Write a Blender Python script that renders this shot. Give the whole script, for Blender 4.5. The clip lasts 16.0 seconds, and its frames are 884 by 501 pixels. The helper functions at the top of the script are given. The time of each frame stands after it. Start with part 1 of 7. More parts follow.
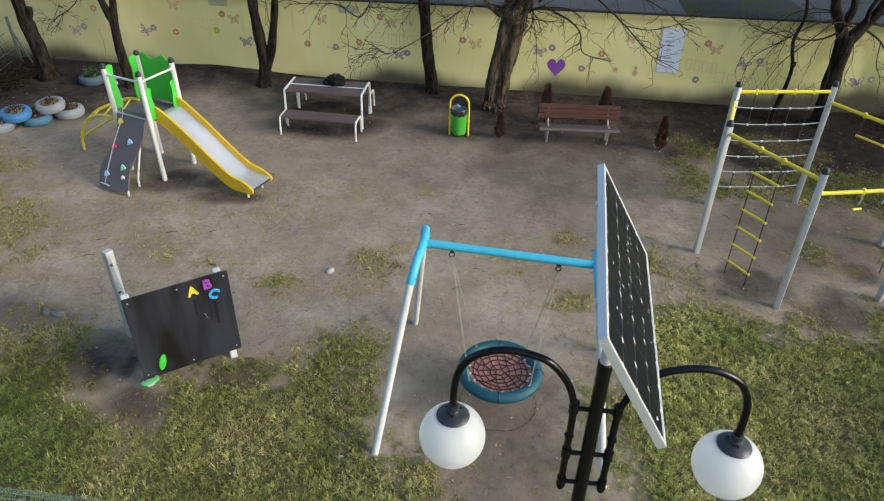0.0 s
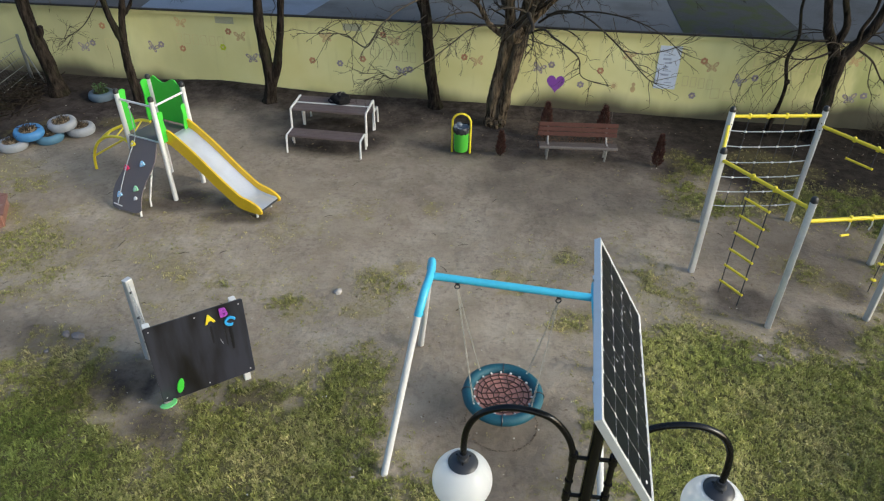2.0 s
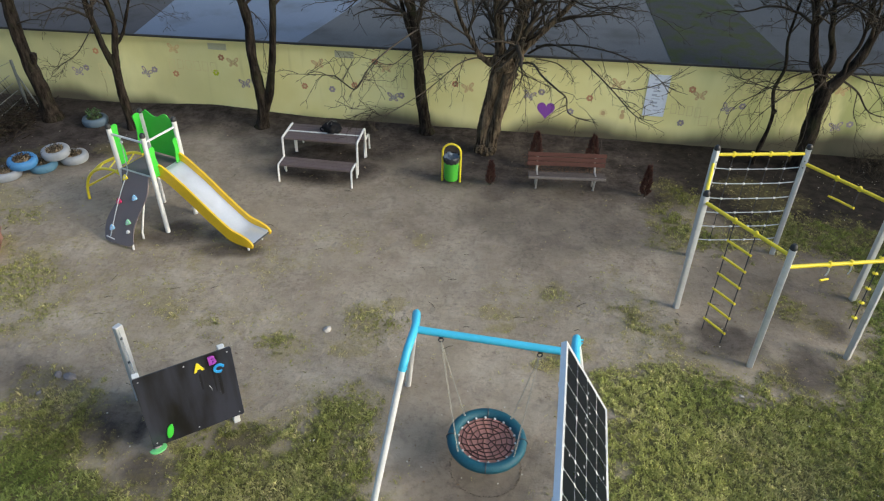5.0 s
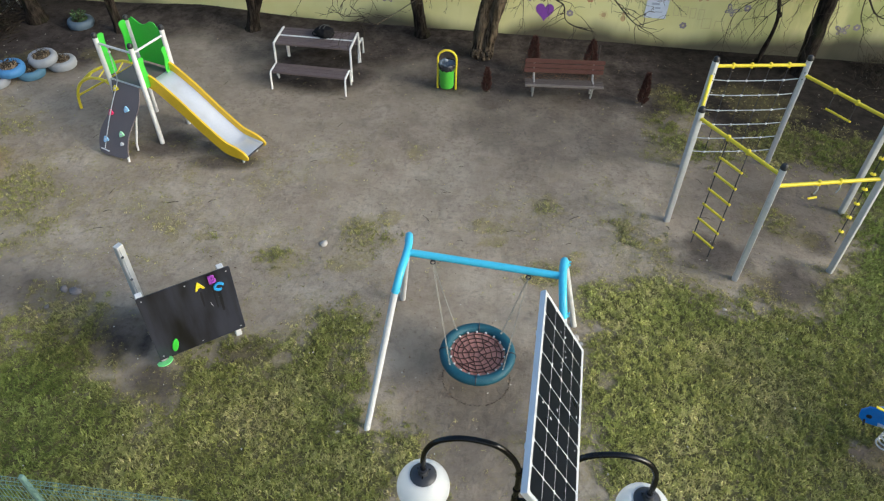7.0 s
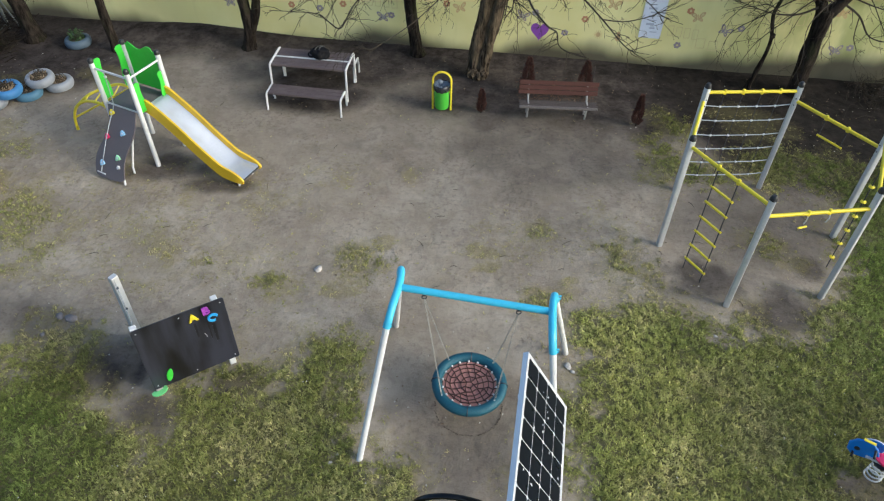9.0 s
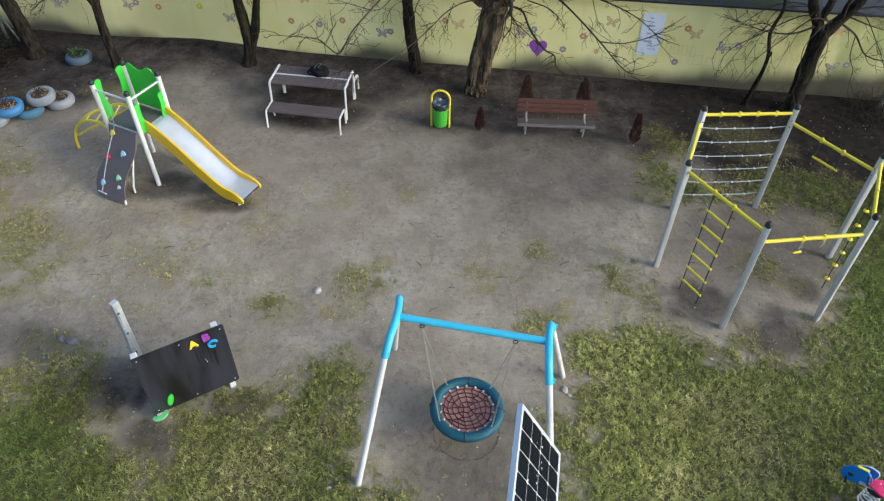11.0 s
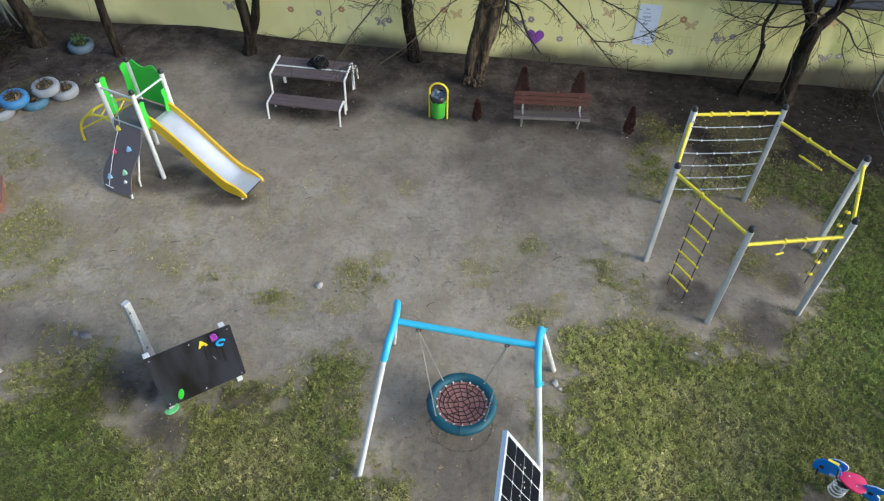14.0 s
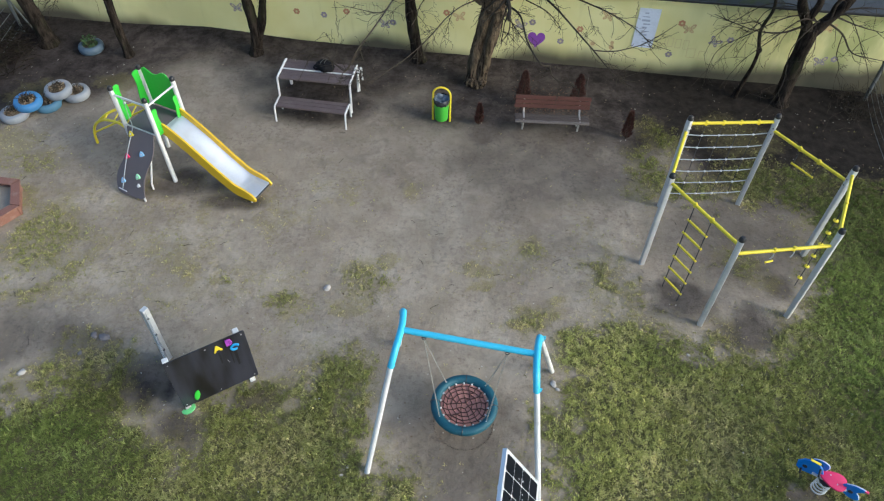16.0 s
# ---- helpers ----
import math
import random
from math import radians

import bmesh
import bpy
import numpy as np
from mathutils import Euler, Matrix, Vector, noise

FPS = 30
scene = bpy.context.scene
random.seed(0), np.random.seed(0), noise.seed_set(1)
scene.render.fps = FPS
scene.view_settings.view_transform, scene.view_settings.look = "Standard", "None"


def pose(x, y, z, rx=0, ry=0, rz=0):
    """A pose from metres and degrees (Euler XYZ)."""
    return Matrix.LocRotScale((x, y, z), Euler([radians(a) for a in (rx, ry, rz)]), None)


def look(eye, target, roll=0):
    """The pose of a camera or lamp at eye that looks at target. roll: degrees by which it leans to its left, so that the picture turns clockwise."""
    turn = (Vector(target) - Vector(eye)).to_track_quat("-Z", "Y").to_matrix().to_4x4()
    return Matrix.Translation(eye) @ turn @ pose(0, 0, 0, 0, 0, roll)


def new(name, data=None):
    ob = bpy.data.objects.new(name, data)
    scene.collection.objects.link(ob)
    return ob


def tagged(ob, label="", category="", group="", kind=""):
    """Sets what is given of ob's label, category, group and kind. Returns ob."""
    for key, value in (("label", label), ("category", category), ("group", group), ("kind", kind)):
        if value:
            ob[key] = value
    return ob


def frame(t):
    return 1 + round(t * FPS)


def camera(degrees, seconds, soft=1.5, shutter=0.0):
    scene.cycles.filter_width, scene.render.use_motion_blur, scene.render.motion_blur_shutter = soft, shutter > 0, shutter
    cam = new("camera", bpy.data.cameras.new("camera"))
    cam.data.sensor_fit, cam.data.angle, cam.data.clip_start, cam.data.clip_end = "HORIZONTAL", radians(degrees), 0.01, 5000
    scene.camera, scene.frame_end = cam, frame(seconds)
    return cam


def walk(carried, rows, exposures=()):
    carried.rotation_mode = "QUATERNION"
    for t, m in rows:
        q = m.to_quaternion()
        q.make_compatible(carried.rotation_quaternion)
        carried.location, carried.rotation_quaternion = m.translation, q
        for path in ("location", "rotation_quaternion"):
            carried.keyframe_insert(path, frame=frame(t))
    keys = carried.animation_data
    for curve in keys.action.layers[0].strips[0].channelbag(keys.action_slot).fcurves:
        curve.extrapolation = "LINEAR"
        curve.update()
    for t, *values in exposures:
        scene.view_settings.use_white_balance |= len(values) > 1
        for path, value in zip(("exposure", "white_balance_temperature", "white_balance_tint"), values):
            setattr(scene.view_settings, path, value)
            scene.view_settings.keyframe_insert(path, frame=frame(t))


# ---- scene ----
cam = camera(63.6, 16.0, 1.2)
PATH = [
    (0, (0.059, 0.008, 6.782), (0.071, 1.647, 5.637), 1.2),
    (0.5, (0.034, 0.015, 6.958), (0.047, 1.642, 5.795), 1.2),
    (1, (-0.002, 0.003, 7.112), (0.011, 1.63, 5.95), 1.2),
    (1.5, (-0.019, -0.033, 7.251), (-0.005, 1.596, 6.091), 1.1),
    (2, (-0.026, -0.069, 7.395), (-0.012, 1.56, 6.235), 1.1),
    (2.5, (-0.015, -0.085, 7.515), (0.0, 1.545, 6.356), 1.1),
    (3, (0.01, -0.107, 7.634), (0.025, 1.523, 6.476), 1.1),
    (3.5, (0.038, -0.102, 7.747), (0.053, 1.528, 6.589), 1.1),
    (3.7, (0.05, -0.078, 7.79), (0.066, 1.552, 6.631), 1.1),
    (5.2, (0.142, 0.232, 8.09), (0.163, 1.853, 6.92), 1.3),
    (5.8, (0.185, 0.325, 8.208), (0.209, 1.842, 6.905), 1.4),
    (6, (0.197, 0.357, 8.252), (0.22, 1.807, 6.874), 1.4),
    (6.5, (0.207, 0.356, 8.36), (0.23, 1.782, 6.957), 1.4),
    (7, (0.226, 0.339, 8.472), (0.25, 1.766, 7.071), 1.4),
    (7.5, (0.238, 0.361, 8.579), (0.262, 1.787, 7.177), 1.4),
    (8, (0.274, 0.427, 8.654), (0.298, 1.854, 7.253), 1.4),
    (8.5, (0.298, 0.506, 8.748), (0.323, 1.933, 7.348), 1.5),
    (9, (0.329, 0.584, 8.841), (0.353, 2.011, 7.441), 1.4),
    (9.5, (0.348, 0.712, 8.923), (0.372, 2.14, 7.523), 1.4),
    (11.4, (0.355, 0.785, 9.262), (0.379, 2.21, 7.859), 1.4),
    (11.8, (0.358, 0.783, 9.348), (0.381, 2.196, 7.933), 1.4),
    (12, (0.344, 0.777, 9.389), (0.369, 2.173, 7.957), 1.5),
    (12.5, (0.375, 0.814, 9.512), (0.399, 2.174, 8.047), 1.5),
    (13, (0.395, 0.848, 9.626), (0.42, 2.2, 8.152), 1.5),
    (13.5, (0.405, 0.888, 9.767), (0.429, 2.238, 8.291), 1.5),
    (14, (0.402, 0.9, 9.93), (0.426, 2.25, 8.455), 1.5),
    (14.5, (0.391, 0.891, 10.092), (0.415, 2.215, 8.593), 1.5),
    (15, (0.38, 0.919, 10.283), (0.402, 2.226, 8.769), 1.5),
    (15.5, (0.368, 0.927, 10.456), (0.39, 2.233, 8.941), 1.5),
    (16, (0.354, 0.916, 10.6), (0.375, 2.223, 9.086), 1.5),
]
walk(cam, [(t, look(eye, target, roll)) for t, eye, target, roll in PATH],
     exposures=[(0, 0.40, 5980, 3), (4, 0.45, 6020, 3), (9, 0.51, 5750, 3), (16, 0.54, 5580, 3)])

# ---- world, sun ----
world = bpy.data.worlds.new("sky")
scene.world = world
world.use_nodes = True
_nt = world.node_tree
_bg = _nt.nodes["Background"]
_sky = _nt.nodes.new("ShaderNodeTexSky")
_sky.sky_type, _sky.sun_disc = "NISHITA", False
_sky.sun_elevation, _sky.sun_rotation = radians(25), radians(112.4)
_sky.air_density, _sky.dust_density, _sky.ozone_density = 1.0, 4.0, 1.0
_nt.links.new(_sky.outputs[0], _bg.inputs[0])
_bg.inputs[1].default_value = 0.168

sun = new("sun", bpy.data.lights.new("sun", "SUN"))
sun.data.energy, sun.data.angle, sun.data.color = 0.88, radians(13), (1.0, 0.96, 0.90)
sun.matrix_world = look((9.2, -3.8, 4.65), (0, 0, 0))

# ---- materials ----


def material(name, low, high, rough=0.6, metal=0.0, grain=40.0, stain=2.0, bump=0.15, relief=0.004, dirt=(0.12, 0.10, 0.08), worn=0.25, coat=0.0, island=0.0, spread=(0.52, 0.75)):
    """Two tones mixed by fine grain, broad stains over them, and a little relief."""
    m = bpy.data.materials.new(name)
    m.use_nodes = True
    nt = m.node_tree
    out = nt.nodes["Principled BSDF"]
    co = nt.nodes.new("ShaderNodeTexCoord")
    oi = nt.nodes.new("ShaderNodeObjectInfo")
    shift = nt.nodes.new("ShaderNodeVectorMath")
    shift.operation = "MULTIPLY_ADD"
    shift.inputs[1].default_value = (1, 1, 1)
    nt.links.new(co.outputs["Object"], shift.inputs[0])
    nt.links.new(oi.outputs["Random"], shift.inputs[2])
    fine = nt.nodes.new("ShaderNodeTexNoise")
    fine.inputs["Scale"].default_value, fine.inputs["Detail"].default_value = grain, 6
    broad = nt.nodes.new("ShaderNodeTexNoise")
    broad.inputs["Scale"].default_value, broad.inputs["Detail"].default_value = stain, 5
    for n in (fine, broad):
        nt.links.new(shift.outputs[0], n.inputs["Vector"])
    mix = nt.nodes.new("ShaderNodeMix")
    mix.data_type = "RGBA"
    mix.inputs[6].default_value, mix.inputs[7].default_value = (*low, 1), (*high, 1)
    if island:
        geo = nt.nodes.new("ShaderNodeNewGeometry")
        add = nt.nodes.new("ShaderNodeMath")
        add.operation = "MULTIPLY_ADD"
        add.inputs[1].default_value = island
        nt.links.new(geo.outputs["Random Per Island"], add.inputs[0])
        sub = nt.nodes.new("ShaderNodeMath")
        sub.operation = "MULTIPLY_ADD"
        sub.inputs[1].default_value, sub.inputs[2].default_value = 1 - island, 0
        nt.links.new(fine.outputs[0], sub.inputs[0])
        nt.links.new(sub.outputs[0], add.inputs[2])
        nt.links.new(add.outputs[0], mix.inputs[0])
    else:
        nt.links.new(fine.outputs[0], mix.inputs[0])
    ramp = nt.nodes.new("ShaderNodeMapRange")
    ramp.inputs[1].default_value, ramp.inputs[2].default_value = spread
    ramp.inputs[4].default_value = worn
    nt.links.new(broad.outputs[0], ramp.inputs[0])
    over = nt.nodes.new("ShaderNodeMix")
    over.data_type = "RGBA"
    over.inputs[7].default_value = (*dirt, 1)
    nt.links.new(ramp.outputs[0], over.inputs[0])
    nt.links.new(mix.outputs[2], over.inputs[6])
    nt.links.new(over.outputs[2], out.inputs["Base Color"])
    out.inputs["Metallic"].default_value = metal
    gloss = nt.nodes.new("ShaderNodeMapRange")
    gloss.inputs[3].default_value, gloss.inputs[4].default_value = max(rough - 0.12, 0.03), min(rough + 0.15, 1)
    nt.links.new(broad.outputs[0], gloss.inputs[0])
    nt.links.new(gloss.outputs[0], out.inputs["Roughness"])
    out.inputs["Coat Weight"].default_value = coat
    if bump:
        b = nt.nodes.new("ShaderNodeBump")
        b.inputs["Strength"].default_value, b.inputs["Distance"].default_value = bump, relief
        nt.links.new(fine.outputs[0], b.inputs["Height"])
        nt.links.new(b.outputs[0], out.inputs["Normal"])
    return m


def shade(c, k):
    return tuple(min(v * k, 1) for v in c)


def paint(name, c, rough=0.4, worn=0.18, coat=0.0):
    return material(name, shade(c, 0.88), shade(c, 1.08), rough, 0, 25, 3.5, 0.08, 0.002, shade(c, 0.45), worn, coat)


M_GALV = material("galvanised_steel", (0.52, 0.53, 0.54), (0.66, 0.67, 0.68), 0.45, 0.35, 30, 4, 0.05, 0.002, (0.38, 0.37, 0.36), 0.4)
M_WHITE = paint("white_paint", (0.66, 0.66, 0.66), 0.4, 0.35)
M_BLUE = paint("sky_blue_paint", (0.085, 0.515, 0.745), 0.35, 0.12, 0.2)
M_YELLOW = paint("yellow_paint", (0.82, 0.66, 0.03), 0.4, 0.15, 0.1)
M_SLIDE_YELLOW = paint("yellow_plastic", (0.80, 0.51, 0.013), 0.4, 0.12, 0.1)
M_GREEN = paint("green_plastic", (0.075, 0.53, 0.045), 0.4, 0.15, 0.1)
M_BIN_GREEN = paint("bin_green", (0.10, 0.48, 0.05), 0.4, 0.2)
M_STEEL = material("slide_steel", (0.62, 0.65, 0.70), (0.72, 0.75, 0.80), 0.35, 0.55, 20, 2.5, 0.03, 0.001, (0.45, 0.45, 0.46), 0.35)
M_BLACK_PLASTIC = paint("black_plastic", (0.018, 0.018, 0.02), 0.45, 0.1)
M_LAMP_BLACK = paint("black_lamp_paint", (0.005, 0.005, 0.006), 0.22, 0.1, 0.0)
M_LAMP_BLACK.node_tree.nodes["Principled BSDF"].inputs["Specular IOR Level"].default_value = 0.35
M_CAPGREY = paint("dark_grey_cap", (0.035, 0.037, 0.045), 0.4, 0.1)


def opal_glass():
    """Thin milky shell: half the light goes on inside and lights the far side too."""
    m = material("opal_globe", (0.92, 0.925, 0.93), (0.95, 0.955, 0.96), 0.22, 0, 8, 2, 0, 0.001, (0.88, 0.88, 0.87), 0.12)
    nt = m.node_tree
    glow, mix = nt.nodes.new("ShaderNodeBsdfTranslucent"), nt.nodes.new("ShaderNodeMixShader")
    glow.inputs[0].default_value = (0.97, 0.975, 0.98, 1)
    mix.inputs[0].default_value = 0.55
    nt.links.new(nt.nodes["Principled BSDF"].outputs[0], mix.inputs[1])
    nt.links.new(glow.outputs[0], mix.inputs[2])
    nt.links.new(mix.outputs[0], nt.nodes["Material Output"].inputs[0])
    return m


M_GLOBE = opal_glass()
M_PHENOLIC = material("grey_brown_board", (0.098, 0.082, 0.088), (0.140, 0.118, 0.122), 0.55, 0, 90, 2.5, 0.1, 0.002, (0.16, 0.14, 0.13), 0.35)
M_DECK = material("deck_planks", (0.080, 0.062, 0.062), (0.145, 0.114, 0.114), 0.6, 0, 60, 3, 0.15, 0.003, (0.20, 0.17, 0.16), 0.35)
M_REDWOOD = material("red_stained_wood", (0.062, 0.026, 0.021), (0.118, 0.054, 0.043), 0.7, 0, 45, 4, 0.3, 0.004, (0.06, 0.03, 0.022), 0.5)
M_GREYWOOD = material("weathered_wood", (0.042, 0.034, 0.032), (0.125, 0.105, 0.098), 0.9, 0, 45, 5, 0.3, 0.004, (0.06, 0.05, 0.045), 0.5)
# paler copy of the weathered wood, painting the highlight on the seat's front edge
M_LITWOOD = material("lit_edge_wood", (0.085, 0.072, 0.066), (0.20, 0.175, 0.16), 0.9, 0, 45, 5, 0.3, 0.004, (0.07, 0.058, 0.05), 0.5)
M_SANDWOOD = material("sandbox_wood", (0.15, 0.062, 0.042), (0.26, 0.13, 0.095), 0.65, 0, 40, 5, 0.25, 0.003, (0.30, 0.24, 0.20), 0.55)
M_SAND = material("sand", (0.30, 0.25, 0.19), (0.40, 0.34, 0.27), 0.95, 0, 120, 6, 0.4, 0.01, (0.20, 0.16, 0.13), 0.4)


def chalk_board():
    """Dark board, wiped chalk hanging on it in upright streaks, whose blue tint paints in a sky sheen."""
    m = bpy.data.materials.new("blackboard")
    m.use_nodes = True
    nt = m.node_tree
    out = nt.nodes["Principled BSDF"]
    co = nt.nodes.new("ShaderNodeTexCoord")
    last = None
    for stretch, scale, low, high, most in (((5, 5, 1.0), 1.0, 0.40, 0.66, 0.8), ((3.2, 3.2, 0.55), 1.0, 0.40, 0.64, 0.85), ((14, 14, 1.6), 1.0, 0.5, 0.75, 0.45)):
        k = nt.nodes.new("ShaderNodeVectorMath")
        k.operation = "MULTIPLY"
        k.inputs[1].default_value = stretch
        nt.links.new(co.outputs["Object"], k.inputs[0])
        n = nt.nodes.new("ShaderNodeTexNoise")
        n.inputs["Scale"].default_value, n.inputs["Detail"].default_value = scale, 5
        nt.links.new(k.outputs[0], n.inputs["Vector"])
        r = nt.nodes.new("ShaderNodeMapRange")
        r.inputs[1].default_value, r.inputs[2].default_value, r.inputs[4].default_value = low, high, most
        nt.links.new(n.outputs[0], r.inputs[0])
        x = nt.nodes.new("ShaderNodeMix")
        x.data_type = "RGBA"
        nt.links.new(r.outputs[0], x.inputs[0])
        if last is None:
            x.inputs[6].default_value = (0.009, 0.008, 0.008, 1)
        else:
            nt.links.new(last, x.inputs[6])
        x.inputs[7].default_value = (0.038, 0.040, 0.056, 1) if most != 0.45 else (0.010, 0.009, 0.010, 1)
        last = x.outputs[2]
    nt.links.new(last, out.inputs["Base Color"])
    out.inputs["Roughness"].default_value = 0.3
    return m


M_CHALK_SHEEN = chalk_board()
M_RUN = material("dark_run", (0.008, 0.008, 0.010), (0.016, 0.016, 0.019), 0.35, 0, 30, 6, 0, 0.001, (0.03, 0.03, 0.035), 0.3)


def clear_plastic():
    """Scratched clear sheet."""
    m = material("clear_plastic", (0.45, 0.50, 0.54), (0.60, 0.65, 0.69), 0.25, 0, 60, 4, 0.1, 0.001, (0.4, 0.44, 0.46), 0.3)
    nt = m.node_tree
    clear, mix = nt.nodes.new("ShaderNodeBsdfTransparent"), nt.nodes.new("ShaderNodeMixShader")
    mix.inputs[0].default_value = 0.28
    nt.links.new(clear.outputs[0], mix.inputs[1])
    nt.links.new(nt.nodes["Principled BSDF"].outputs[0], mix.inputs[2])
    nt.links.new(mix.outputs[0], nt.nodes["Material Output"].inputs[0])
    return m


M_CLEAR = clear_plastic()
M_PURPLE = paint("purple_plastic", (0.32, 0.06, 0.42))
M_HOLD_GREEN = paint("pale_green_plastic", (0.34, 0.66, 0.40))
M_HOLD_DISC = paint("mint_plastic", (0.20, 0.66, 0.22))
M_HOLD_BLUE = paint("pale_blue_plastic", (0.32, 0.55, 0.78))
M_LETTER_BLUE = paint("light_blue_plastic", (0.05, 0.35, 0.75))
M_NEST = material("teal_rope_ring", (0.005, 0.055, 0.082), (0.011, 0.105, 0.15), 0.6, 0, 60, 5, 0.6, 0.006, (0.05, 0.08, 0.085), 0.3)
M_NET_RED = material("dark_red_rope", (0.030, 0.012, 0.010), (0.065, 0.024, 0.020), 0.8, 0, 90, 6, 0.4, 0.003, (0.04, 0.02, 0.02), 0.3)


def mesh_cloth():
    """Fine red-brown mesh that lets half the light through."""
    m = material("red_mesh_cloth", (0.40, 0.175, 0.150), (0.52, 0.255, 0.220), 0.8, 0, 70, 6, 0.3, 0.003, (0.2, 0.12, 0.1), 0.3)
    nt = m.node_tree
    clear, mix = nt.nodes.new("ShaderNodeBsdfTransparent"), nt.nodes.new("ShaderNodeMixShader")
    mix.inputs[0].default_value = 0.9
    nt.links.new(clear.outputs[0], mix.inputs[1])
    nt.links.new(nt.nodes["Principled BSDF"].outputs[0], mix.inputs[2])
    nt.links.new(mix.outputs[0], nt.nodes["Material Output"].inputs[0])
    return m


M_MESH = mesh_cloth()
M_ROPE = material("black_rope", (0.020, 0.020, 0.024), (0.050, 0.050, 0.056), 0.8, 0, 150, 8, 0.4, 0.003, (0.05, 0.05, 0.05), 0.2)
M_ROPE_GREY = material("grey_rope", (0.30, 0.33, 0.36), (0.45, 0.48, 0.50), 0.75, 0, 150, 8, 0.4, 0.003, (0.2, 0.2, 0.2), 0.2)
M_CHAIN = material("steel_chain", (0.32, 0.30, 0.26), (0.46, 0.44, 0.39), 0.5, 0.2, 60, 6, 0, 0.001, (0.14, 0.11, 0.08), 0.3)


def bark(name, dark, pale, tint, grain=14.0):
    """Upright furrows: dark cracks between paler ridges, with a greenish tint in places."""
    m = bpy.data.materials.new(name)
    m.use_nodes = True
    nt = m.node_tree
    out = nt.nodes["Principled BSDF"]
    geo = nt.nodes.new("ShaderNodeNewGeometry")

    def noise_tex(scale, stretch, detail):
        k = nt.nodes.new("ShaderNodeVectorMath")
        k.operation = "MULTIPLY"
        k.inputs[1].default_value = (1, 1, stretch)
        nt.links.new(geo.outputs["Position"], k.inputs[0])
        n = nt.nodes.new("ShaderNodeTexNoise")
        n.inputs["Scale"].default_value, n.inputs["Detail"].default_value, n.inputs["Roughness"].default_value = scale, detail, 0.65
        nt.links.new(k.outputs[0], n.inputs["Vector"])
        return n.outputs[0]

    def mix(fac, low, high, most, a, b):
        r = nt.nodes.new("ShaderNodeMapRange")
        r.inputs[1].default_value, r.inputs[2].default_value, r.inputs[4].default_value = low, high, most
        nt.links.new(fac, r.inputs[0])
        x = nt.nodes.new("ShaderNodeMix")
        x.data_type = "RGBA"
        nt.links.new(r.outputs[0], x.inputs[0])
        for v, i in ((a, 6), (b, 7)):
            if isinstance(v, tuple):
                x.inputs[i].default_value = (*v, 1)
            else:
                nt.links.new(v, x.inputs[i])
        return x.outputs[2]

    ridges = noise_tex(grain, 0.22, 5)
    c = mix(ridges, 0.40, 0.62, 1.0, dark, pale)
    c = mix(noise_tex(3.0, 0.6, 4), 0.52, 0.70, 0.7, c, tint)
    nt.links.new(c, out.inputs["Base Color"])
    out.inputs["Roughness"].default_value = 0.95
    out.inputs["Specular IOR Level"].default_value = 0.1
    b = nt.nodes.new("ShaderNodeBump")
    b.inputs["Strength"].default_value, b.inputs["Distance"].default_value = 1.0, 0.05
    nt.links.new(ridges, b.inputs["Height"])
    nt.links.new(b.outputs[0], out.inputs["Normal"])
    return m


M_BARK = bark("dark_bark", (0.008, 0.0062, 0.005), (0.042, 0.033, 0.026), (0.030, 0.032, 0.015))
M_BARK_LIGHT = bark("furrowed_bark", (0.018, 0.013, 0.009), (0.170, 0.130, 0.088), (0.088, 0.072, 0.045), 12.0)
M_TWIG = material("twig_bark", (0.022, 0.017, 0.013), (0.068, 0.055, 0.040), 0.85, 0, 30, 4, 0.3, 0.004, (0.08, 0.08, 0.05), 0.4)
M_DEAD_NEEDLES = material("dead_needles", (0.045, 0.017, 0.012), (0.115, 0.046, 0.032), 0.9, 0, 30, 6, 0, 0.01, (0.05, 0.03, 0.02), 0.3, island=0.7)
M_TYRE_WHITE = paint("white_tyre_paint", (0.265, 0.280, 0.305), 0.6, 0.5)
M_TYRE_BLUE = paint("blue_tyre_paint", (0.065, 0.21, 0.44), 0.55, 0.5)
M_TYRE_GREY = paint("grey_tyre_paint", (0.075, 0.11, 0.15), 0.65, 0.5)
M_TYRE_TEAL = paint("faded_blue_tyre_paint", (0.08, 0.18, 0.27), 0.6, 0.5)
M_PLANTER_SOIL = material("planter_soil", (0.05, 0.038, 0.028), (0.13, 0.10, 0.07), 0.95, 0, 60, 8, 0.8, 0.02, (0.04, 0.03, 0.025), 0.4)
M_NEEDLE_LITTER = material("rusty_needles", (0.11, 0.052, 0.026), (0.22, 0.115, 0.062), 0.9, 0, 30, 6, 0, 0.01, (0.06, 0.035, 0.02), 0.3, island=0.7)
M_LEAF_BROWN = material("dry_leaves", (0.09, 0.055, 0.03), (0.36, 0.28, 0.18), 0.8, 0, 30, 8, 0, 0.002, (0.10, 0.06, 0.03), 0.3, island=0.9)
M_LEAF_GREEN = material("green_leaves", (0.025, 0.060, 0.018), (0.07, 0.14, 0.035), 0.6, 0, 30, 8, 0, 0.002, (0.03, 0.04, 0.01), 0.3, island=0.9)
M_STONE = material("pale_stone", (0.30, 0.28, 0.26), (0.52, 0.49, 0.45), 0.85, 0, 40, 5, 0.5, 0.01, (0.2, 0.17, 0.14), 0.4)
M_RAG = material("dirty_grey_stone", (0.10, 0.095, 0.10), (0.24, 0.22, 0.22), 0.9, 0, 30, 8, 0.6, 0.01, (0.08, 0.065, 0.05), 0.5)
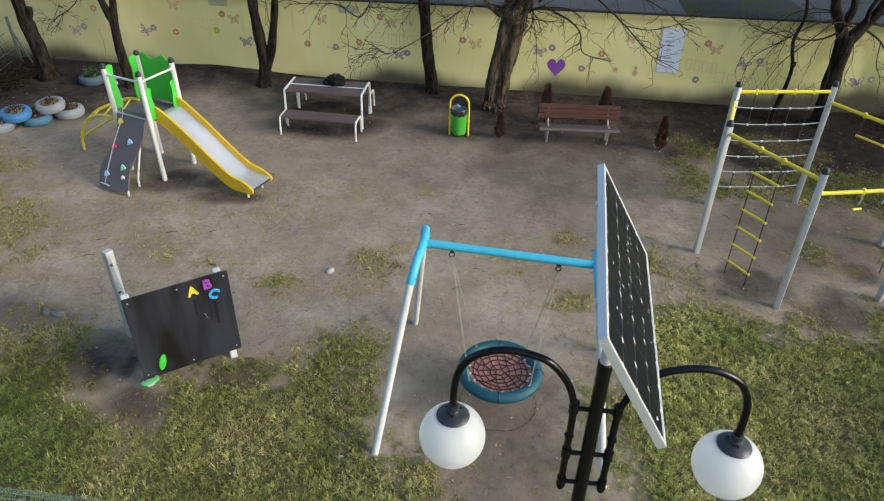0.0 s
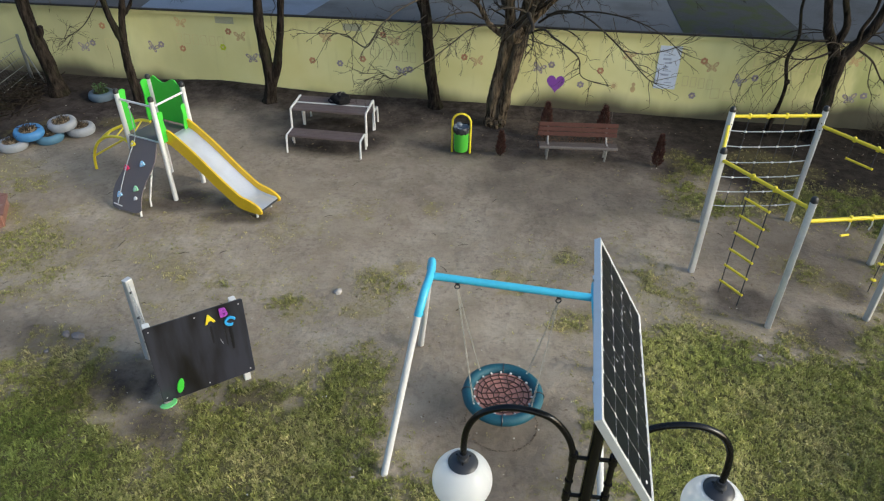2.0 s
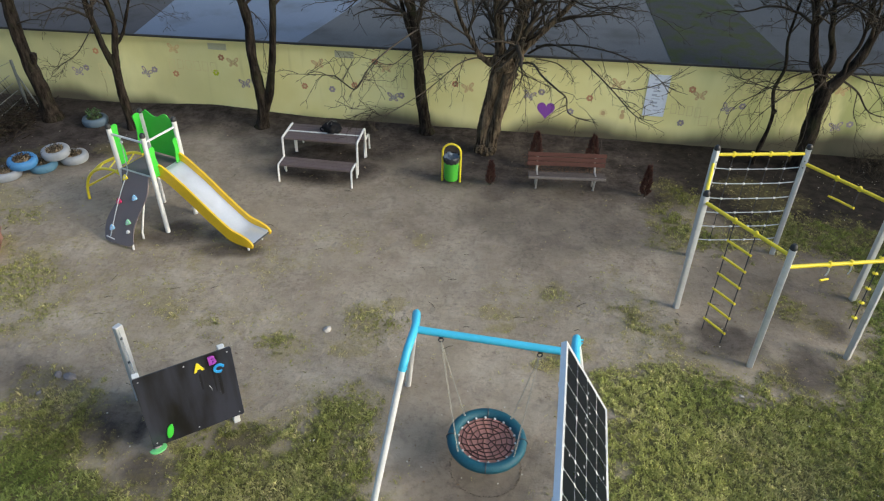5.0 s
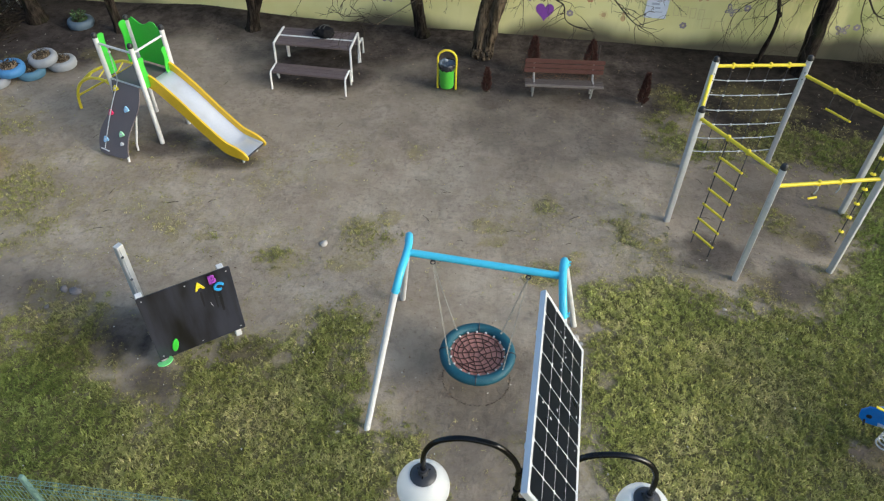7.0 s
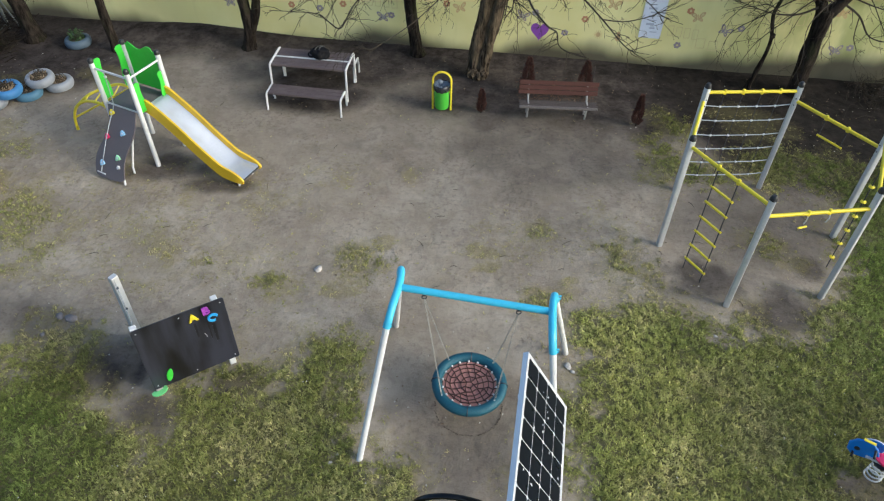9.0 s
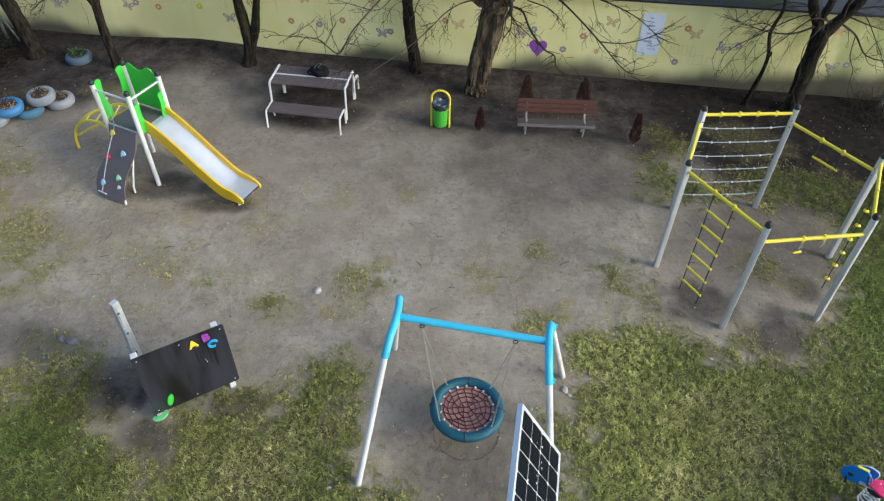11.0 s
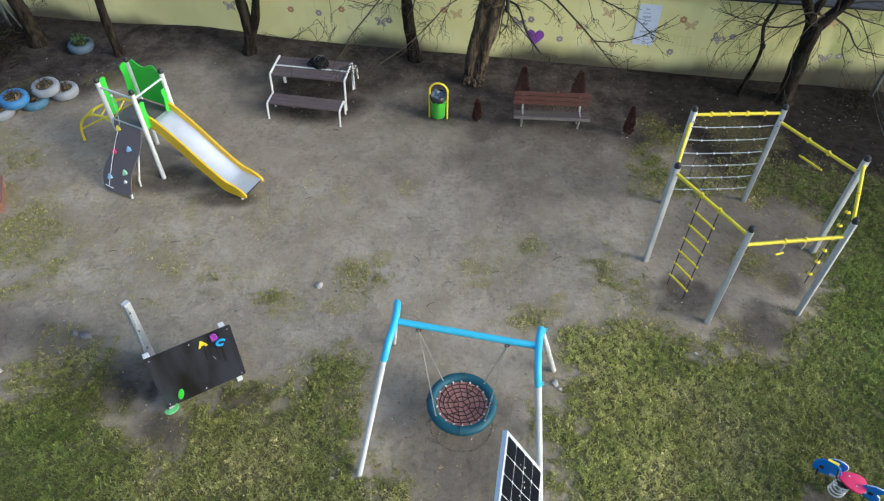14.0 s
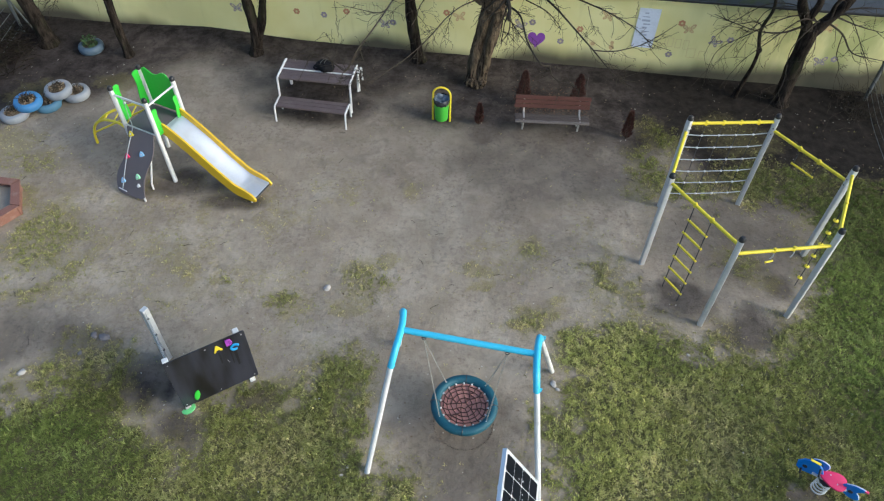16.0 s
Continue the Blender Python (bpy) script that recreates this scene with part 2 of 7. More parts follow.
M_SCRAP = paint("pale_scrap", (0.50, 0.48, 0.41), 0.8, 0.3)
M_PINK = paint("pink_plastic", (0.72, 0.03, 0.13), 0.35, 0.1, 0.2)
M_SPRING_BLUE = paint("blue_plastic", (0.014, 0.18, 0.60), 0.35, 0.15, 0.2)
M_CELL = material("solar_cell", (0.004, 0.006, 0.010), (0.008, 0.010, 0.016), 0.3, 0, 12, 5, 0, 0.001, (0.014, 0.016, 0.022), 0.3)
M_CELL.node_tree.nodes["Principled BSDF"].inputs["Specular IOR Level"].default_value = 0.15
M_BACKSHEET = paint("white_backsheet", (0.70, 0.72, 0.74), 0.2, 0.1)
M_ALU = material("anodised_aluminium", (0.62, 0.63, 0.65), (0.72, 0.73, 0.75), 0.35, 0.3, 30, 4, 0, 0.001, (0.5, 0.5, 0.5), 0.25)
M_BAG = material("black_fabric", (0.004, 0.004, 0.005), (0.010, 0.010, 0.012), 0.8, 0, 120, 6, 0.4, 0.004, (0.02, 0.02, 0.02), 0.2)
M_BIN_BAG = material("bin_liner", (0.010, 0.011, 0.014), (0.05, 0.055, 0.065), 0.25, 0, 40, 9, 0.6, 0.01, (0.12, 0.13, 0.15), 0.5)
M_CUFF = material("liner_cuff", (0.05, 0.07, 0.10), (0.16, 0.20, 0.26), 0.3, 0, 40, 9, 0.6, 0.01, (0.04, 0.05, 0.06), 0.4)
M_FENCE_GREEN = paint("green_fence_wire", (0.16, 0.26, 0.22), 0.45, 0.2)
M_FENCE_GREY = material("old_fence_wire", (0.10, 0.11, 0.105), (0.20, 0.21, 0.20), 0.7, 0.2, 60, 6, 0, 0.001, (0.12, 0.08, 0.05), 0.5)
M_BENCH_STEEL = material("dull_bench_steel", (0.26, 0.25, 0.24), (0.42, 0.41, 0.40), 0.6, 0.1, 40, 5, 0, 0.001, (0.16, 0.12, 0.09), 0.5)
M_FENCE_PALE = material("pale_fence_rail", (0.07, 0.072, 0.072), (0.16, 0.165, 0.16), 0.7, 0.1, 60, 6, 0, 0.001, (0.14, 0.12, 0.09), 0.4)
M_WIRE_DARK = material("rusty_wire", (0.035, 0.034, 0.032), (0.085, 0.082, 0.078), 0.8, 0.1, 60, 6, 0, 0.001, (0.06, 0.04, 0.025), 0.5)
M_FELT_EDGE = material("felt_edge", (0.012, 0.012, 0.013), (0.030, 0.030, 0.031), 0.8, 0, 40, 4, 0.4, 0.005, (0.09, 0.08, 0.06), 0.4)
M_FELTS = {
    "dark": material("dark_roof_felt", (0.045, 0.045, 0.050), (0.085, 0.085, 0.092), 0.8, 0, 35, 1.2, 0.3, 0.006, (0.035, 0.034, 0.032), 0.6),
    "blue": material("blue_grey_roof_felt", (0.11, 0.14, 0.20), (0.17, 0.205, 0.275), 0.7, 0, 35, 1.0, 0.3, 0.006, (0.09, 0.10, 0.12), 0.6),
    "grey": material("grey_roof_felt", (0.068, 0.073, 0.082), (0.120, 0.127, 0.138), 0.8, 0, 35, 1.0, 0.3, 0.006, (0.05, 0.05, 0.047), 0.7),
    "moss": material("mossy_roof_felt", (0.022, 0.024, 0.025), (0.050, 0.053, 0.055), 0.9, 0, 30, 2.2, 0.5, 0.01, (0.036, 0.046, 0.015), 0.85, spread=(0.46, 0.60)),
    "pale": material("streaked_roof_felt", (0.040, 0.044, 0.050), (0.080, 0.087, 0.098), 0.8, 0, 35, 1.0, 0.3, 0.006, (0.030, 0.030, 0.030), 0.7),
}
for felt in M_FELTS.values():
    felt.node_tree.nodes["Principled BSDF"].inputs["Specular IOR Level"].default_value = 0.15
for dull in (M_BAG, M_REDWOOD, M_GREYWOOD, M_DECK, M_TWIG, M_PLANTER_SOIL):
    dull.node_tree.nodes["Principled BSDF"].inputs["Specular IOR Level"].default_value = 0.2
M_CRACK = material("plaster_crack", (0.14, 0.12, 0.06), (0.26, 0.23, 0.11), 0.9, 0, 40, 6, 0, 0.001, (0.10, 0.09, 0.05), 0.4)
M_VENT = material("vent_grille", (0.42, 0.42, 0.29), (0.52, 0.51, 0.36), 0.7, 0, 40, 6, 0.2, 0.003, (0.2, 0.2, 0.14), 0.3)
M_MURAL = {
    "red": paint("mural_red", (0.50, 0.25, 0.13), 0.8, 0.4),
    "violet": paint("mural_violet", (0.31, 0.27, 0.30), 0.8, 0.4),
    "orange": paint("mural_orange", (0.62, 0.45, 0.22), 0.8, 0.5),
    "lime": paint("mural_lime", (0.55, 0.62, 0.03), 0.8, 0.3),
    "heart": paint("mural_purple", (0.24, 0.07, 0.40), 0.7, 0.15),
    "bar": paint("mural_faded_brown", (0.66, 0.58, 0.29), 0.85, 0.5),
}
M_POSTER = paint("poster_white", (0.70, 0.76, 0.88), 0.6, 0.25)
M_POSTER_INK = paint("poster_ink", (0.40, 0.45, 0.58), 0.6, 0.2)


def wall_paint():
    """Yellow plaster, streaked, with an uneven dark band along its foot."""
    m = bpy.data.materials.new("yellow_plaster")
    m.use_nodes = True
    nt = m.node_tree
    out = nt.nodes["Principled BSDF"]
    geo = nt.nodes.new("ShaderNodeNewGeometry")
    sep = nt.nodes.new("ShaderNodeSeparateXYZ")
    nt.links.new(geo.outputs["Position"], sep.inputs[0])

    def noise_tex(scale, detail, stretch=None):
        n = nt.nodes.new("ShaderNodeTexNoise")
        n.inputs["Scale"].default_value, n.inputs["Detail"].default_value = scale, detail
        if stretch:
            k = nt.nodes.new("ShaderNodeVectorMath")
            k.operation = "MULTIPLY"
            k.inputs[1].default_value = stretch
            nt.links.new(geo.outputs["Position"], k.inputs[0])
            nt.links.new(k.outputs[0], n.inputs["Vector"])
        else:
            nt.links.new(geo.outputs["Position"], n.inputs["Vector"])
        return n

    def mix(fac, a, b):
        x = nt.nodes.new("ShaderNodeMix")
        x.data_type = "RGBA"
        for v, i in ((fac, 0), (a, 6), (b, 7)):
            if isinstance(v, tuple):
                x.inputs[i].default_value = (*v, 1)
            else:
                nt.links.new(v, x.inputs[i])
        return x.outputs[2]

    def mapr(v, a, b, c=0.0, d=1.0):
        x = nt.nodes.new("ShaderNodeMapRange")
        x.inputs[1].default_value, x.inputs[2].default_value, x.inputs[3].default_value, x.inputs[4].default_value = a, b, c, d
        x.interpolation_type = "SMOOTHSTEP"
        nt.links.new(v, x.inputs[0])
        return x.outputs[0]

    broad, grain, streak = noise_tex(0.8, 4), noise_tex(70, 5), noise_tex(1.0, 5, (6, 6, 0.7))
    edge = noise_tex(1.0, 4, (0.55, 0.55, 0.2))
    base = mix(mapr(broad.outputs[0], 0.3, 0.7), WALL_LOW, WALL_HIGH)
    base = mix(mapr(streak.outputs[0], 0.58, 0.85, 0, 0.3), base, (0.42, 0.38, 0.18))
    def madd(v, k, plus):
        x = nt.nodes.new("ShaderNodeMath")
        x.operation = "MULTIPLY_ADD"
        x.inputs[1].default_value = k
        nt.links.new(v, x.inputs[0])
        nt.links.new(plus, x.inputs[2])
        return x.outputs[0]

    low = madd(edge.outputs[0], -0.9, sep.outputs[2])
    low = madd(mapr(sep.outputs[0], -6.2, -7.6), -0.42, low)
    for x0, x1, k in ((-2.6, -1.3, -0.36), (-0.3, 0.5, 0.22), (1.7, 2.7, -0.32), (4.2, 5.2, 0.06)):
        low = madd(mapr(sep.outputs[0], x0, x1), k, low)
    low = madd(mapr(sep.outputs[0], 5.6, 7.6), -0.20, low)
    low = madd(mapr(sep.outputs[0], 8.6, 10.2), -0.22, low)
    # greenish tint that also paints in the dimness of the wall's right end
    algae_shade = nt.nodes.new("ShaderNodeMath")
    algae_shade.operation = "MULTIPLY"
    nt.links.new(mapr(sep.outputs[0], 5.2, 9.2, 0, 0.92), algae_shade.inputs[0])
    nt.links.new(mapr(noise_tex(1.0, 5, (1.6, 1.6, 0.6)).outputs[0], 0.38, 0.62), algae_shade.inputs[1])
    base = mix(algae_shade.outputs[0], base, (0.45, 0.47, 0.185))
    # duller, greyer yellow towards the left end
    left_dull = nt.nodes.new("ShaderNodeMath")
    left_dull.operation = "MULTIPLY"
    nt.links.new(mapr(sep.outputs[0], -4.0, -8.0, 0, 0.85), left_dull.inputs[0])
    nt.links.new(mapr(noise_tex(1.0, 5, (0.6, 0.6, 0.3)).outputs[0], 0.12, 0.62), left_dull.inputs[1])
    base = mix(left_dull.outputs[0], base, (0.46, 0.45, 0.235))
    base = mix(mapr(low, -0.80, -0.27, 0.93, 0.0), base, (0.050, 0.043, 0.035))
    nt.links.new(base, out.inputs["Base Color"])
    out.inputs["Roughness"].default_value = 0.9
    b = nt.nodes.new("ShaderNodeBump")
    b.inputs["Strength"].default_value, b.inputs["Distance"].default_value = 0.3, 0.004
    nt.links.new(grain.outputs[0], b.inputs["Height"])
    nt.links.new(b.outputs[0], out.inputs["Normal"])
    return m


WALL_LOW, WALL_HIGH = (0.735, 0.69, 0.305), (0.80, 0.765, 0.39)
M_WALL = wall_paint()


def ground_earth():
    """Trodden earth, with moss and matted grass where the sheet's own cover says so, and soil darkened by damp and
    painted shade along the wall.
    """
    m = bpy.data.materials.new("trodden_earth")
    m.use_nodes = True
    nt = m.node_tree
    out = nt.nodes["Principled BSDF"]
    geo = nt.nodes.new("ShaderNodeNewGeometry")

    def noise_tex(scale, detail, rough=0.6):
        n = nt.nodes.new("ShaderNodeTexNoise")
        n.inputs["Scale"].default_value, n.inputs["Detail"].default_value, n.inputs["Roughness"].default_value = scale, detail, rough
        nt.links.new(geo.outputs["Position"], n.inputs["Vector"])
        return n.outputs[0]

    def mix(fac, a, b):
        x = nt.nodes.new("ShaderNodeMix")
        x.data_type = "RGBA"
        for v, i in ((fac, 0), (a, 6), (b, 7)):
            if isinstance(v, tuple):
                x.inputs[i].default_value = (*v, 1)
            else:
                nt.links.new(v, x.inputs[i])
        return x.outputs[2]

    def mapr(v, a, b, c=0.0, d=1.0):
        x = nt.nodes.new("ShaderNodeMapRange")
        x.inputs[1].default_value, x.inputs[2].default_value, x.inputs[3].default_value, x.inputs[4].default_value = a, b, c, d
        nt.links.new(v, x.inputs[0])
        return x.outputs[0]

    def cover(name):
        a = nt.nodes.new("ShaderNodeAttribute")
        a.attribute_name = name
        return a.outputs["Fac"]

    fine, mid, broad, speck, clod = noise_tex(28, 8, 0.7), noise_tex(4.5, 6), noise_tex(0.7, 5), noise_tex(90, 3), noise_tex(11, 5, 0.65)
    soil = mix(mapr(broad, 0.35, 0.65), (0.262, 0.214, 0.163), (0.398, 0.340, 0.266))
    soil = mix(mapr(mid, 0.45, 0.75, 0, 0.6), soil, (0.40, 0.345, 0.272))
    trodden = mapr(noise_tex(1.3, 5, 0.6), 0.40, 0.58, 0.12, 1.0)

    def times(a, b):
        x = nt.nodes.new("ShaderNodeMath")
        x.operation = "MULTIPLY"
        nt.links.new(a, x.inputs[0])
        nt.links.new(b, x.inputs[1])
        return x.outputs[0]

    soil = mix(times(mapr(clod, 0.50, 0.68, 0, 0.50), trodden), soil, (0.098, 0.077, 0.060))
    soil = mix(times(mapr(fine, 0.54, 0.72, 0, 0.26), trodden), soil, (0.080, 0.064, 0.050))
    soil = mix(mapr(speck, 0.66, 0.74, 0, 0.28), soil, (0.36, 0.32, 0.265))
    smudge = noise_tex(2.7, 7, 0.6)
    smudge.node.inputs["Distortion"].default_value = 1.3
    soil = mix(mapr(smudge, 0.50, 0.66, 0, 0.42), soil, (0.180, 0.146, 0.120))
    soil = mix(mapr(noise_tex(0.9, 5, 0.6), 0.46, 0.60, 0, 0.45), soil, (0.245, 0.204, 0.152))
    damp_shade = mix(mapr(noise_tex(2.2, 6, 0.65), 0.36, 0.62), (0.022, 0.018, 0.0165), (0.082, 0.067, 0.060))
    damp_shade = mix(mapr(clod, 0.50, 0.64, 0, 0.65), damp_shade, (0.024, 0.019, 0.017))
    damp_shade = mix(mapr(fine, 0.56, 0.70, 0, 0.5), damp_shade, (0.105, 0.088, 0.076))
    wet_shade = mix(mapr(mid, 0.35, 0.65), (0.013, 0.011, 0.0095), (0.032, 0.026, 0.022))
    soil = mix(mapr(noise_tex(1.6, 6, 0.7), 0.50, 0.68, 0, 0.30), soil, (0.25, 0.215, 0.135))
    soil = mix(mapr(cover("damp_shade"), 0.0, 0.85), soil, damp_shade)
    soil = mix(mapr(cover("damp_shade"), 0.86, 1.0), soil, wet_shade)

    def broken(v, by, k, a, b, most):
        """A cover frayed by a noise."""
        x = nt.nodes.new("ShaderNodeMath")
        x.operation = "MULTIPLY_ADD"
        x.inputs[1].default_value = k
        nt.links.new(by, x.inputs[0])
        nt.links.new(v, x.inputs[2])
        return mapr(x.outputs[0], a + k / 2, b + k / 2, 0, most)

    tuft, weave = noise_tex(13, 5, 0.7), noise_tex(42, 3, 0.6)
    green = mix(mapr(mid, 0.35, 0.65), (0.235, 0.195, 0.088), (0.290, 0.245, 0.108))
    green = mix(mapr(weave, 0.48, 0.62, 0, 0.5), green, (0.125, 0.104, 0.054))
    green = mix(times(cover("damp_shade"), mapr(mid, 0.2, 0.5, 0.40, 0.65)), green, (0.036, 0.034, 0.017))
    soil = mix(broken(cover("moss"), tuft, 2.0, 0.30, 0.85, 0.55), soil, green)
    sward = mix(mapr(mid, 0.35, 0.65), (0.115, 0.108, 0.038), (0.170, 0.158, 0.058))
    sward = mix(mapr(weave, 0.46, 0.60, 0, 0.75), sward, (0.080, 0.070, 0.036))
    nt.links.new(mix(broken(cover("grass"), tuft, 1.3, 0.40, 0.95, 0.92), soil, sward), out.inputs["Base Color"])
    out.inputs["Roughness"].default_value = 0.95
    out.inputs["Specular IOR Level"].default_value = 0.1
    height = nt.nodes.new("ShaderNodeMath")
    height.operation = "MULTIPLY_ADD"
    height.inputs[1].default_value = 0.28
    nt.links.new(fine, height.inputs[0])
    nt.links.new(mid, height.inputs[2])
    b = nt.nodes.new("ShaderNodeBump")
    b.inputs["Strength"].default_value, b.inputs["Distance"].default_value = 0.6, 0.06
    nt.links.new(height.outputs[0], b.inputs["Height"])
    nt.links.new(b.outputs[0], out.inputs["Normal"])
    return m


M_EARTH = ground_earth()


def grass_blades():
    """Blades from fresh green over olive to straw."""
    m = bpy.data.materials.new("grass_blades")
    m.use_nodes = True
    nt = m.node_tree
    out = nt.nodes["Principled BSDF"]
    a, b = nt.nodes.new("ShaderNodeAttribute"), nt.nodes.new("ShaderNodeAttribute")
    a.attribute_name, b.attribute_name = "straw", "lush"
    ramp = nt.nodes.new("ShaderNodeValToRGB")
    e = ramp.color_ramp.elements
    e[0].position, e[0].color = 0.0, (0.150, 0.155, 0.048, 1)
    e[1].position, e[1].color = 1.0, (0.44, 0.37, 0.185, 1)
    for at, c in ((0.35, (0.243, 0.241, 0.072, 1)), (0.65, (0.330, 0.302, 0.128, 1))):
        n = e.new(at)
        n.color = c
    nt.links.new(a.outputs["Fac"], ramp.inputs[0])
    mix = nt.nodes.new("ShaderNodeMix")
    mix.data_type = "RGBA"
    mix.inputs[7].default_value = (0.130, 0.168, 0.040, 1)
    k = nt.nodes.new("ShaderNodeMath")
    k.operation = "MULTIPLY"
    k.inputs[1].default_value = 0.78
    nt.links.new(b.outputs["Fac"], k.inputs[0])
    nt.links.new(k.outputs[0], mix.inputs[0])
    nt.links.new(ramp.outputs[0], mix.inputs[6])
    vary = nt.nodes.new("ShaderNodeHueSaturation")
    v = nt.nodes.new("ShaderNodeAttribute")
    v.attribute_name = "tone"
    nt.links.new(v.outputs["Fac"], vary.inputs["Value"])
    nt.links.new(mix.outputs[2], vary.inputs["Color"])
    nt.links.new(vary.outputs[0], out.inputs["Base Color"])
    out.inputs["Roughness"].default_value = 0.9
    out.inputs["Specular IOR Level"].default_value = 0.08
    thin, both = nt.nodes.new("ShaderNodeBsdfTranslucent"), nt.nodes.new("ShaderNodeMixShader")
    both.inputs[0].default_value = 0.25
    nt.links.new(vary.outputs[0], thin.inputs[0])
    nt.links.new(out.outputs[0], both.inputs[1])
    nt.links.new(thin.outputs[0], both.inputs[2])
    nt.links.new(both.outputs[0], nt.nodes["Material Output"].inputs[0])
    return m


M_GRASS = grass_blades()

# ---- mesh helpers ----


def link_mesh(name, bm, mat, smooth=False):
    me = bpy.data.meshes.new(name)
    bmesh.ops.recalc_face_normals(bm, faces=bm.faces)
    bm.to_mesh(me)
    bm.free()
    me.materials.append(mat)
    if smooth:
        me.shade_smooth()
        me.set_sharp_from_angle(angle=radians(40))
    return new(name, me)


def part(name, bm, mat, parent, label="", smooth=True):
    ob = link_mesh(name, bm, mat, smooth)
    ob.parent = parent
    if label:
        tagged(ob, label)
    return ob


def thing(name, m, label, category, group="", kind=""):
    ob = new(name)
    ob.empty_display_size = 0.2
    ob.matrix_basis = m
    return tagged(ob, label, category, group, kind)


def box(bm, sx, sy, sz, m=None, bevel=0.0):
    """A box with its middle at m."""
    r = bmesh.ops.create_cube(bm, size=1, matrix=(m or Matrix()) @ Matrix.Diagonal((sx, sy, sz, 1)))
    if bevel:
        es = list({e for v in r["verts"] for e in v.link_edges})
        bmesh.ops.bevel(bm, geom=es, offset=bevel, segments=2, affect="EDGES", profile=0.5)
    return bm


def tube(bm, pts, radius, sides=10, caps=True, squash=1.0):
    """A round bar along pts; radius is one number or one for each point."""
    pts = [Vector(p) for p in pts]
    rad = radius if isinstance(radius, (list, tuple)) else [radius] * len(pts)
    tangents = []
    for i in range(len(pts)):
        a, b = pts[max(i - 1, 0)], pts[min(i + 1, len(pts) - 1)]
        tangents.append((b - a).normalized())
    side = tangents[0].orthogonal().normalized()
    rings = []
    for p, t, r in zip(pts, tangents, rad):
        side = (side - t * side.dot(t)).normalized()
        up = t.cross(side)
        rings.append([bm.verts.new(p + (side * math.cos(a) + up * math.sin(a) * squash) * r) for a in (2 * math.pi * k / sides for k in range(sides))])
    for a, b in zip(rings, rings[1:]):
        for k in range(sides):
            bm.faces.new((a[k], a[(k + 1) % sides], b[(k + 1) % sides], b[k]))
    if caps:
        bm.faces.new(list(reversed(rings[0])))
        bm.faces.new(rings[-1])
    return bm


def lathe(bm, profile, sides=24, m=None):
    """Turned form: profile of (radius, height)."""
    m = m or Matrix()
    rings = []
    for r, z in profile:
        if r < 1e-5:
            rings.append([bm.verts.new(m @ Vector((0, 0, z)))])
        else:
            rings.append([bm.verts.new(m @ Vector((r * math.cos(2 * math.pi * k / sides), r * math.sin(2 * math.pi * k / sides), z))) for k in range(sides)])
    for a, b in zip(rings, rings[1:]):
        for k in range(sides):
            j = (k + 1) % sides
            if len(a) == 1 and len(b) > 1:
                bm.faces.new((a[0], b[j], b[k]))
            elif len(b) == 1 and len(a) > 1:
                bm.faces.new((a[k], a[j], b[0]))
            elif len(a) > 1:
                bm.faces.new((a[k], a[j], b[j], b[k]))
    return bm


def slab(bm, outline, thick, m=None, bevel=0.0):
    """A flat board: outline in its own x and y, from z 0 to thick."""
    m = m or Matrix()
    low = [bm.verts.new(m @ Vector((x, y, 0))) for x, y in outline]
    high = [bm.verts.new(m @ Vector((x, y, thick))) for x, y in outline]
    n = len(outline)
    fs = [bm.faces.new(list(reversed(low))), bm.faces.new(high)]
    for k in range(n):
        fs.append(bm.faces.new((low[k], low[(k + 1) % n], high[(k + 1) % n], high[k])))
    if bevel:
        es = list(set(fs[0].edges) | set(fs[1].edges))
        bmesh.ops.bevel(bm, geom=es, offset=bevel, segments=2, affect="EDGES", profile=0.5)
    return bm


def torus(bm, big, small, m=None, n=24, k=8):
    m = m or Matrix()
    rings = [[bm.verts.new(m @ Vector(((big + small * math.cos(b)) * math.cos(a), (big + small * math.cos(b)) * math.sin(a), small * math.sin(b))))
              for b in (2 * math.pi * j / k for j in range(k))] for a in (2 * math.pi * i / n for i in range(n))]
    for i in range(n):
        a, b = rings[i], rings[(i + 1) % n]
        for j in range(k):
            bm.faces.new((a[j], b[j], b[(j + 1) % k], a[(j + 1) % k]))
    return bm


def curve_pts(ctrl, steps=8):
    """A smooth line through control points."""
    c = [Vector(p) for p in ctrl]
    c = [2 * c[0] - c[1]] + c + [2 * c[-1] - c[-2]]
    out = []
    for i in range(1, len(c) - 2):
        p0, p1, p2, p3 = c[i - 1:i + 3]
        for s in range(steps):
            t = s / steps
            out.append(0.5 * (2 * p1 + (p2 - p0) * t + (2 * p0 - 5 * p1 + 4 * p2 - p3) * t * t + (3 * p1 - p0 - 3 * p2 + p3) * t ** 3))
    return out + [c[-2]]


def axes(origin, x, z=(0, 0, 1)):
    """A pose with its x along x and its z as near to z as may be."""
    x = Vector(x).normalized()
    y = Vector(z).cross(x).normalized()
    zz = x.cross(y)
    m = Matrix((x, y, zz)).transposed().to_4x4()
    return Matrix.Translation(origin) @ m


def mesh_of(name, verts, faces, mat, smooth=False):
    me = bpy.data.meshes.new(name)
    me.from_pydata(verts, [], faces)
    me.materials.append(mat)
    if smooth:
        me.shade_smooth()
    return new(name, me)

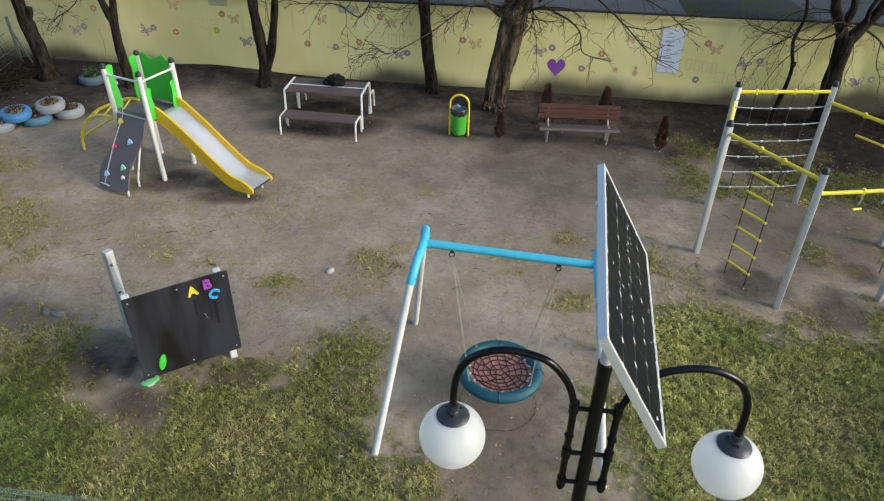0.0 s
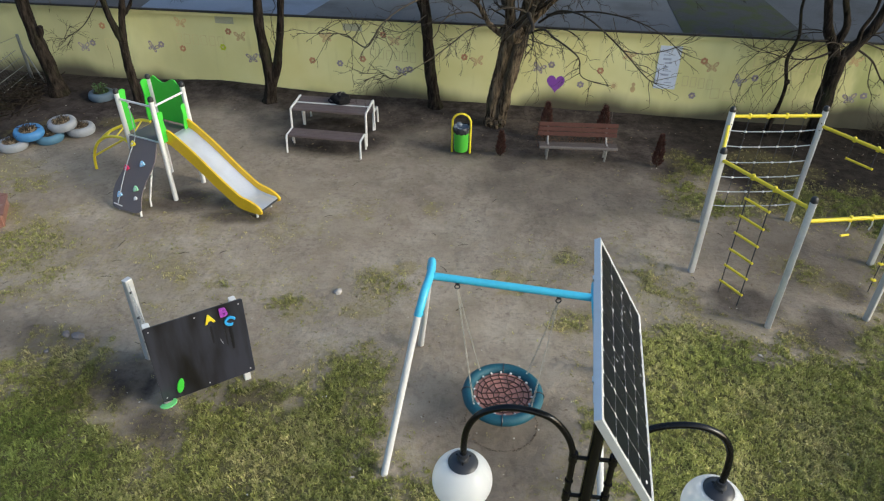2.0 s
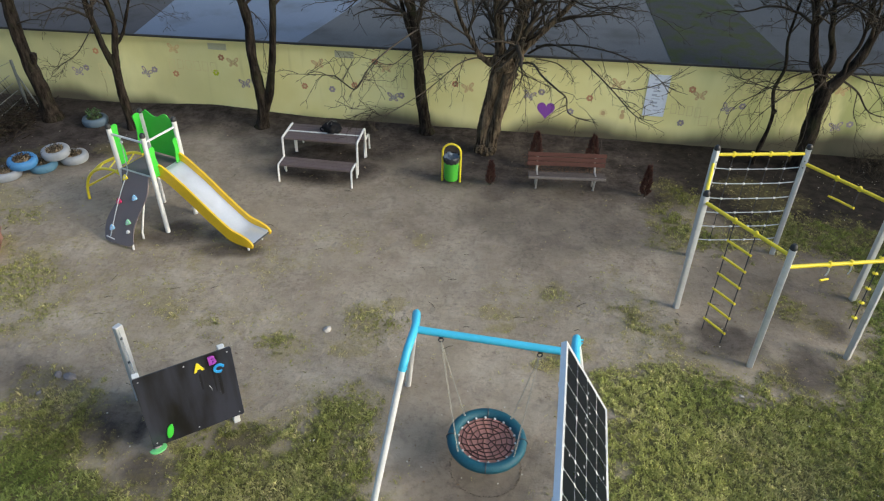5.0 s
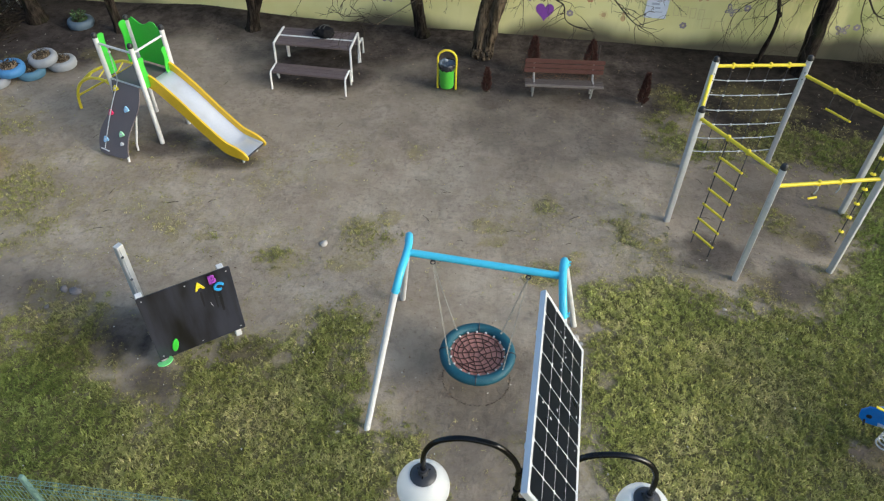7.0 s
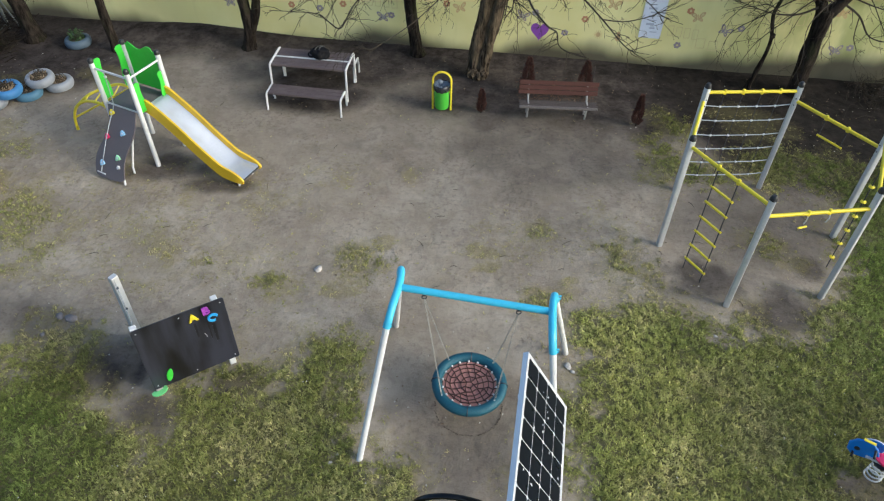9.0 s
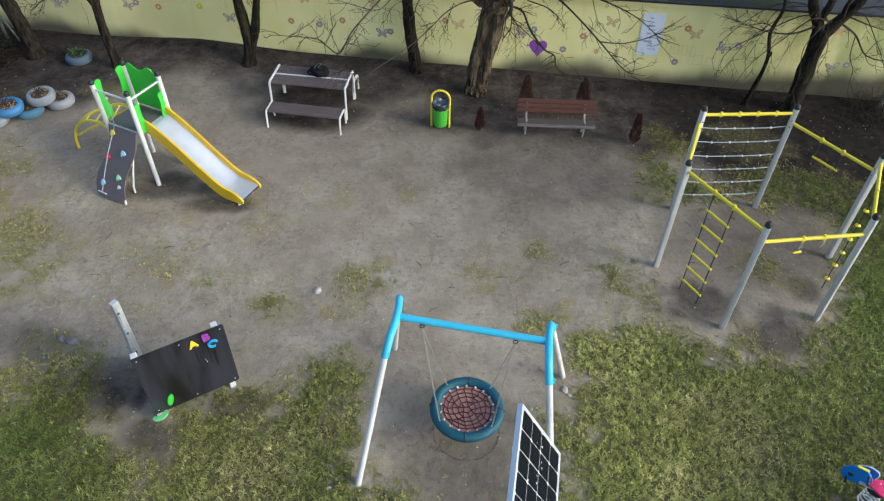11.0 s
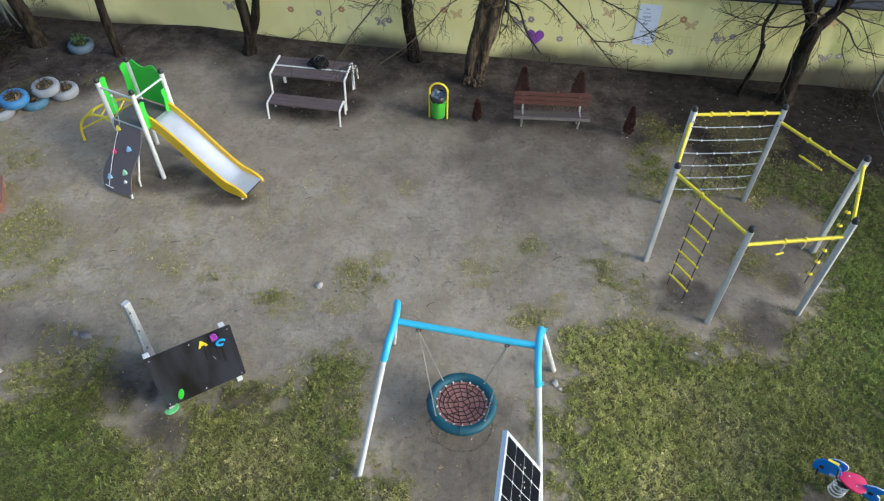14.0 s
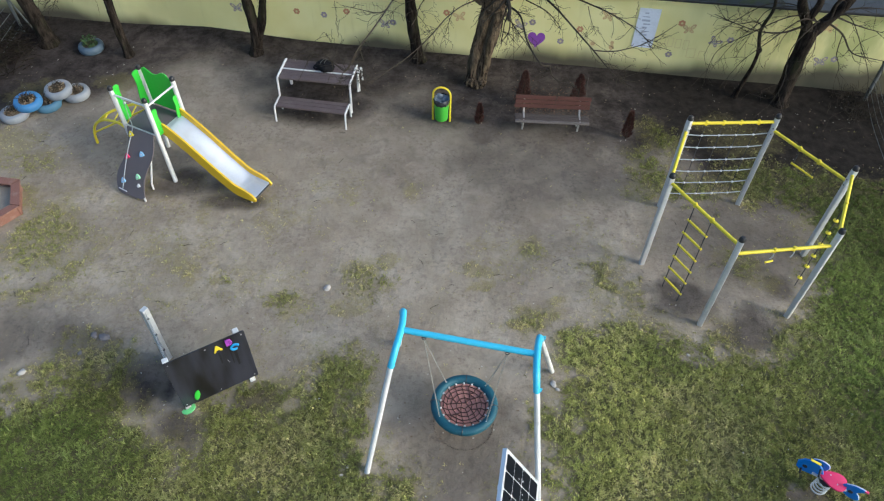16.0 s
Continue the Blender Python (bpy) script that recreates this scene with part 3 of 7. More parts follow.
# ---- lie of the land ----
# outlines of the two lawns, then thin moss by middle x, y and half widths
LAWNS = (
    ((-60, 6.5), (-7.3, 6.8), (-6.7, 6.95), (-6.2, 7.2), (-5.9, 7.75), (-5.3, 7.85), (-4.95, 7.4), (-4.75, 6.8), (-4.2, 6.4), (-3.8, 6.0), (-3.45, 6.55), (-2.7, 7.0), (-2.3, 6.95),
     (-1.95, 7.2), (-1.75, 7.75), (-1.2, 7.85), (-0.8, 7.2), (-0.85, 6.5), (-0.6, 5.95), (-0.05, 5.6), (0.1, 5.2), (0.15, 4.4), (-0.4, 3.4), (-60, 3.4)),
    ((2.2, 3.4), (2.1, 5.2), (2.35, 5.9), (2.3, 6.6), (2.5, 7.25), (2.4, 7.7), (2.75, 8.1), (3.3, 8.4), (3.5, 8.95), (3.4, 9.35), (3.3, 9.85), (3.7, 9.95), (3.85, 9.35), (4.0, 8.7), (4.35, 8.45),
     (4.8, 8.15), (5.2, 8.35), (5.6, 8.4), (5.75, 8.0), (6.25, 7.85), (6.6, 8.35), (7.05, 8.7), (7.5, 9.1), (7.7, 10.2), (7.95, 11.0), (9.0, 12.0), (13, 12.6), (60, 14.0), (60, 3.4)),
)
MOSS = [
    (-7.3, 10.4, 0.9, 1.2), (-8.2, 11.4, 0.9, 0.7), (-6.6, 9.55, 0.45, 0.45), (-7.1, 8.9, 0.4, 0.45), (-8.6, 9.0, 1.0, 1.0), (-9.1, 13.0, 0.8, 0.7), (-2.35, 8.8, 0.5, 0.4), (-1.0, 9.3, 0.65, 0.55), (-0.45, 9.75, 0.35, 0.3),
    (-4.25, 9.4, 0.35, 0.32), (-3.55, 9.25, 0.3, 0.25), (-0.1, 11.8, 0.4, 0.4), (2.15, 8.4, 0.6, 0.35), (2.5, 8.75, 0.25, 0.2), (2.3, 10.1, 0.35, 0.28), (-1.25, 8.75, 0.3, 0.28), (2.65, 7.85, 0.25, 0.4), (1.1, 9.7, 0.35, 0.2), (1.3, 9.3, 0.22, 0.2),
    (4.9, 12.4, 0.7, 1.2), (5.4, 13.5, 0.7, 1.2), (4.7, 11.8, 0.5, 0.55), (6.2, 11.9, 1.2, 0.6), (7.0, 12.2, 1.5, 1.0), (7.2, 13.6, 1.0, 0.8), (8.3, 12.0, 1.1, 1.2), (6.2, 9.8, 0.65, 0.5), (6.6, 9.25, 0.4, 0.35), (3.6, 9.8, 0.3, 0.45),
    (8.3, 10.6, 0.8, 1.2), (-8.5, 12.5, 1.0, 0.6), (-7.3, 15.3, 1.0, 0.5), (-9.3, 14.9, 0.8, 0.6),
]
THIN = [
    (5.0, 12.5, 0.65, 1.2), (5.5, 13.5, 0.55, 0.8), (7.2, 12.2, 1.3, 0.9), (8.3, 11.9, 1.0, 1.1), (5.9, 11.8, 1.0, 0.6), (6.2, 9.8, 0.55, 0.4), (4.7, 11.8, 0.4, 0.4),
    (-7.4, 10.3, 0.8, 1.0), (-8.4, 8.9, 0.9, 0.7), (-6.6, 9.5, 0.35, 0.35), (-7.1, 8.9, 0.3, 0.35), (-2.35, 8.78, 0.42, 0.3), (-4.25, 9.4, 0.28, 0.24), (-3.55, 9.25, 0.2, 0.16), (-1.0, 9.3, 0.52, 0.42), (2.15, 8.4, 0.5, 0.28), (2.65, 7.85, 0.2, 0.35), (2.3, 10.1, 0.26, 0.2), (-8.5, 12.4, 0.8, 0.5),
]
BARE = [(-4.35, 6.95, 0.55, 0.45), (-3.7, 6.2, 0.42, 0.26), (-2.6, 6.75, 0.35, 0.18), (-4.5, 6.35, 0.22, 0.16), (-1.95, 6.65, 0.25, 0.15), (2.75, 6.35, 0.16, 0.22), (6.9, 9.4, 0.35, 0.3), (6.15, 5.12, 0.36, 0.26), (-0.62, 5.65, 0.22, 0.2)]

lattice = np.random.RandomState(5).rand(8, 128, 128)


def value_noise(x, y, scale, layer):
    u, v = np.asarray(x) * scale + 300.0, np.asarray(y) * scale + 300.0
    i, j = np.floor(u).astype(int), np.floor(v).astype(int)
    f, g = u - i, v - j
    f, g = f * f * (3 - 2 * f), g * g * (3 - 2 * g)
    t = lattice[layer % 8]
    a, b, c, d = t[i % 128, j % 128], t[(i + 1) % 128, j % 128], t[i % 128, (j + 1) % 128], t[(i + 1) % 128, (j + 1) % 128]
    return (a * (1 - f) + b * f) * (1 - g) + (c * (1 - f) + d * f) * g


def rough_noise(x, y, scale, octaves=4):
    total, amp, norm = 0.0, 1.0, 0.0
    for k in range(octaves):
        total = total + amp * value_noise(x, y, scale * 2 ** k, k)
        norm += amp
        amp *= 0.55
    return total / norm


def ease(v, a, b):
    t = np.clip((v - a) / (b - a), 0, 1)
    return t * t * (3 - 2 * t)


def edge_distance(x, y, ring):
    """Distance to an outline, more than 0 inside it."""
    best, inside = np.full(x.shape, 1e9), np.zeros(x.shape, bool)
    for (ax, ay), (bx, by) in zip(ring, ring[1:] + ring[:1]):
        dx, dy = bx - ax, by - ay
        t = np.clip(((x - ax) * dx + (y - ay) * dy) / (dx * dx + dy * dy), 0, 1)
        best = np.minimum(best, np.hypot(x - ax - t * dx, y - ay - t * dy))
        if dy:
            inside ^= ((ay > y) != (by > y)) & (x < ax + dx * (y - ay) / dy)
    return np.where(inside, best, -best)


def cover_of(x, y):
    """How far matted turf and thin moss cover the ground, 0 to 1 each."""
    x, y = np.asarray(x, float), np.asarray(y, float)
    ragged = (value_noise(x, y, 1.4, 6) - 0.5) * 0.55 + (value_noise(x, y, 3.7, 5) - 0.5) * 0.55 + (value_noise(x, y, 9.0, 3) - 0.5) * 0.5
    lawn = np.maximum(edge_distance(x, y, LAWNS[0]), edge_distance(x, y, LAWNS[1]))
    lawn = np.where(y < 4.4, np.maximum(lawn, 4.2 - y), lawn)
    turf = ease(lawn + ragged, -0.28, 0.58)
    for k, (cx, cy, rx, ry) in enumerate(THIN):
        turf = np.maximum(turf, (0.74 if k < 5 else 0.44) * ease(1.15 - np.hypot((x - cx) / rx, (y - cy) / ry) + ragged * 1.2, 0.0, 0.9))
    for cx, cy, rx, ry in BARE:
        turf = turf * ease(np.hypot((x - cx) / rx, (y - cy) / ry) + ragged * 0.7, 0.45, 1.15)
    thin = rough_noise(x, y, 1.7, 4)
    turf = turf * (1 - 0.45 * ease(thin, 0.58, 0.72) * ease(-lawn, -1.2, -0.2))
    moss = 0.75 * ease(lawn, -0.75, 0.1)
    wx, wy = x + (value_noise(x, y, 2.2, 0) - 0.5) * 0.55, y + (value_noise(x, y, 2.2, 7) - 0.5) * 0.55
    for cx, cy, rx, ry in MOSS:
        moss = np.maximum(moss, 1 - ease(np.hypot((wx - cx) / rx, (wy - cy) / ry), 0.2, 1.4))
    trace = 0.30 * ease(rough_noise(x + 40, y, 0.6, 3), 0.45, 0.62) + 0.34 * (1 - ease(x, -3.5, 0.5)) * ease(y, 8.0, 9.0)
    moss = np.maximum(moss, np.minimum(trace, 0.42) * (1 - ease(y, 11.5, 13.5)))
    return turf, np.clip(moss + ragged * 0.9 * ease(moss, 0.05, 0.4), 0, 1)


def wall_y(x):
    return 16.8 - 0.133 * x


def damp_shade_of(x, y):
    """How far the soil is darkened, by moisture and by shade painted in: along the wall, wider in the corners."""
    x = np.asarray(x, float)
    d = wall_y(x) - y
    edge = 2.6 + 2.3 * ease(x, 3.8, 7.2) + 3.2 * ease(x, 8.0, 10.2) + 1.6 * ease(-x, 6.2, 8.6) + 0.8 * np.exp(-((x - 2.6) / 2.2) ** 2) - 0.6 * np.exp(-((x + 5.0) / 1.6) ** 2)
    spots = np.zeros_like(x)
    # dark soil patches; those at the slide and blackboard paint in shade too
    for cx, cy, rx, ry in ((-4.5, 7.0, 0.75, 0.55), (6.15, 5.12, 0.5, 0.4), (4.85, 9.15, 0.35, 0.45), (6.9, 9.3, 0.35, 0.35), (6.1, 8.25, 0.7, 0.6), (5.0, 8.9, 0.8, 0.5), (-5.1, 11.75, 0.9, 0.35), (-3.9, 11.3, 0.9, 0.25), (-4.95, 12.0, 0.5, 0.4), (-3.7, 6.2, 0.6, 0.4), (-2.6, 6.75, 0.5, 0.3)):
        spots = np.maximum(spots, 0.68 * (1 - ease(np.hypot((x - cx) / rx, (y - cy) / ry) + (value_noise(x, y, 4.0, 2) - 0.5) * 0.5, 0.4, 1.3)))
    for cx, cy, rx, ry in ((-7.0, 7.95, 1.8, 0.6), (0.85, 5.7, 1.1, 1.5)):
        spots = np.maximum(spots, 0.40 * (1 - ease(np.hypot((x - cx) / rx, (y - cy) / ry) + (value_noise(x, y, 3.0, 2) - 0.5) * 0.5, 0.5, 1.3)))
    # dark soil with the picnic table's shade painted in, here and further below
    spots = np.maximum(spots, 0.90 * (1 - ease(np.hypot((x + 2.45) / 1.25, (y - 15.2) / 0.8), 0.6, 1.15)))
    # dark clods plus the shadow left of the blackboard, put into the soil colour
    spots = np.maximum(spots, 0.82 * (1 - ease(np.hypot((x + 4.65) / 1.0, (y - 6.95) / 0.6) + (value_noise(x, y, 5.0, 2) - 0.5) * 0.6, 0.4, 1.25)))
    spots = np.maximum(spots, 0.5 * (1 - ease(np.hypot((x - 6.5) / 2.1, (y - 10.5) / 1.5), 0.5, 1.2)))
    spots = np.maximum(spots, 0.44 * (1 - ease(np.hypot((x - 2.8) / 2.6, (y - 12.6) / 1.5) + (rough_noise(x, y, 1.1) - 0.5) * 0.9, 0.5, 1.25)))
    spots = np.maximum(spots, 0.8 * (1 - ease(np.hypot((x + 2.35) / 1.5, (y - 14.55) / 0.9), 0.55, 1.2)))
    spots = np.maximum(spots, (0.16 + 0.10 * ease(x, -2.5, 0.0)) * (1 - ease(d + (rough_noise(x, y, 0.9) - 0.5) * 2.0, 3.2, 6.6)))
    # the right corner goes fully dark: its shade is painted into the soil
    return np.maximum((1 - ease(d + (rough_noise(x, y, 0.7) - 0.5) * 2.6, edge - 1.4, edge + 1.0)) * (0.80 + 0.20 * ease(x, 3.8, 6.4) + 0.10 * ease(-x, 7.0, 9.0) + 0.05 * ease(-d, -0.9, -0.2)), spots)


def land(x, y):
    """Height of the ground."""
    x, y = np.asarray(x, float), np.asarray(y, float)
    near = ease(y, -30, -10) * (1 - ease(y, 25, 40)) * (1 - ease(np.abs(x), 25, 40))
    h = (rough_noise(x, y, 0.45) - 0.5) * 0.05 + (rough_noise(x, y, 3.5, 3) - 0.5) * 0.022
    bank = 0.12 * np.exp(-((x + 5.6) / 1.5) ** 2) + 0.04
    h = h + bank * (1 - ease(wall_y(x) - y, 0.0, 1.1))
    h = h - 0.045 * np.exp(-((x - 0.85) ** 2 + (y - 6.4) ** 2) / 0.7) - 0.03 * np.exp(-((x - 4.85) ** 2 + (y - 9.1) ** 2) / 0.1)
    return h * near


def ground_sheet():
    far = [5, 9, 16, 30, 60, 120, 250, 500, 900]
    xs = np.concatenate([[-13 - d for d in reversed(far)], np.arange(-13, 13.01, 0.08), [13 + d for d in far]])
    ys = np.concatenate([[2 - d for d in reversed(far)], np.arange(2, 18.3, 0.08), [18.3 + d for d in far]])
    gx, gy = np.meshgrid(xs, ys)
    gz = land(gx, gy)
    nx, ny = len(xs), len(ys)
    verts = np.stack([gx.ravel(), gy.ravel(), gz.ravel()], 1)
    i, j = np.meshgrid(np.arange(nx - 1), np.arange(ny - 1))
    a = (j * nx + i).ravel()
    faces = np.stack([a, a + 1, a + nx + 1, a + nx], 1)
    me = bpy.data.meshes.new("ground")
    me.from_pydata(verts, [], faces.tolist())
    me.materials.append(M_EARTH)
    me.shade_smooth()
    turf, moss = cover_of(gx, gy)
    for key, values in (("grass", turf), ("moss", moss), ("damp_shade", damp_shade_of(gx, gy))):
        me.attributes.new(key, "FLOAT", "POINT").data.foreach_set("value", values.ravel().astype(np.float32))
    return tagged(new("ground", me), "trodden brown earth with patchy moss and grass", "ground", kind="structure")


def z_at(x, y):
    return float(land(x, y))


ground = ground_sheet()

# ---- the yellow wall, with the flat roof behind it ----
WALL_DIR = Vector((1, -0.133, 0)).normalized()
WALL_M = axes((0, 16.8, 0), WALL_DIR)  # x along the wall, y away from the yard
RUN = 1 / WALL_DIR.x
TOP_A, TOP_B = 2.045, 0.0115


def wall_top(s):
    return TOP_A + TOP_B * s


def build_wall():
    bm = bmesh.new()
    a, b = -22.0, 22.0
    low = [bm.verts.new((s, y, -0.4)) for s, y in ((a, 0), (b, 0), (b, 0.28), (a, 0.28))]
    high = [bm.verts.new((s, y, wall_top(s) - 0.10)) for s, y in ((a, 0), (b, 0), (b, 0.28), (a, 0.28))]
    bm.faces.new(list(reversed(low)))
    bm.faces.new(high)
    for k in range(4):
        bm.faces.new((low[k], low[(k + 1) % 4], high[(k + 1) % 4], high[k]))
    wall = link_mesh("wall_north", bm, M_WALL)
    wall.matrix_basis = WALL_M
    tagged(wall, "long yellow plastered wall with faded flower and butterfly paintings", "wall", kind="structure")
    # projecting band under the roof edge
    bm = bmesh.new()
    ring = ((-0.12, -0.11), (-0.12, 0.0), (0.30, 0.0), (0.30, -0.11))
    ends = [[bm.verts.new((s, y, wall_top(s) + z)) for y, z in ring] for s in (a, b)]
    for k in range(4):
        bm.faces.new((ends[0][k], ends[0][(k + 1) % 4], ends[1][(k + 1) % 4], ends[1][k]))
    for e in ends:
        bm.faces.new(e)
    part("cornice", bm, M_WALL, wall, "yellow projecting band along the wall top", False)
    for s, z in ((-5.35, 1.75), (-2.15, 1.76)):
        vent = bmesh.new()
        box(vent, 0.47, 0.012, 0.17, pose(s * RUN, -0.006, z), 0.003)
        v = part("vent", vent, M_VENT, wall, "faded yellow-grey vent grille", False)
        for k in range(5):
            slat = bmesh.new()
            box(slat, 0.43, 0.008, 0.016, pose(s * RUN, -0.017, z - 0.064 + 0.032 * k, 25), 0.002)
            part("slat", slat, M_VENT, v, "", False)
    rng = random.Random(40)
    for line in (((-2.21, 1.25), (-2.19, 0.87), (-2.23, 0.67), (-2.20, 0.43), (-2.21, 0.22)), ((7.47, 1.15), (7.55, 0.9), (7.62, 0.69), (7.72, 0.3)), ((8.40, 1.35), (8.36, 0.88), (8.32, 0.62), (8.36, 0.38)),
                 ((5.0, 1.95), (5.04, 1.7), (5.0, 1.5)), ((-8.6, 0.9), (-8.55, 0.5), (-8.6, 0.2))):
        pts = curve_pts([(s * RUN, 0, z) for s, z in line], 7)
        verts, faces = [], []
        for p in pts:
            w, off = rng.uniform(0.003, 0.011), rng.gauss(0, 0.012)
            verts += [(p.x + off - w, -0.003, p.z), (p.x + off + w, -0.003, p.z)]
        faces = [(2 * k, 2 * k + 1, 2 * k + 3, 2 * k + 2) for k in range(len(pts) - 1)]
        ob = mesh_of("crack", verts, faces, M_CRACK)
        ob.parent = wall
        tagged(ob, "dark jagged crack in the plaster")
    return wall


wall = build_wall()


def build_roof():
    roof = thing("roof", WALL_M, "flat roof of patched grey felt with moss", "roof", kind="structure")
    cuts = [(-22, -22, "dark"), (-7.45, -7.9, "blue"), (-3.3, -1.0, "grey"), (5.55, 5.2, "moss"), (8.3, 7.0, "pale"), (13.5, 13.5, "grey"), (22, 22, "")]
    deep = 9.0
    for (n0, f0, kind), (n1, f1, _) in zip(cuts, cuts[1:]):
        bm = bmesh.new()
        cols = []
        for k in range(10):
            t = k / 9
            cols.append([(n0 + (n1 - n0) * t, -0.135), (f0 + (f1 - f0) * t, deep)])
        lift = 0.012 if kind in ("blue", "moss") else 0.004
        top = [[bm.verts.new((s * 1.0, y, wall_top(s) + lift + 0.012 + 0.02 * y)) for s, y in c] for c in cols]
        bot = [[bm.verts.new((s * 1.0, y, wall_top(s) + 0.002 + 0.02 * y)) for s, y in c] for c in cols]
        for k in range(9):
            bm.faces.new((top[k][0], top[k + 1][0], top[k + 1][1], top[k][1]))
            bm.faces.new((bot[k][0], bot[k][1], bot[k + 1][1], bot[k + 1][0]))
            bm.faces.new((bot[k][0], bot[k + 1][0], top[k + 1][0], top[k][0]))
            bm.faces.new((bot[k][1], top[k][1], top[k + 1][1], bot[k + 1][1]))
        for k in (0, 9):
            bm.faces.new((bot[k][0], top[k][0], top[k][1], bot[k][1]))
        part("roof_section", bm, M_FELTS[kind], roof, {"dark": "dark grey felt", "blue": "blue-grey felt", "grey": "grey felt", "moss": "dark felt grown with moss", "pale": "streaked grey felt"}[kind], False)
    bm = bmesh.new()
    for k in range(44):
        s = -22 + k + 0.5
        box(bm, 1.01, 0.05, 0.05, pose(s, -0.155, wall_top(s) + 0.004, 0, -math.degrees(TOP_B)), 0.006)
    part("felt_edge", bm, M_FELT_EDGE, roof, "dark folded felt along the eaves", False)
    rear = bmesh.new()
    box(rear, 44, 0.28, 2.2, pose(0, deep - 0.15, 0.95))
    part("rear_wall", rear, M_WALL, roof, "", False)
    return roof


build_roof()


def mural(name, outline_sets, mat, s, z, label, tilt=0.0):
    """A flat painting on the wall: outlines in the wall's own upright plane."""
    bm = bmesh.new()
    c, d = math.cos(tilt), math.sin(tilt)
    for o in outline_sets:
        vs = [bm.verts.new((s * RUN + x * c - y * d, -0.0045, z + x * d + y * c)) for x, y in o]
        bm.faces.new(vs)
    ob = part(name, bm, mat, wall, label, False)
    return ob


def flower_sets(r):
    petals = [[(r * 0.62 * math.cos(a) + r * 0.40 * math.cos(b), r * 0.62 * math.sin(a) + r * 0.40 * math.sin(b)) for b in (2 * math.pi * k / 10 for k in range(10))]
              for a in (2 * math.pi * j / 6 + 0.3 for j in range(6))]
    return petals


def disc_set(r, n=10):
    return [(r * math.cos(2 * math.pi * k / n), r * math.sin(2 * math.pi * k / n)) for k in range(n)]


def wing(cx, cy, rx, ry, turn):
    c, d = math.cos(turn), math.sin(turn)
    return [(cx + rx * math.cos(a) * c - ry * math.sin(a) * d, cy + rx * math.cos(a) * d + ry * math.sin(a) * c) for a in (2 * math.pi * k / 12 for k in range(12))]


def butterfly_sets(r):
    return [wing(-0.55 * r, 0.35 * r, 0.55 * r, 0.30 * r, 2.4), wing(0.55 * r, 0.35 * r, 0.55 * r, 0.30 * r, 0.75), wing(-0.40 * r, -0.35 * r, 0.38 * r, 0.24 * r, 0.8),
            wing(0.40 * r, -0.35 * r, 0.38 * r, 0.24 * r, 2.3), wing(0, 0, 0.07 * r, 0.5 * r, 0.1)]


RED_FLOWERS = [(-8.60, 1.42), (-5.29, 1.47), (-6.56, 0.96), (-3.21, 0.87), (-1.93, 0.99), (-1.40, 1.63), (0.57, 1.20), (3.81, 1.08), (6.12, 1.47)]
VIOLET_FLOWERS = [(-8.98, 0.95), (-7.12, 1.03), (-4.51, 0.90), (-2.51, 0.84), (-0.76, 0.80), (2.66, 1.15), (3.39, 0.70), (6.02, 0.61), (7.33, 1.14), (9.81, 0.88)]
VIOLET_BUTTERFLIES = [(-9.23, 0.83), (-7.35, 0.94), (-4.76, 0.82), (-0.96, 0.74), (2.37, 1.04), (6.99, 1.05), (9.52, 0.79)]
ORANGE_BUTTERFLIES = [(-6.50, 1.62), (-5.00, 1.36), (-2.82, 1.47), (-1.13, 1.49), (0.89, 1.12), (4.41, 1.48), (6.32, 1.33), (9.36, 1.68)]
mural_rng = random.Random(3)
for spots, mat, label in ((RED_FLOWERS, "red", "faded red painted flower"), (VIOLET_FLOWERS, "violet", "faded violet painted flower"), ([(-5.49, 1.06)], "lime", "lime yellow painted flower")):
    for s, z in spots:
        f = mural("painted_flower", flower_sets(0.085), M_MURAL[mat], s, z, label, mural_rng.uniform(0, 1))
        bm = bmesh.new()
        bm.faces.new([bm.verts.new((s * RUN + x, -0.0075, z + y)) for x, y in disc_set(0.028)])
        part("flower_eye", bm, M_MURAL["bar"], f, "", False)
for spots, mat, label in ((VIOLET_BUTTERFLIES, "violet", "faded violet painted butterfly"), (ORANGE_BUTTERFLIES, "orange", "faded orange painted butterfly")):
    for s, z in spots:
        tilt = mural_rng.uniform(-0.5, 0.3)
        fly = mural("painted_butterfly", butterfly_sets(0.16), M_MURAL[mat], s, z, label, tilt)
        bm = bmesh.new()
        c, d = math.cos(tilt), math.sin(tilt)
        for sx, sy, r in ((-0.60, 0.42, 0.030), (0.60, 0.42, 0.030), (-0.42, 0.20, 0.018), (0.42, 0.20, 0.018), (-0.40, -0.38, 0.020), (0.40, -0.38, 0.020)):
            x0, y0 = sx * 0.16 * c - sy * 0.16 * d, sx * 0.16 * d + sy * 0.16 * c
            bm.faces.new([bm.verts.new((s * RUN + x0 + x, -0.0075, z + y0 + y)) for x, y in disc_set(r, 8)])
        part("wing_spots", bm, M_MURAL["bar"], fly, "pale wing spots", False)
heart = [(0.215 * 16 * math.sin(a) ** 3 / 16, 0.0155 * (13 * math.cos(a) - 5 * math.cos(2 * a) - 2 * math.cos(3 * a) - math.cos(4 * a))) for a in (2 * math.pi * k / 40 for k in range(40))]
mural("painted_heart", [heart], M_MURAL["heart"], 2.80, 0.70, "bright purple painted heart")
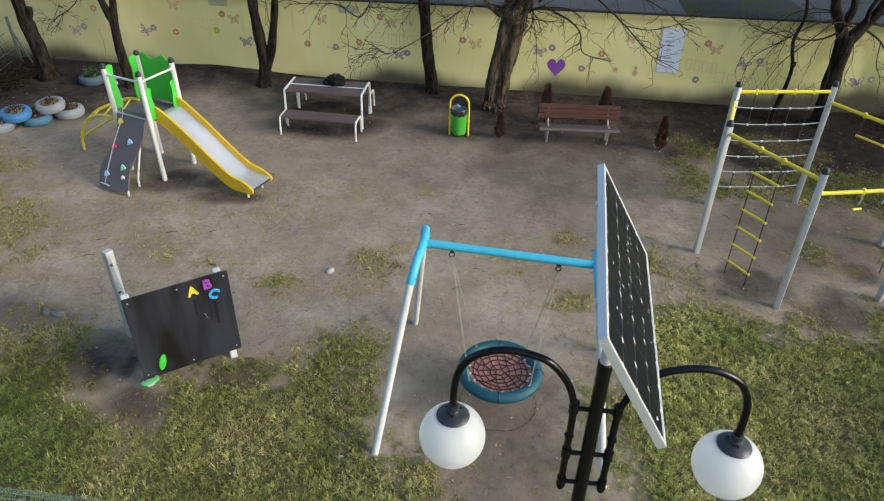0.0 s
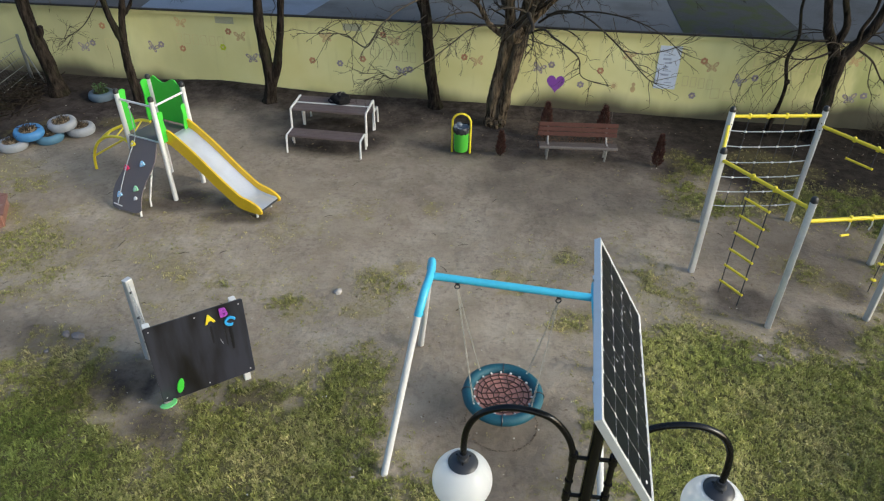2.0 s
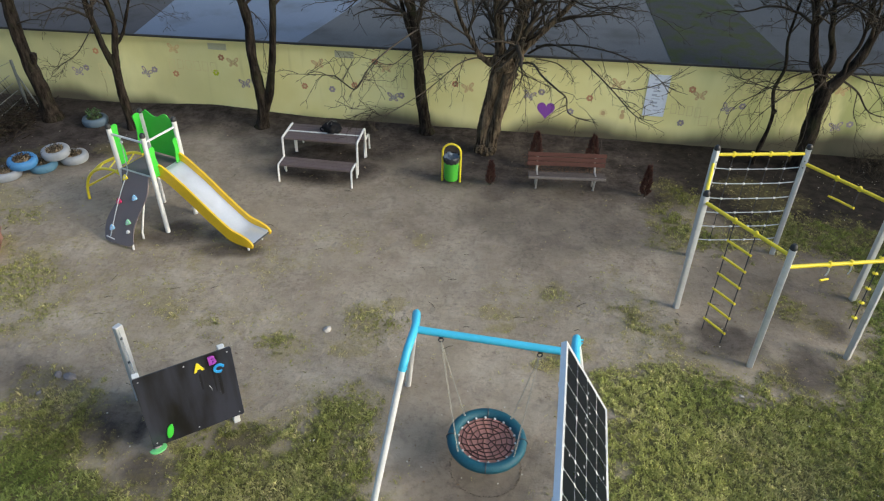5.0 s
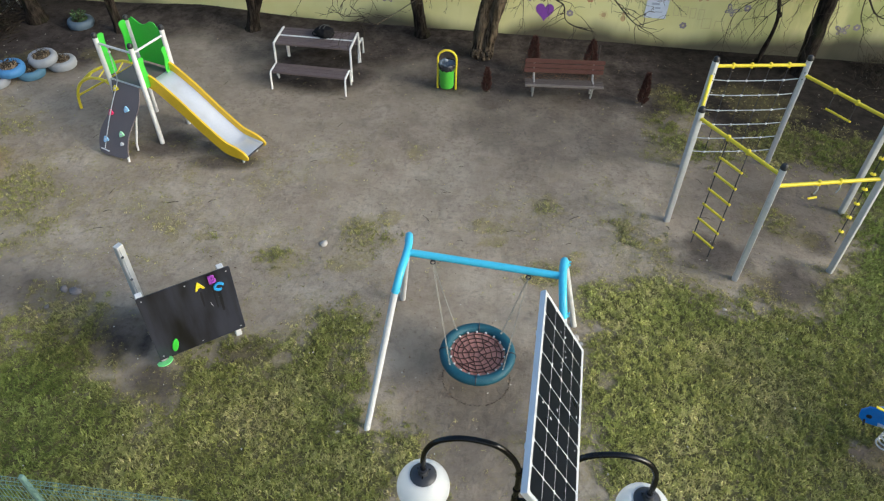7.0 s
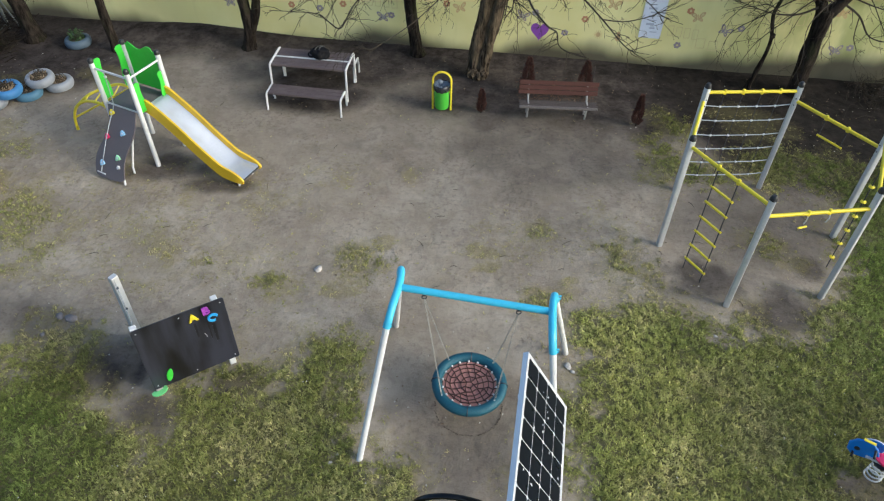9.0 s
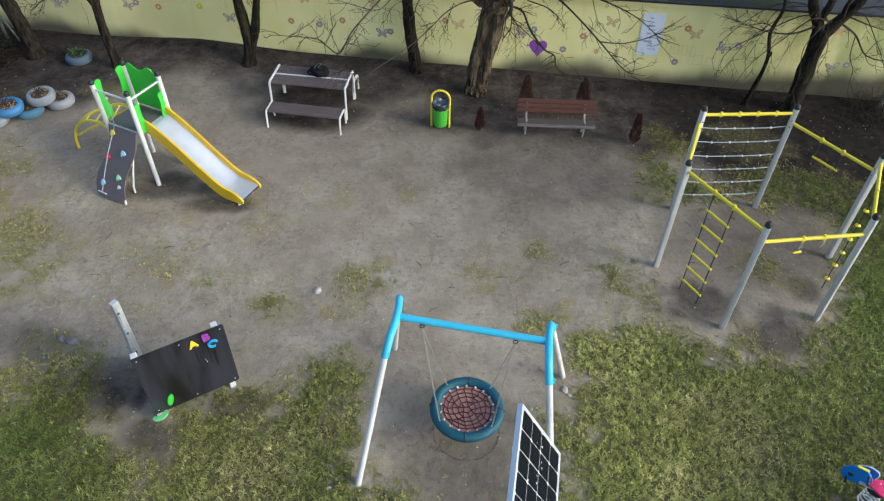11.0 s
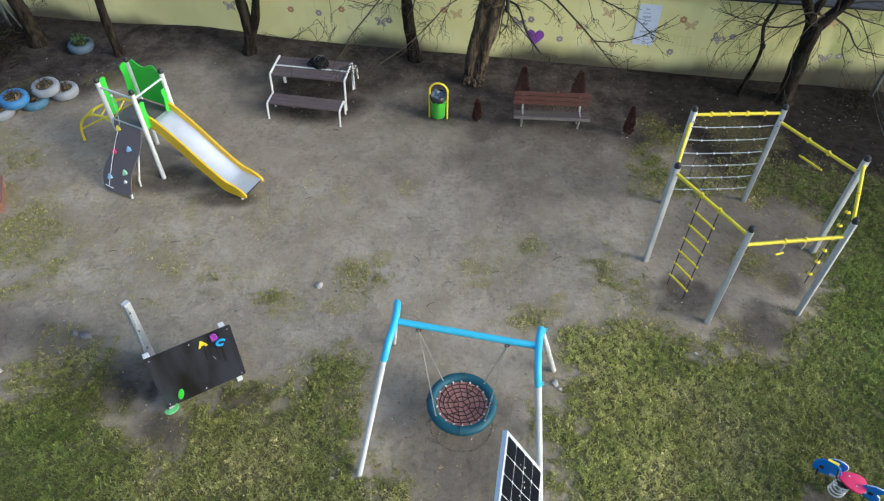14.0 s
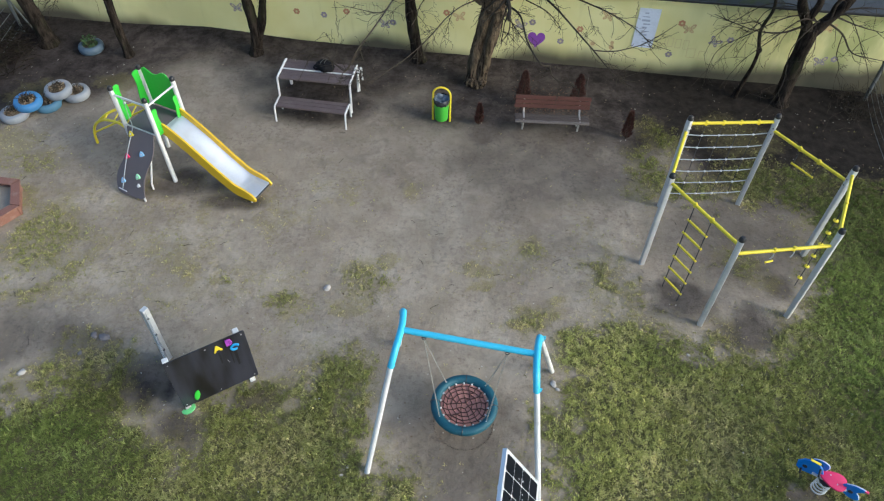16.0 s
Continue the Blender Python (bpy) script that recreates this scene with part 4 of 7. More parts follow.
rays = [[(0.07 * math.cos(a - 0.12), 0.07 * math.sin(a - 0.12)), (0.125 * math.cos(a), 0.125 * math.sin(a)), (0.07 * math.cos(a + 0.12), 0.07 * math.sin(a + 0.12))] for a in (2 * math.pi * k / 12 for k in range(12))]
mural("painted_sun", rays + [disc_set(0.06)], M_MURAL["orange"], 4.17, 0.72, "small orange painted sun")
mural("painted_spot", [wing(0, 0.07, 0.045, 0.05, 0), wing(0, -0.05, 0.06, 0.08, 0)], M_MURAL["orange"], 4.63, 0.72, "small orange painted shape")
# faded lettering, as bars
for s0, z0, s1, z1, n in ((-8.66, 0.97, -8.24, 0.94, 2), (-6.72, 1.22, -5.42, 1.20, 6), (-1.77, 1.15, -0.58, 1.10, 6), (5.70, 0.97, 6.45, 0.90, 4), (6.38, 0.72, 7.25, 0.60, 3), (7.18, 1.55, 8.86, 1.42, 8)):
    for k in range(n):
        t = (k + 0.5) / n
        w, h, e = (s1 - s0) / n * 0.72, 0.25, 0.014
        s, z = s0 + (s1 - s0) * t, z0 + (z1 - z0) * t
        rim = [[(-w / 2, -h / 2), (w / 2, -h / 2), (w / 2, -h / 2 + e), (-w / 2, -h / 2 + e)], [(-w / 2, h / 2 - e), (w / 2, h / 2 - e), (w / 2, h / 2), (-w / 2, h / 2)],
               [(-w / 2, -h / 2 + e), (-w / 2 + e, -h / 2 + e), (-w / 2 + e, h / 2 - e), (-w / 2, h / 2 - e)], [(w / 2 - e, -h / 2 + e), (w / 2, -h / 2 + e), (w / 2, h / 2 - e), (w / 2 - e, h / 2 - e)]]
        mural("painted_bar", rim, M_MURAL["bar"], s, z, "faded outlined bar", mural_rng.uniform(-0.08, 0.08))


def build_poster():
    sign = thing("notice_board", WALL_M @ pose(5.335 * RUN, -0.006, 1.26, 90), "pale blue-white notice sheet fixed to the yellow wall", "notice")
    w, h = 0.25, 0.52
    outline = [(-w, -h), (w, -h), (w, h), (-w, h)]
    bm = bmesh.new()
    slab(bm, outline, 0.012, None, 0.002)
    sheet = part("sheet", bm, M_POSTER, sign, "", False)
    rng = random.Random(8)
    for k in range(9):
        bm = bmesh.new()
        length = rng.uniform(0.05, 0.22)
        box(bm, length, rng.choice((0.02, 0.035, 0.05)), 0.004, pose(rng.uniform(-0.08, 0.06), 0.40 - 0.095 * k, 0.015))
        part("text_bar", bm, M_POSTER_INK, sheet, "", False)


build_poster()

# ---- trees ----


def build_tree(label, stems, droops, seed, skin, limbs=5, reach=1.7, crown=True, sub=5, furrow=(9, 0.016), hang=0, fork=None, burl=None):
    """stems: (points, first radius, last radius); droops: points of long hanging boughs."""
    rng = random.Random(seed)
    x0, y0 = stems[0][0][0][0], stems[0][0][0][1]
    base = Vector((x0, y0, z_at(x0, y0) - 0.06))
    tree = thing("tree", Matrix.Translation(base), label, "tree", "bare trees along the wall")
    bm = bmesh.new()
    twigs_v, twigs_f = [], []

    def add_twig(pts, r0, r1, sides):
        t0 = (pts[1] - pts[0]).normalized()
        side = t0.orthogonal().normalized()
        start = len(twigs_v)
        n = len(pts)
        for i, p in enumerate(pts):
            t = (pts[min(i + 1, n - 1)] - pts[max(i - 1, 0)]).normalized()
            side = (side - t * side.dot(t)).normalized()
            up = t.cross(side)
            r = r0 + (r1 - r0) * i / (n - 1)
            for k in range(sides):
                a = 2 * math.pi * k / sides
                twigs_v.append(p + (side * math.cos(a) + up * math.sin(a)) * r)
        for i in range(n - 1):
            for k in range(sides):
                a, b = start + i * sides + k, start + i * sides + (k + 1) % sides
                twigs_f.append((a, b, b + sides, a + sides))

    def bough(p, d, length, r, level, sag):
        n = max(4, int(length / 0.13))
        pts, q = [p.copy()], d.normalized()
        kids = []
        for i in range(n):
            wob = 0.15 if level < 3 else 0.22
            q = (q + Vector((rng.gauss(0, wob), rng.gauss(0, wob), rng.gauss(0, wob) - sag * (i / n)))).normalized()
            pts.append(pts[-1] + q * (length / n))
            if pts[-1].z + base.z < 0.35:
                q.z = abs(q.z) * 0.4
            if i > 0:
                kids.append((pts[-1].copy(), q.copy(), i / n))
        if pts[-1].y + base.y > wall_y(pts[-1].x + base.x) - 0.1 and pts[-1].z + base.z < 2.3:
            for w in pts:
                lim = float(wall_y(w.x + base.x)) - 0.10 - base.y
                w.y = min(w.y, lim)
        add_twig(pts, r, max(r * 0.4, 0.0034), 6 if level <= 1 else 4 if level == 2 else 3)
        if level >= 4:
            return
        count = {1: sub + 1, 2: max(sub - 1, 3), 3: 2}[level]
        for _ in range(count):
            kp, kd, t = rng.choice(kids)
            turn = kd.orthogonal().normalized()
            turn.rotate(Matrix.Rotation(rng.uniform(0, 6.28), 3, kd))
            nd = (kd * 0.75 + turn * rng.uniform(0.5, 1.0)).normalized()
            bough(kp, nd, length * rng.uniform(0.32, 0.62) * (1 - 0.4 * t), max(r * (1 - 0.6 * t) * 0.55, 0.0040), level + 1, sag * 1.1 + 0.05)

    for pts, r0, r1 in stems:
        line = curve_pts([Vector(p) - base for p in pts], 11)
        n = len(line)
        phase = rng.uniform(0, 50)
        rad = [(r0 + (r1 - r0) * i / (n - 1)) * (1.0 + 0.16 * noise.noise(Vector((phase, line[i].z * 2.6, 0)))) for i in range(n)]
        ext = []
        if line[-1].z > 2.7:
            p, q = line[-1].copy(), (line[-1] - line[-2]).normalized()
            for i in range(9):
                q = (q + Vector((rng.gauss(0, 0.12), rng.gauss(0, 0.10), rng.gauss(0.03, 0.08)))).normalized()
                p = p + q * 0.24
                ext.append(p.copy())
        if pts is stems[0][0]:
            for i in range(6):
                rad[i] *= 1 + 0.32 * (1 - i / 6) ** 2
        tube(bm, line + ext, rad + [r1 * (1 - 0.85 * (i + 1) / 9) for i in range(len(ext))], 28)
        for i in range(1, len(ext), 2):
            a = rng.uniform(0, 6.283)
            bough(ext[i].copy(), Vector((math.cos(a), math.sin(a) * 0.7, 0.5)), reach * 0.6, r1 * 0.3, 2, 0.05)
        if crown and (pts is not stems[0][0] or len(stems) == 1 or line[-1].z > 2.9) and line[-1].z > 2.2:
            tip, way = line[-1], (line[-1] - line[-2]).normalized()
            for k in range(limbs):
                a = 2 * math.pi * (k + rng.random() * 0.6) / limbs
                d = (way * rng.uniform(0.7, 1.2) + Vector((math.cos(a), math.sin(a) * 0.8, rng.uniform(-0.05, 0.55)))).normalized()
                at = line[max(0, n - 1 - rng.randint(0, 8))]
                bough(at, d, reach * rng.uniform(0.75, 1.25), r1 * rng.uniform(0.35, 0.6), 1, 0.05)
    droops = list(droops)
    for _ in range(hang):
        a = rng.uniform(0, 6.283)
        f = Vector(fork)
        d = Vector((math.cos(a), min(math.sin(a) * 0.8, 0.25), 0))
        ln = rng.uniform(0.9, 2.1)
        low = rng.uniform(0.7, 1.7)
        droops.append(([f + d * 0.1, f + d * ln * 0.35 + Vector((0, 0, rng.uniform(0.1, 0.5))), f + d * ln * 0.75 + Vector((rng.gauss(0, 0.15), 0, rng.uniform(-0.3, 0.2))),
                        Vector((f.x + d.x * ln * 1.05, f.y + d.y * ln * 1.05, (low + f.z) / 2)), Vector((f.x + d.x * ln * 1.2 + rng.gauss(0, 0.1), f.y + d.y * ln * 1.15, low))], rng.uniform(0.010, 0.018)))
    for pts, r0 in droops:
        line = curve_pts([Vector(p) - base for p in pts], 6)
        add_twig(line, r0, 0.004, 6)
        for _ in range(int(len(line) * 0.5)):
            i = rng.randint(3, len(line) - 2)
            d = (line[i + 1] - line[i]).normalized()
            nd = (d * 0.7 + Vector((rng.gauss(0, 0.5), rng.gauss(0, 0.4), rng.gauss(-0.1, 0.5)))).normalized()
            bough(line[i].copy(), nd, rng.uniform(0.2, 0.62), max(r0 * 0.34, 0.004), 3, 0.06)
    # root flare and knots
    for k in range(5):
        a = 2 * math.pi * k / 5 + rng.random()
        r = stems[0][1]
        o = Vector((0, 0, 0.05))
        tube(bm, [o + Vector((0, 0, 0.3)), o + Vector((math.cos(a) * r * 0.75, math.sin(a) * r * 0.75, 0.10)), o + Vector((math.cos(a) * r * 1.45, math.sin(a) * r * 1.35, -0.06))], [r * 0.45, r * 0.36, r * 0.14], 9)
    for c, r in burl or ():
        lump = bmesh.ops.create_icosphere(bm, subdivisions=4, radius=r, matrix=Matrix.Translation(Vector(c) - base))
        for v in lump['verts']:
            d = v.co - (Vector(c) - base)
            v.co += d * ((0.16 if r > 0.14 else 0.34) * noise.fractal(d * (2.2 / r) + Vector((r * 90, 0, 0)), 1.0, 2.0, 4))
    for v in bm.verts:
        k = noise.noise(Vector((v.co.x * furrow[0], v.co.y * furrow[0], v.co.z * 1.6))) + 0.6 * noise.noise(Vector((v.co.x * 26, v.co.y * 26, v.co.z * 5)))
        v.co.x += k * furrow[1]
        v.co.y += k * furrow[1] * 0.8
    part("trunk", bm, skin, tree)
    ob = mesh_of("crown", [tuple(v) for v in twigs_v], twigs_f, M_TWIG, True)
    ob.parent = tree
    tagged(ob, "bare tangled twigs")
    return tree


build_tree("dark bare tree with a leaning knotted trunk beside the old fence",
           [([(-9.62, 16.9, 0.0), (-9.68, 16.9, 0.8), (-9.80, 16.9, 1.6), (-9.86, 16.95, 2.6), (-9.8, 17.0, 3.6)], 0.19, 0.12), ([(-9.75, 16.9, 1.45), (-9.62, 16.85, 1.58), (-9.56, 16.82, 1.74)], 0.10, 0.07)],
           [([(-9.84, 16.9, 2.4), (-9.3, 16.7, 2.6), (-8.8, 16.5, 2.65)], 0.025)], 1, M_BARK, 4, 1.4, True, 4)
build_tree("dark bare tree forking into two stems near the slide",
           [([(-7.45, 16.45, 0.0), (-7.49, 16.45, 0.6), (-7.50, 16.45, 1.2), (-7.5, 16.45, 1.55)], 0.115, 0.10), ([(-7.5, 16.45, 1.5), (-7.68, 16.45, 2.2), (-7.85, 16.5, 3.2)], 0.085, 0.06),
            ([(-7.5, 16.45, 1.5), (-7.38, 16.45, 2.1), (-7.25, 16.4, 2.7), (-7.3, 16.3, 3.4)], 0.085, 0.055), ([(-7.38, 16.45, 2.1), (-7.15, 16.5, 2.4), (-6.9, 16.5, 3.0)], 0.045, 0.03)],
           [([(-7.75, 16.4, 2.6), (-7.96, 16.2, 2.26), (-8.19, 16.2, 2.0), (-8.46, 16.2, 1.82), (-8.73, 16.2, 1.68), (-9.1, 16.2, 1.71)], 0.016), ([(-8.46, 16.2, 1.82), (-8.61, 16.2, 1.63), (-8.78, 16.2, 1.36)], 0.007), ([(-8.73, 16.2, 1.68), (-8.52, 16.2, 1.95), (-8.33, 16.2, 1.97)], 0.008)], 2, M_BARK, 4, 1.3, True, 4, hang=0, fork=(-7.5, 16.4, 2.2))
build_tree("dark bare tree with two stems from one foot",
           [([(-4.26, 16.64, 0.0), (-4.2, 16.64, 0.4), (-4.2, 16.64, 0.9), (-4.28, 16.64, 1.8), (-4.28, 16.7, 2.7), (-4.45, 16.7, 3.5)], 0.16, 0.085), ([(-4.18, 16.64, 0.35), (-3.98, 16.62, 0.9), (-3.80, 16.62, 1.8), (-3.68, 16.62, 2.7), (-3.6, 16.6, 3.5)], 0.10, 0.07)],
           [], 3, M_BARK, 5, 1.6, True, 5, hang=1, fork=(-4.2, 16.5, 2.6))
build_tree("dark straight bare tree beside the picnic table",
           [([(-0.12, 16.45, 0.0), (-0.2, 16.45, 0.6), (-0.29, 16.45, 1.3), (-0.36, 16.45, 2.3), (-0.5, 16.4, 3.2)], 0.16, 0.11), ([(-0.36, 16.45, 2.2), (-0.6, 16.5, 2.8), (-0.75, 16.5, 3.4)], 0.07, 0.04)],
           [([(-0.32, 15.90, 2.80), (-0.44, 13.60, 3.45), (-0.76, 11.90, 3.74), (-1.01, 11.40, 3.63), (-1.19, 11.15, 3.40), (-1.41, 11.30, 3.44), (-1.57, 11.40, 3.51), (-1.97, 11.50, 3.49), (-2.42, 11.70, 3.41)], 0.018),
            ([(-0.35, 16.00, 2.42), (-0.65, 14.80, 2.53), (-0.85, 14.40, 2.56), (-1.21, 14.20, 2.73), (-1.60, 14.00, 2.95)], 0.012),
            ([(-1.19, 11.15, 3.40), (-1.08, 11.20, 3.54), (-0.90, 11.30, 3.44)], 0.007)], 4, M_BARK, 6, 1.7, True, 5, hang=0, fork=(-0.4, 16.3, 2.5))
build_tree("stout old tree with furrowed bark and hanging bare boughs",
           [([(1.20, 15.58, 0.0), (1.24, 15.58, 0.5), (1.33, 15.58, 1.1), (1.49, 15.58, 2.0), (1.56, 15.56, 2.3)], 0.145, 0.145), ([(1.41, 15.55, 0.0), (1.47, 15.54, 0.5), (1.57, 15.54, 1.1), (1.74, 15.54, 2.0), (1.78, 15.55, 2.25)], 0.145, 0.15), ([(1.55, 15.56, 2.0), (1.5, 15.55, 2.6), (1.42, 15.5, 3.4)], 0.13, 0.09),
            ([(1.65, 15.56, 2.1), (1.85, 15.56, 2.7), (2.0, 15.5, 3.6)], 0.15, 0.10), ([(1.68, 15.56, 2.15), (2.15, 15.5, 2.7), (2.7, 15.4, 3.3)], 0.11, 0.06), ([(1.5, 15.56, 2.1), (1.1, 15.5, 2.35), (0.75, 15.45, 2.9)], 0.08, 0.05)],
           [([(2.10, 15.30, 2.52), (2.36, 14.60, 2.97), (2.60, 13.70, 3.21), (2.84, 13.10, 3.21), (3.33, 12.70, 2.85), (3.75, 12.55, 2.45), (3.97, 12.55, 2.31), (4.28, 12.55, 2.25)], 0.026),
            ([(3.33, 12.70, 2.85), (3.63, 12.80, 2.77), (3.90, 12.90, 2.73), (4.35, 13.00, 2.81), (4.65, 13.10, 2.94), (4.96, 13.20, 3.13)], 0.013),
            ([(2.24, 15.20, 2.72), (2.91, 14.40, 3.04), (3.42, 13.80, 3.15), (3.87, 13.50, 3.08), (4.24, 13.40, 2.90), (4.62, 13.30, 2.63), (5.03, 13.30, 2.48)], 0.022),
            ([(1.84, 15.30, 2.28), (2.02, 14.00, 2.79), (2.03, 12.60, 3.10), (2.19, 11.75, 3.19), (2.43, 12.10, 2.89), (2.55, 12.40, 2.49), (2.72, 12.20, 2.45), (3.04, 12.00, 2.46)], 0.024),
            ([(1.84, 15.30, 2.19), (1.91, 14.20, 2.48), (2.07, 12.90, 2.84), (2.19, 11.75, 3.19)], 0.014),
            ([(1.38, 15.40, 2.38), (0.87, 14.50, 2.69), (0.53, 13.80, 2.82), (0.27, 13.30, 2.79), (-0.10, 12.85, 2.65), (-0.56, 12.50, 2.48), (-0.88, 12.25, 2.42), (-1.06, 12.45, 2.45), (-1.29, 12.60, 2.38), (-1.53, 12.70, 2.34)], 0.015),
            ([(-1.06, 12.45, 2.41), (-1.11, 12.40, 2.35), (-1.18, 12.40, 2.25)], 0.008),
            ([(-1.06, 12.45, 2.45), (-1.24, 12.50, 2.36), (-1.44, 12.60, 2.23)], 0.008),
            ([(0.69, 14.20, 2.82), (0.58, 14.00, 2.59), (0.52, 14.00, 2.33)], 0.009),
            ([(2.27, 15.20, 2.44), (2.61, 14.50, 2.61), (2.85, 14.20, 2.50), (2.95, 14.20, 2.33)], 0.014),
            ([(3.35, 13.90, 3.07), (3.47, 13.90, 2.75), (3.63, 13.90, 2.42)], 0.008)], 5, M_BARK_LIGHT, 5, 1.9, True, 6, (10, 0.034), hang=1, fork=(1.65, 15.5, 2.35),
           burl=[((1.64, 15.54, 2.22), 0.25), ((1.86, 15.52, 2.36), 0.17), ((1.44, 15.5, 2.26), 0.15), ((1.83, 15.42, 1.98), 0.075), ((1.18, 15.42, 0.12), 0.13), ((1.42, 15.42, 0.10), 0.12), ((1.30, 15.36, 0.05), 0.10)])
build_tree("dark bare tree forking low behind the climbing frame",
           [([(8.64, 14.94, 0.0), (8.62, 14.94, 0.6), (8.60, 14.94, 1.1), (8.60, 14.94, 1.7), (8.58, 14.94, 2.05)], 0.185, 0.165), ([(8.54, 14.94, 1.95), (8.40, 14.94, 2.25), (8.20, 14.94, 2.55), (8.02, 14.94, 3.1), (7.9, 14.94, 3.6)], 0.13, 0.07),
            ([(8.64, 14.94, 1.9), (8.86, 14.94, 2.22), (9.05, 14.94, 2.5), (9.18, 14.94, 2.8), (9.28, 14.94, 3.4)], 0.135, 0.08), ([(8.46, 14.92, 2.3), (8.52, 14.9, 2.7), (8.32, 14.88, 3.2), (8.23, 14.85, 3.6)], 0.08, 0.045), ([(8.9, 14.9, 2.25), (8.86, 14.88, 2.6), (8.98, 14.85, 3.0), (8.95, 14.8, 3.5)], 0.05, 0.03)],
           [([(8.45, 14.9, 2.15), (8.0, 14.85, 1.98), (7.5, 14.85, 1.98), (7.0, 14.9, 2.1), (6.4, 15.0, 2.3)], 0.026), ([(8.9, 14.9, 2.2), (9.3, 14.85, 1.95), (9.7, 14.85, 1.5), (10.2, 14.85, 1.35), (10.9, 14.9, 1.2)], 0.028), ([(9.0, 14.9, 2.35), (9.6, 14.85, 2.15), (10.4, 14.85, 1.95)], 0.024),
            ([(9.05, 14.9, 2.5), (9.6, 14.85, 2.6), (10.6, 14.85, 2.5)], 0.024), ([(9.3, 14.85, 1.95), (9.35, 14.8, 1.5), (9.55, 14.8, 1.15), (9.6, 14.8, 0.85)], 0.012), ([(8.7, 14.8, 1.95), (8.75, 14.7, 1.6), (8.7, 14.68, 1.25), (8.8, 14.66, 1.0)], 0.008)], 6, M_BARK, 6, 1.7, True, 6, hang=6, fork=(8.7, 14.9, 2.25))
build_tree("thin crooked young tree against the yellow wall",
           [([(7.60, 15.13, 0.0), (7.66, 15.13, 0.35), (7.72, 15.13, 0.72), (7.75, 15.13, 1.05), (7.73, 15.13, 1.35), (7.60, 15.13, 1.84), (7.70, 15.13, 2.38), (7.58, 15.13, 2.94), (7.58, 15.13, 3.5)], 0.055, 0.028)],
           [([(7.72, 15.13, 1.9), (7.4, 15.13, 2.05), (7.0, 15.13, 2.0), (6.5, 15.13, 2.2)], 0.014), ([(7.70, 15.13, 2.2), (7.3, 15.13, 1.8), (7.0, 15.13, 1.3), (6.9, 15.13, 0.95)], 0.008)], 7, M_BARK, 4, 0.9, True, 4, burl=[((7.74, 15.1, 1.34), 0.06)])

# ---- slide tower ----


def build_slide_tower():
    m = Matrix.Translation((-5.385, 12.47, 0)) @ Matrix.Rotation(radians(-1.2), 4, 'Y') @ axes((0, 0, 0), (0.89, -0.45, 0))
    t = thing("slide_tower", m, "small slide tower with green panels, yellow slide and climbing board", "slide")
    hx, hy, deck = 0.435, 0.39, 1.21
    for x, y in ((hx, -hy), (hx, hy), (-hx, hy), (-hx, -hy)):
        bm = bmesh.new()
        tube(bm, [(x, y, -0.15), (x, y, 2.07)], 0.046, 16)
        p = part("post", bm, M_WHITE, t, "white round steel post")
        bm = bmesh.new()
        lathe(bm, [(0.0, 2.14), (0.03, 2.135), (0.050, 2.11), (0.054, 2.065), (0.050, 2.05), (0.0, 2.05)], 16, Matrix.Translation((x, y, 0)))
        part("cap", bm, M_BLACK_PLASTIC, p, "black domed cap")
    bm = bmesh.new()
    box(bm, 2 * hx - 0.05, 2 * hy - 0.05, 0.04, pose(0, 0, deck - 0.02), 0.006)
    part("platform", bm, M_PHENOLIC, t, "grey-brown platform board")
    for a, b in (((-hx, -hy), (hx, -hy)), ((hx, -hy), (hx, hy))):
        bm = bmesh.new()
        tube(bm, [(*a, 1.94), (*b, 1.94)], 0.021, 10)
        part("top_bar", bm, M_WHITE, t, "white cross bar")
    bm = bmesh.new()
    tube(bm, [(-hx, -hy - 0.01, deck + 0.015), (hx, -hy - 0.01, deck + 0.015)], 0.016, 8)
    part("edge_bar", bm, M_GALV, t)
    # tall rear panel with a wavy top
    top = [(x, 0.80 + 0.055 * math.sin((x + 0.38) * 11.5 + 0.9) + 0.05 * (abs(x) < 0.3)) for x in [0.36 - 0.04 * k for k in range(19)]]
    outline = [(-0.36, 0.0), (0.36, 0.0)] + top
    bm = bmesh.new()
    slab(bm, outline, 0.02, Matrix.Translation((0, hy + 0.01, deck + 0.03)) @ pose(0, 0, 0, 90), 0.003)
    part("rear_panel", bm, M_GREEN, t, "bright green panel with a wavy top", False)
    # narrow side panels with rounded, slightly waved free edges
    for x, y0, y1, low, high, lean in ((-hx, 0.16, 0.36, 0.05, 0.80, 1), (-hx, -0.36, -0.17, 0.05, 0.80, -1), (hx, -0.36, -0.19, -0.02, 0.52, -1), (hx, 0.22, 0.36, 0.02, 0.46, 1)):
        w = y1 - y0
        side = []
        for k in range(13):
            f = k / 12
            side.append((w * (0.86 + 0.12 * math.sin(f * 5.5 + 0.6)), low + (high - low) * f))
        arch = [(w * (0.43 + 0.47 * math.cos(a)), high + 0.07 * math.sin(a)) for a in (math.pi * k / 8 for k in range(1, 8))]
        o = [(0, low)] + side + arch + [(0, high)]
        if lean > 0:
            o = [(w - a, b) for a, b in reversed(o)]
        bm = bmesh.new()
        slab(bm, o, 0.02, Matrix.Translation((x - 0.01, y0, deck)) @ Matrix(((0, 0, 1, 0), (1, 0, 0, 0), (0, 1, 0, 0), (0, 0, 0, 1))), 0.003)
        part("side_panel", bm, M_GREEN, t, "narrow bright green panel", False)
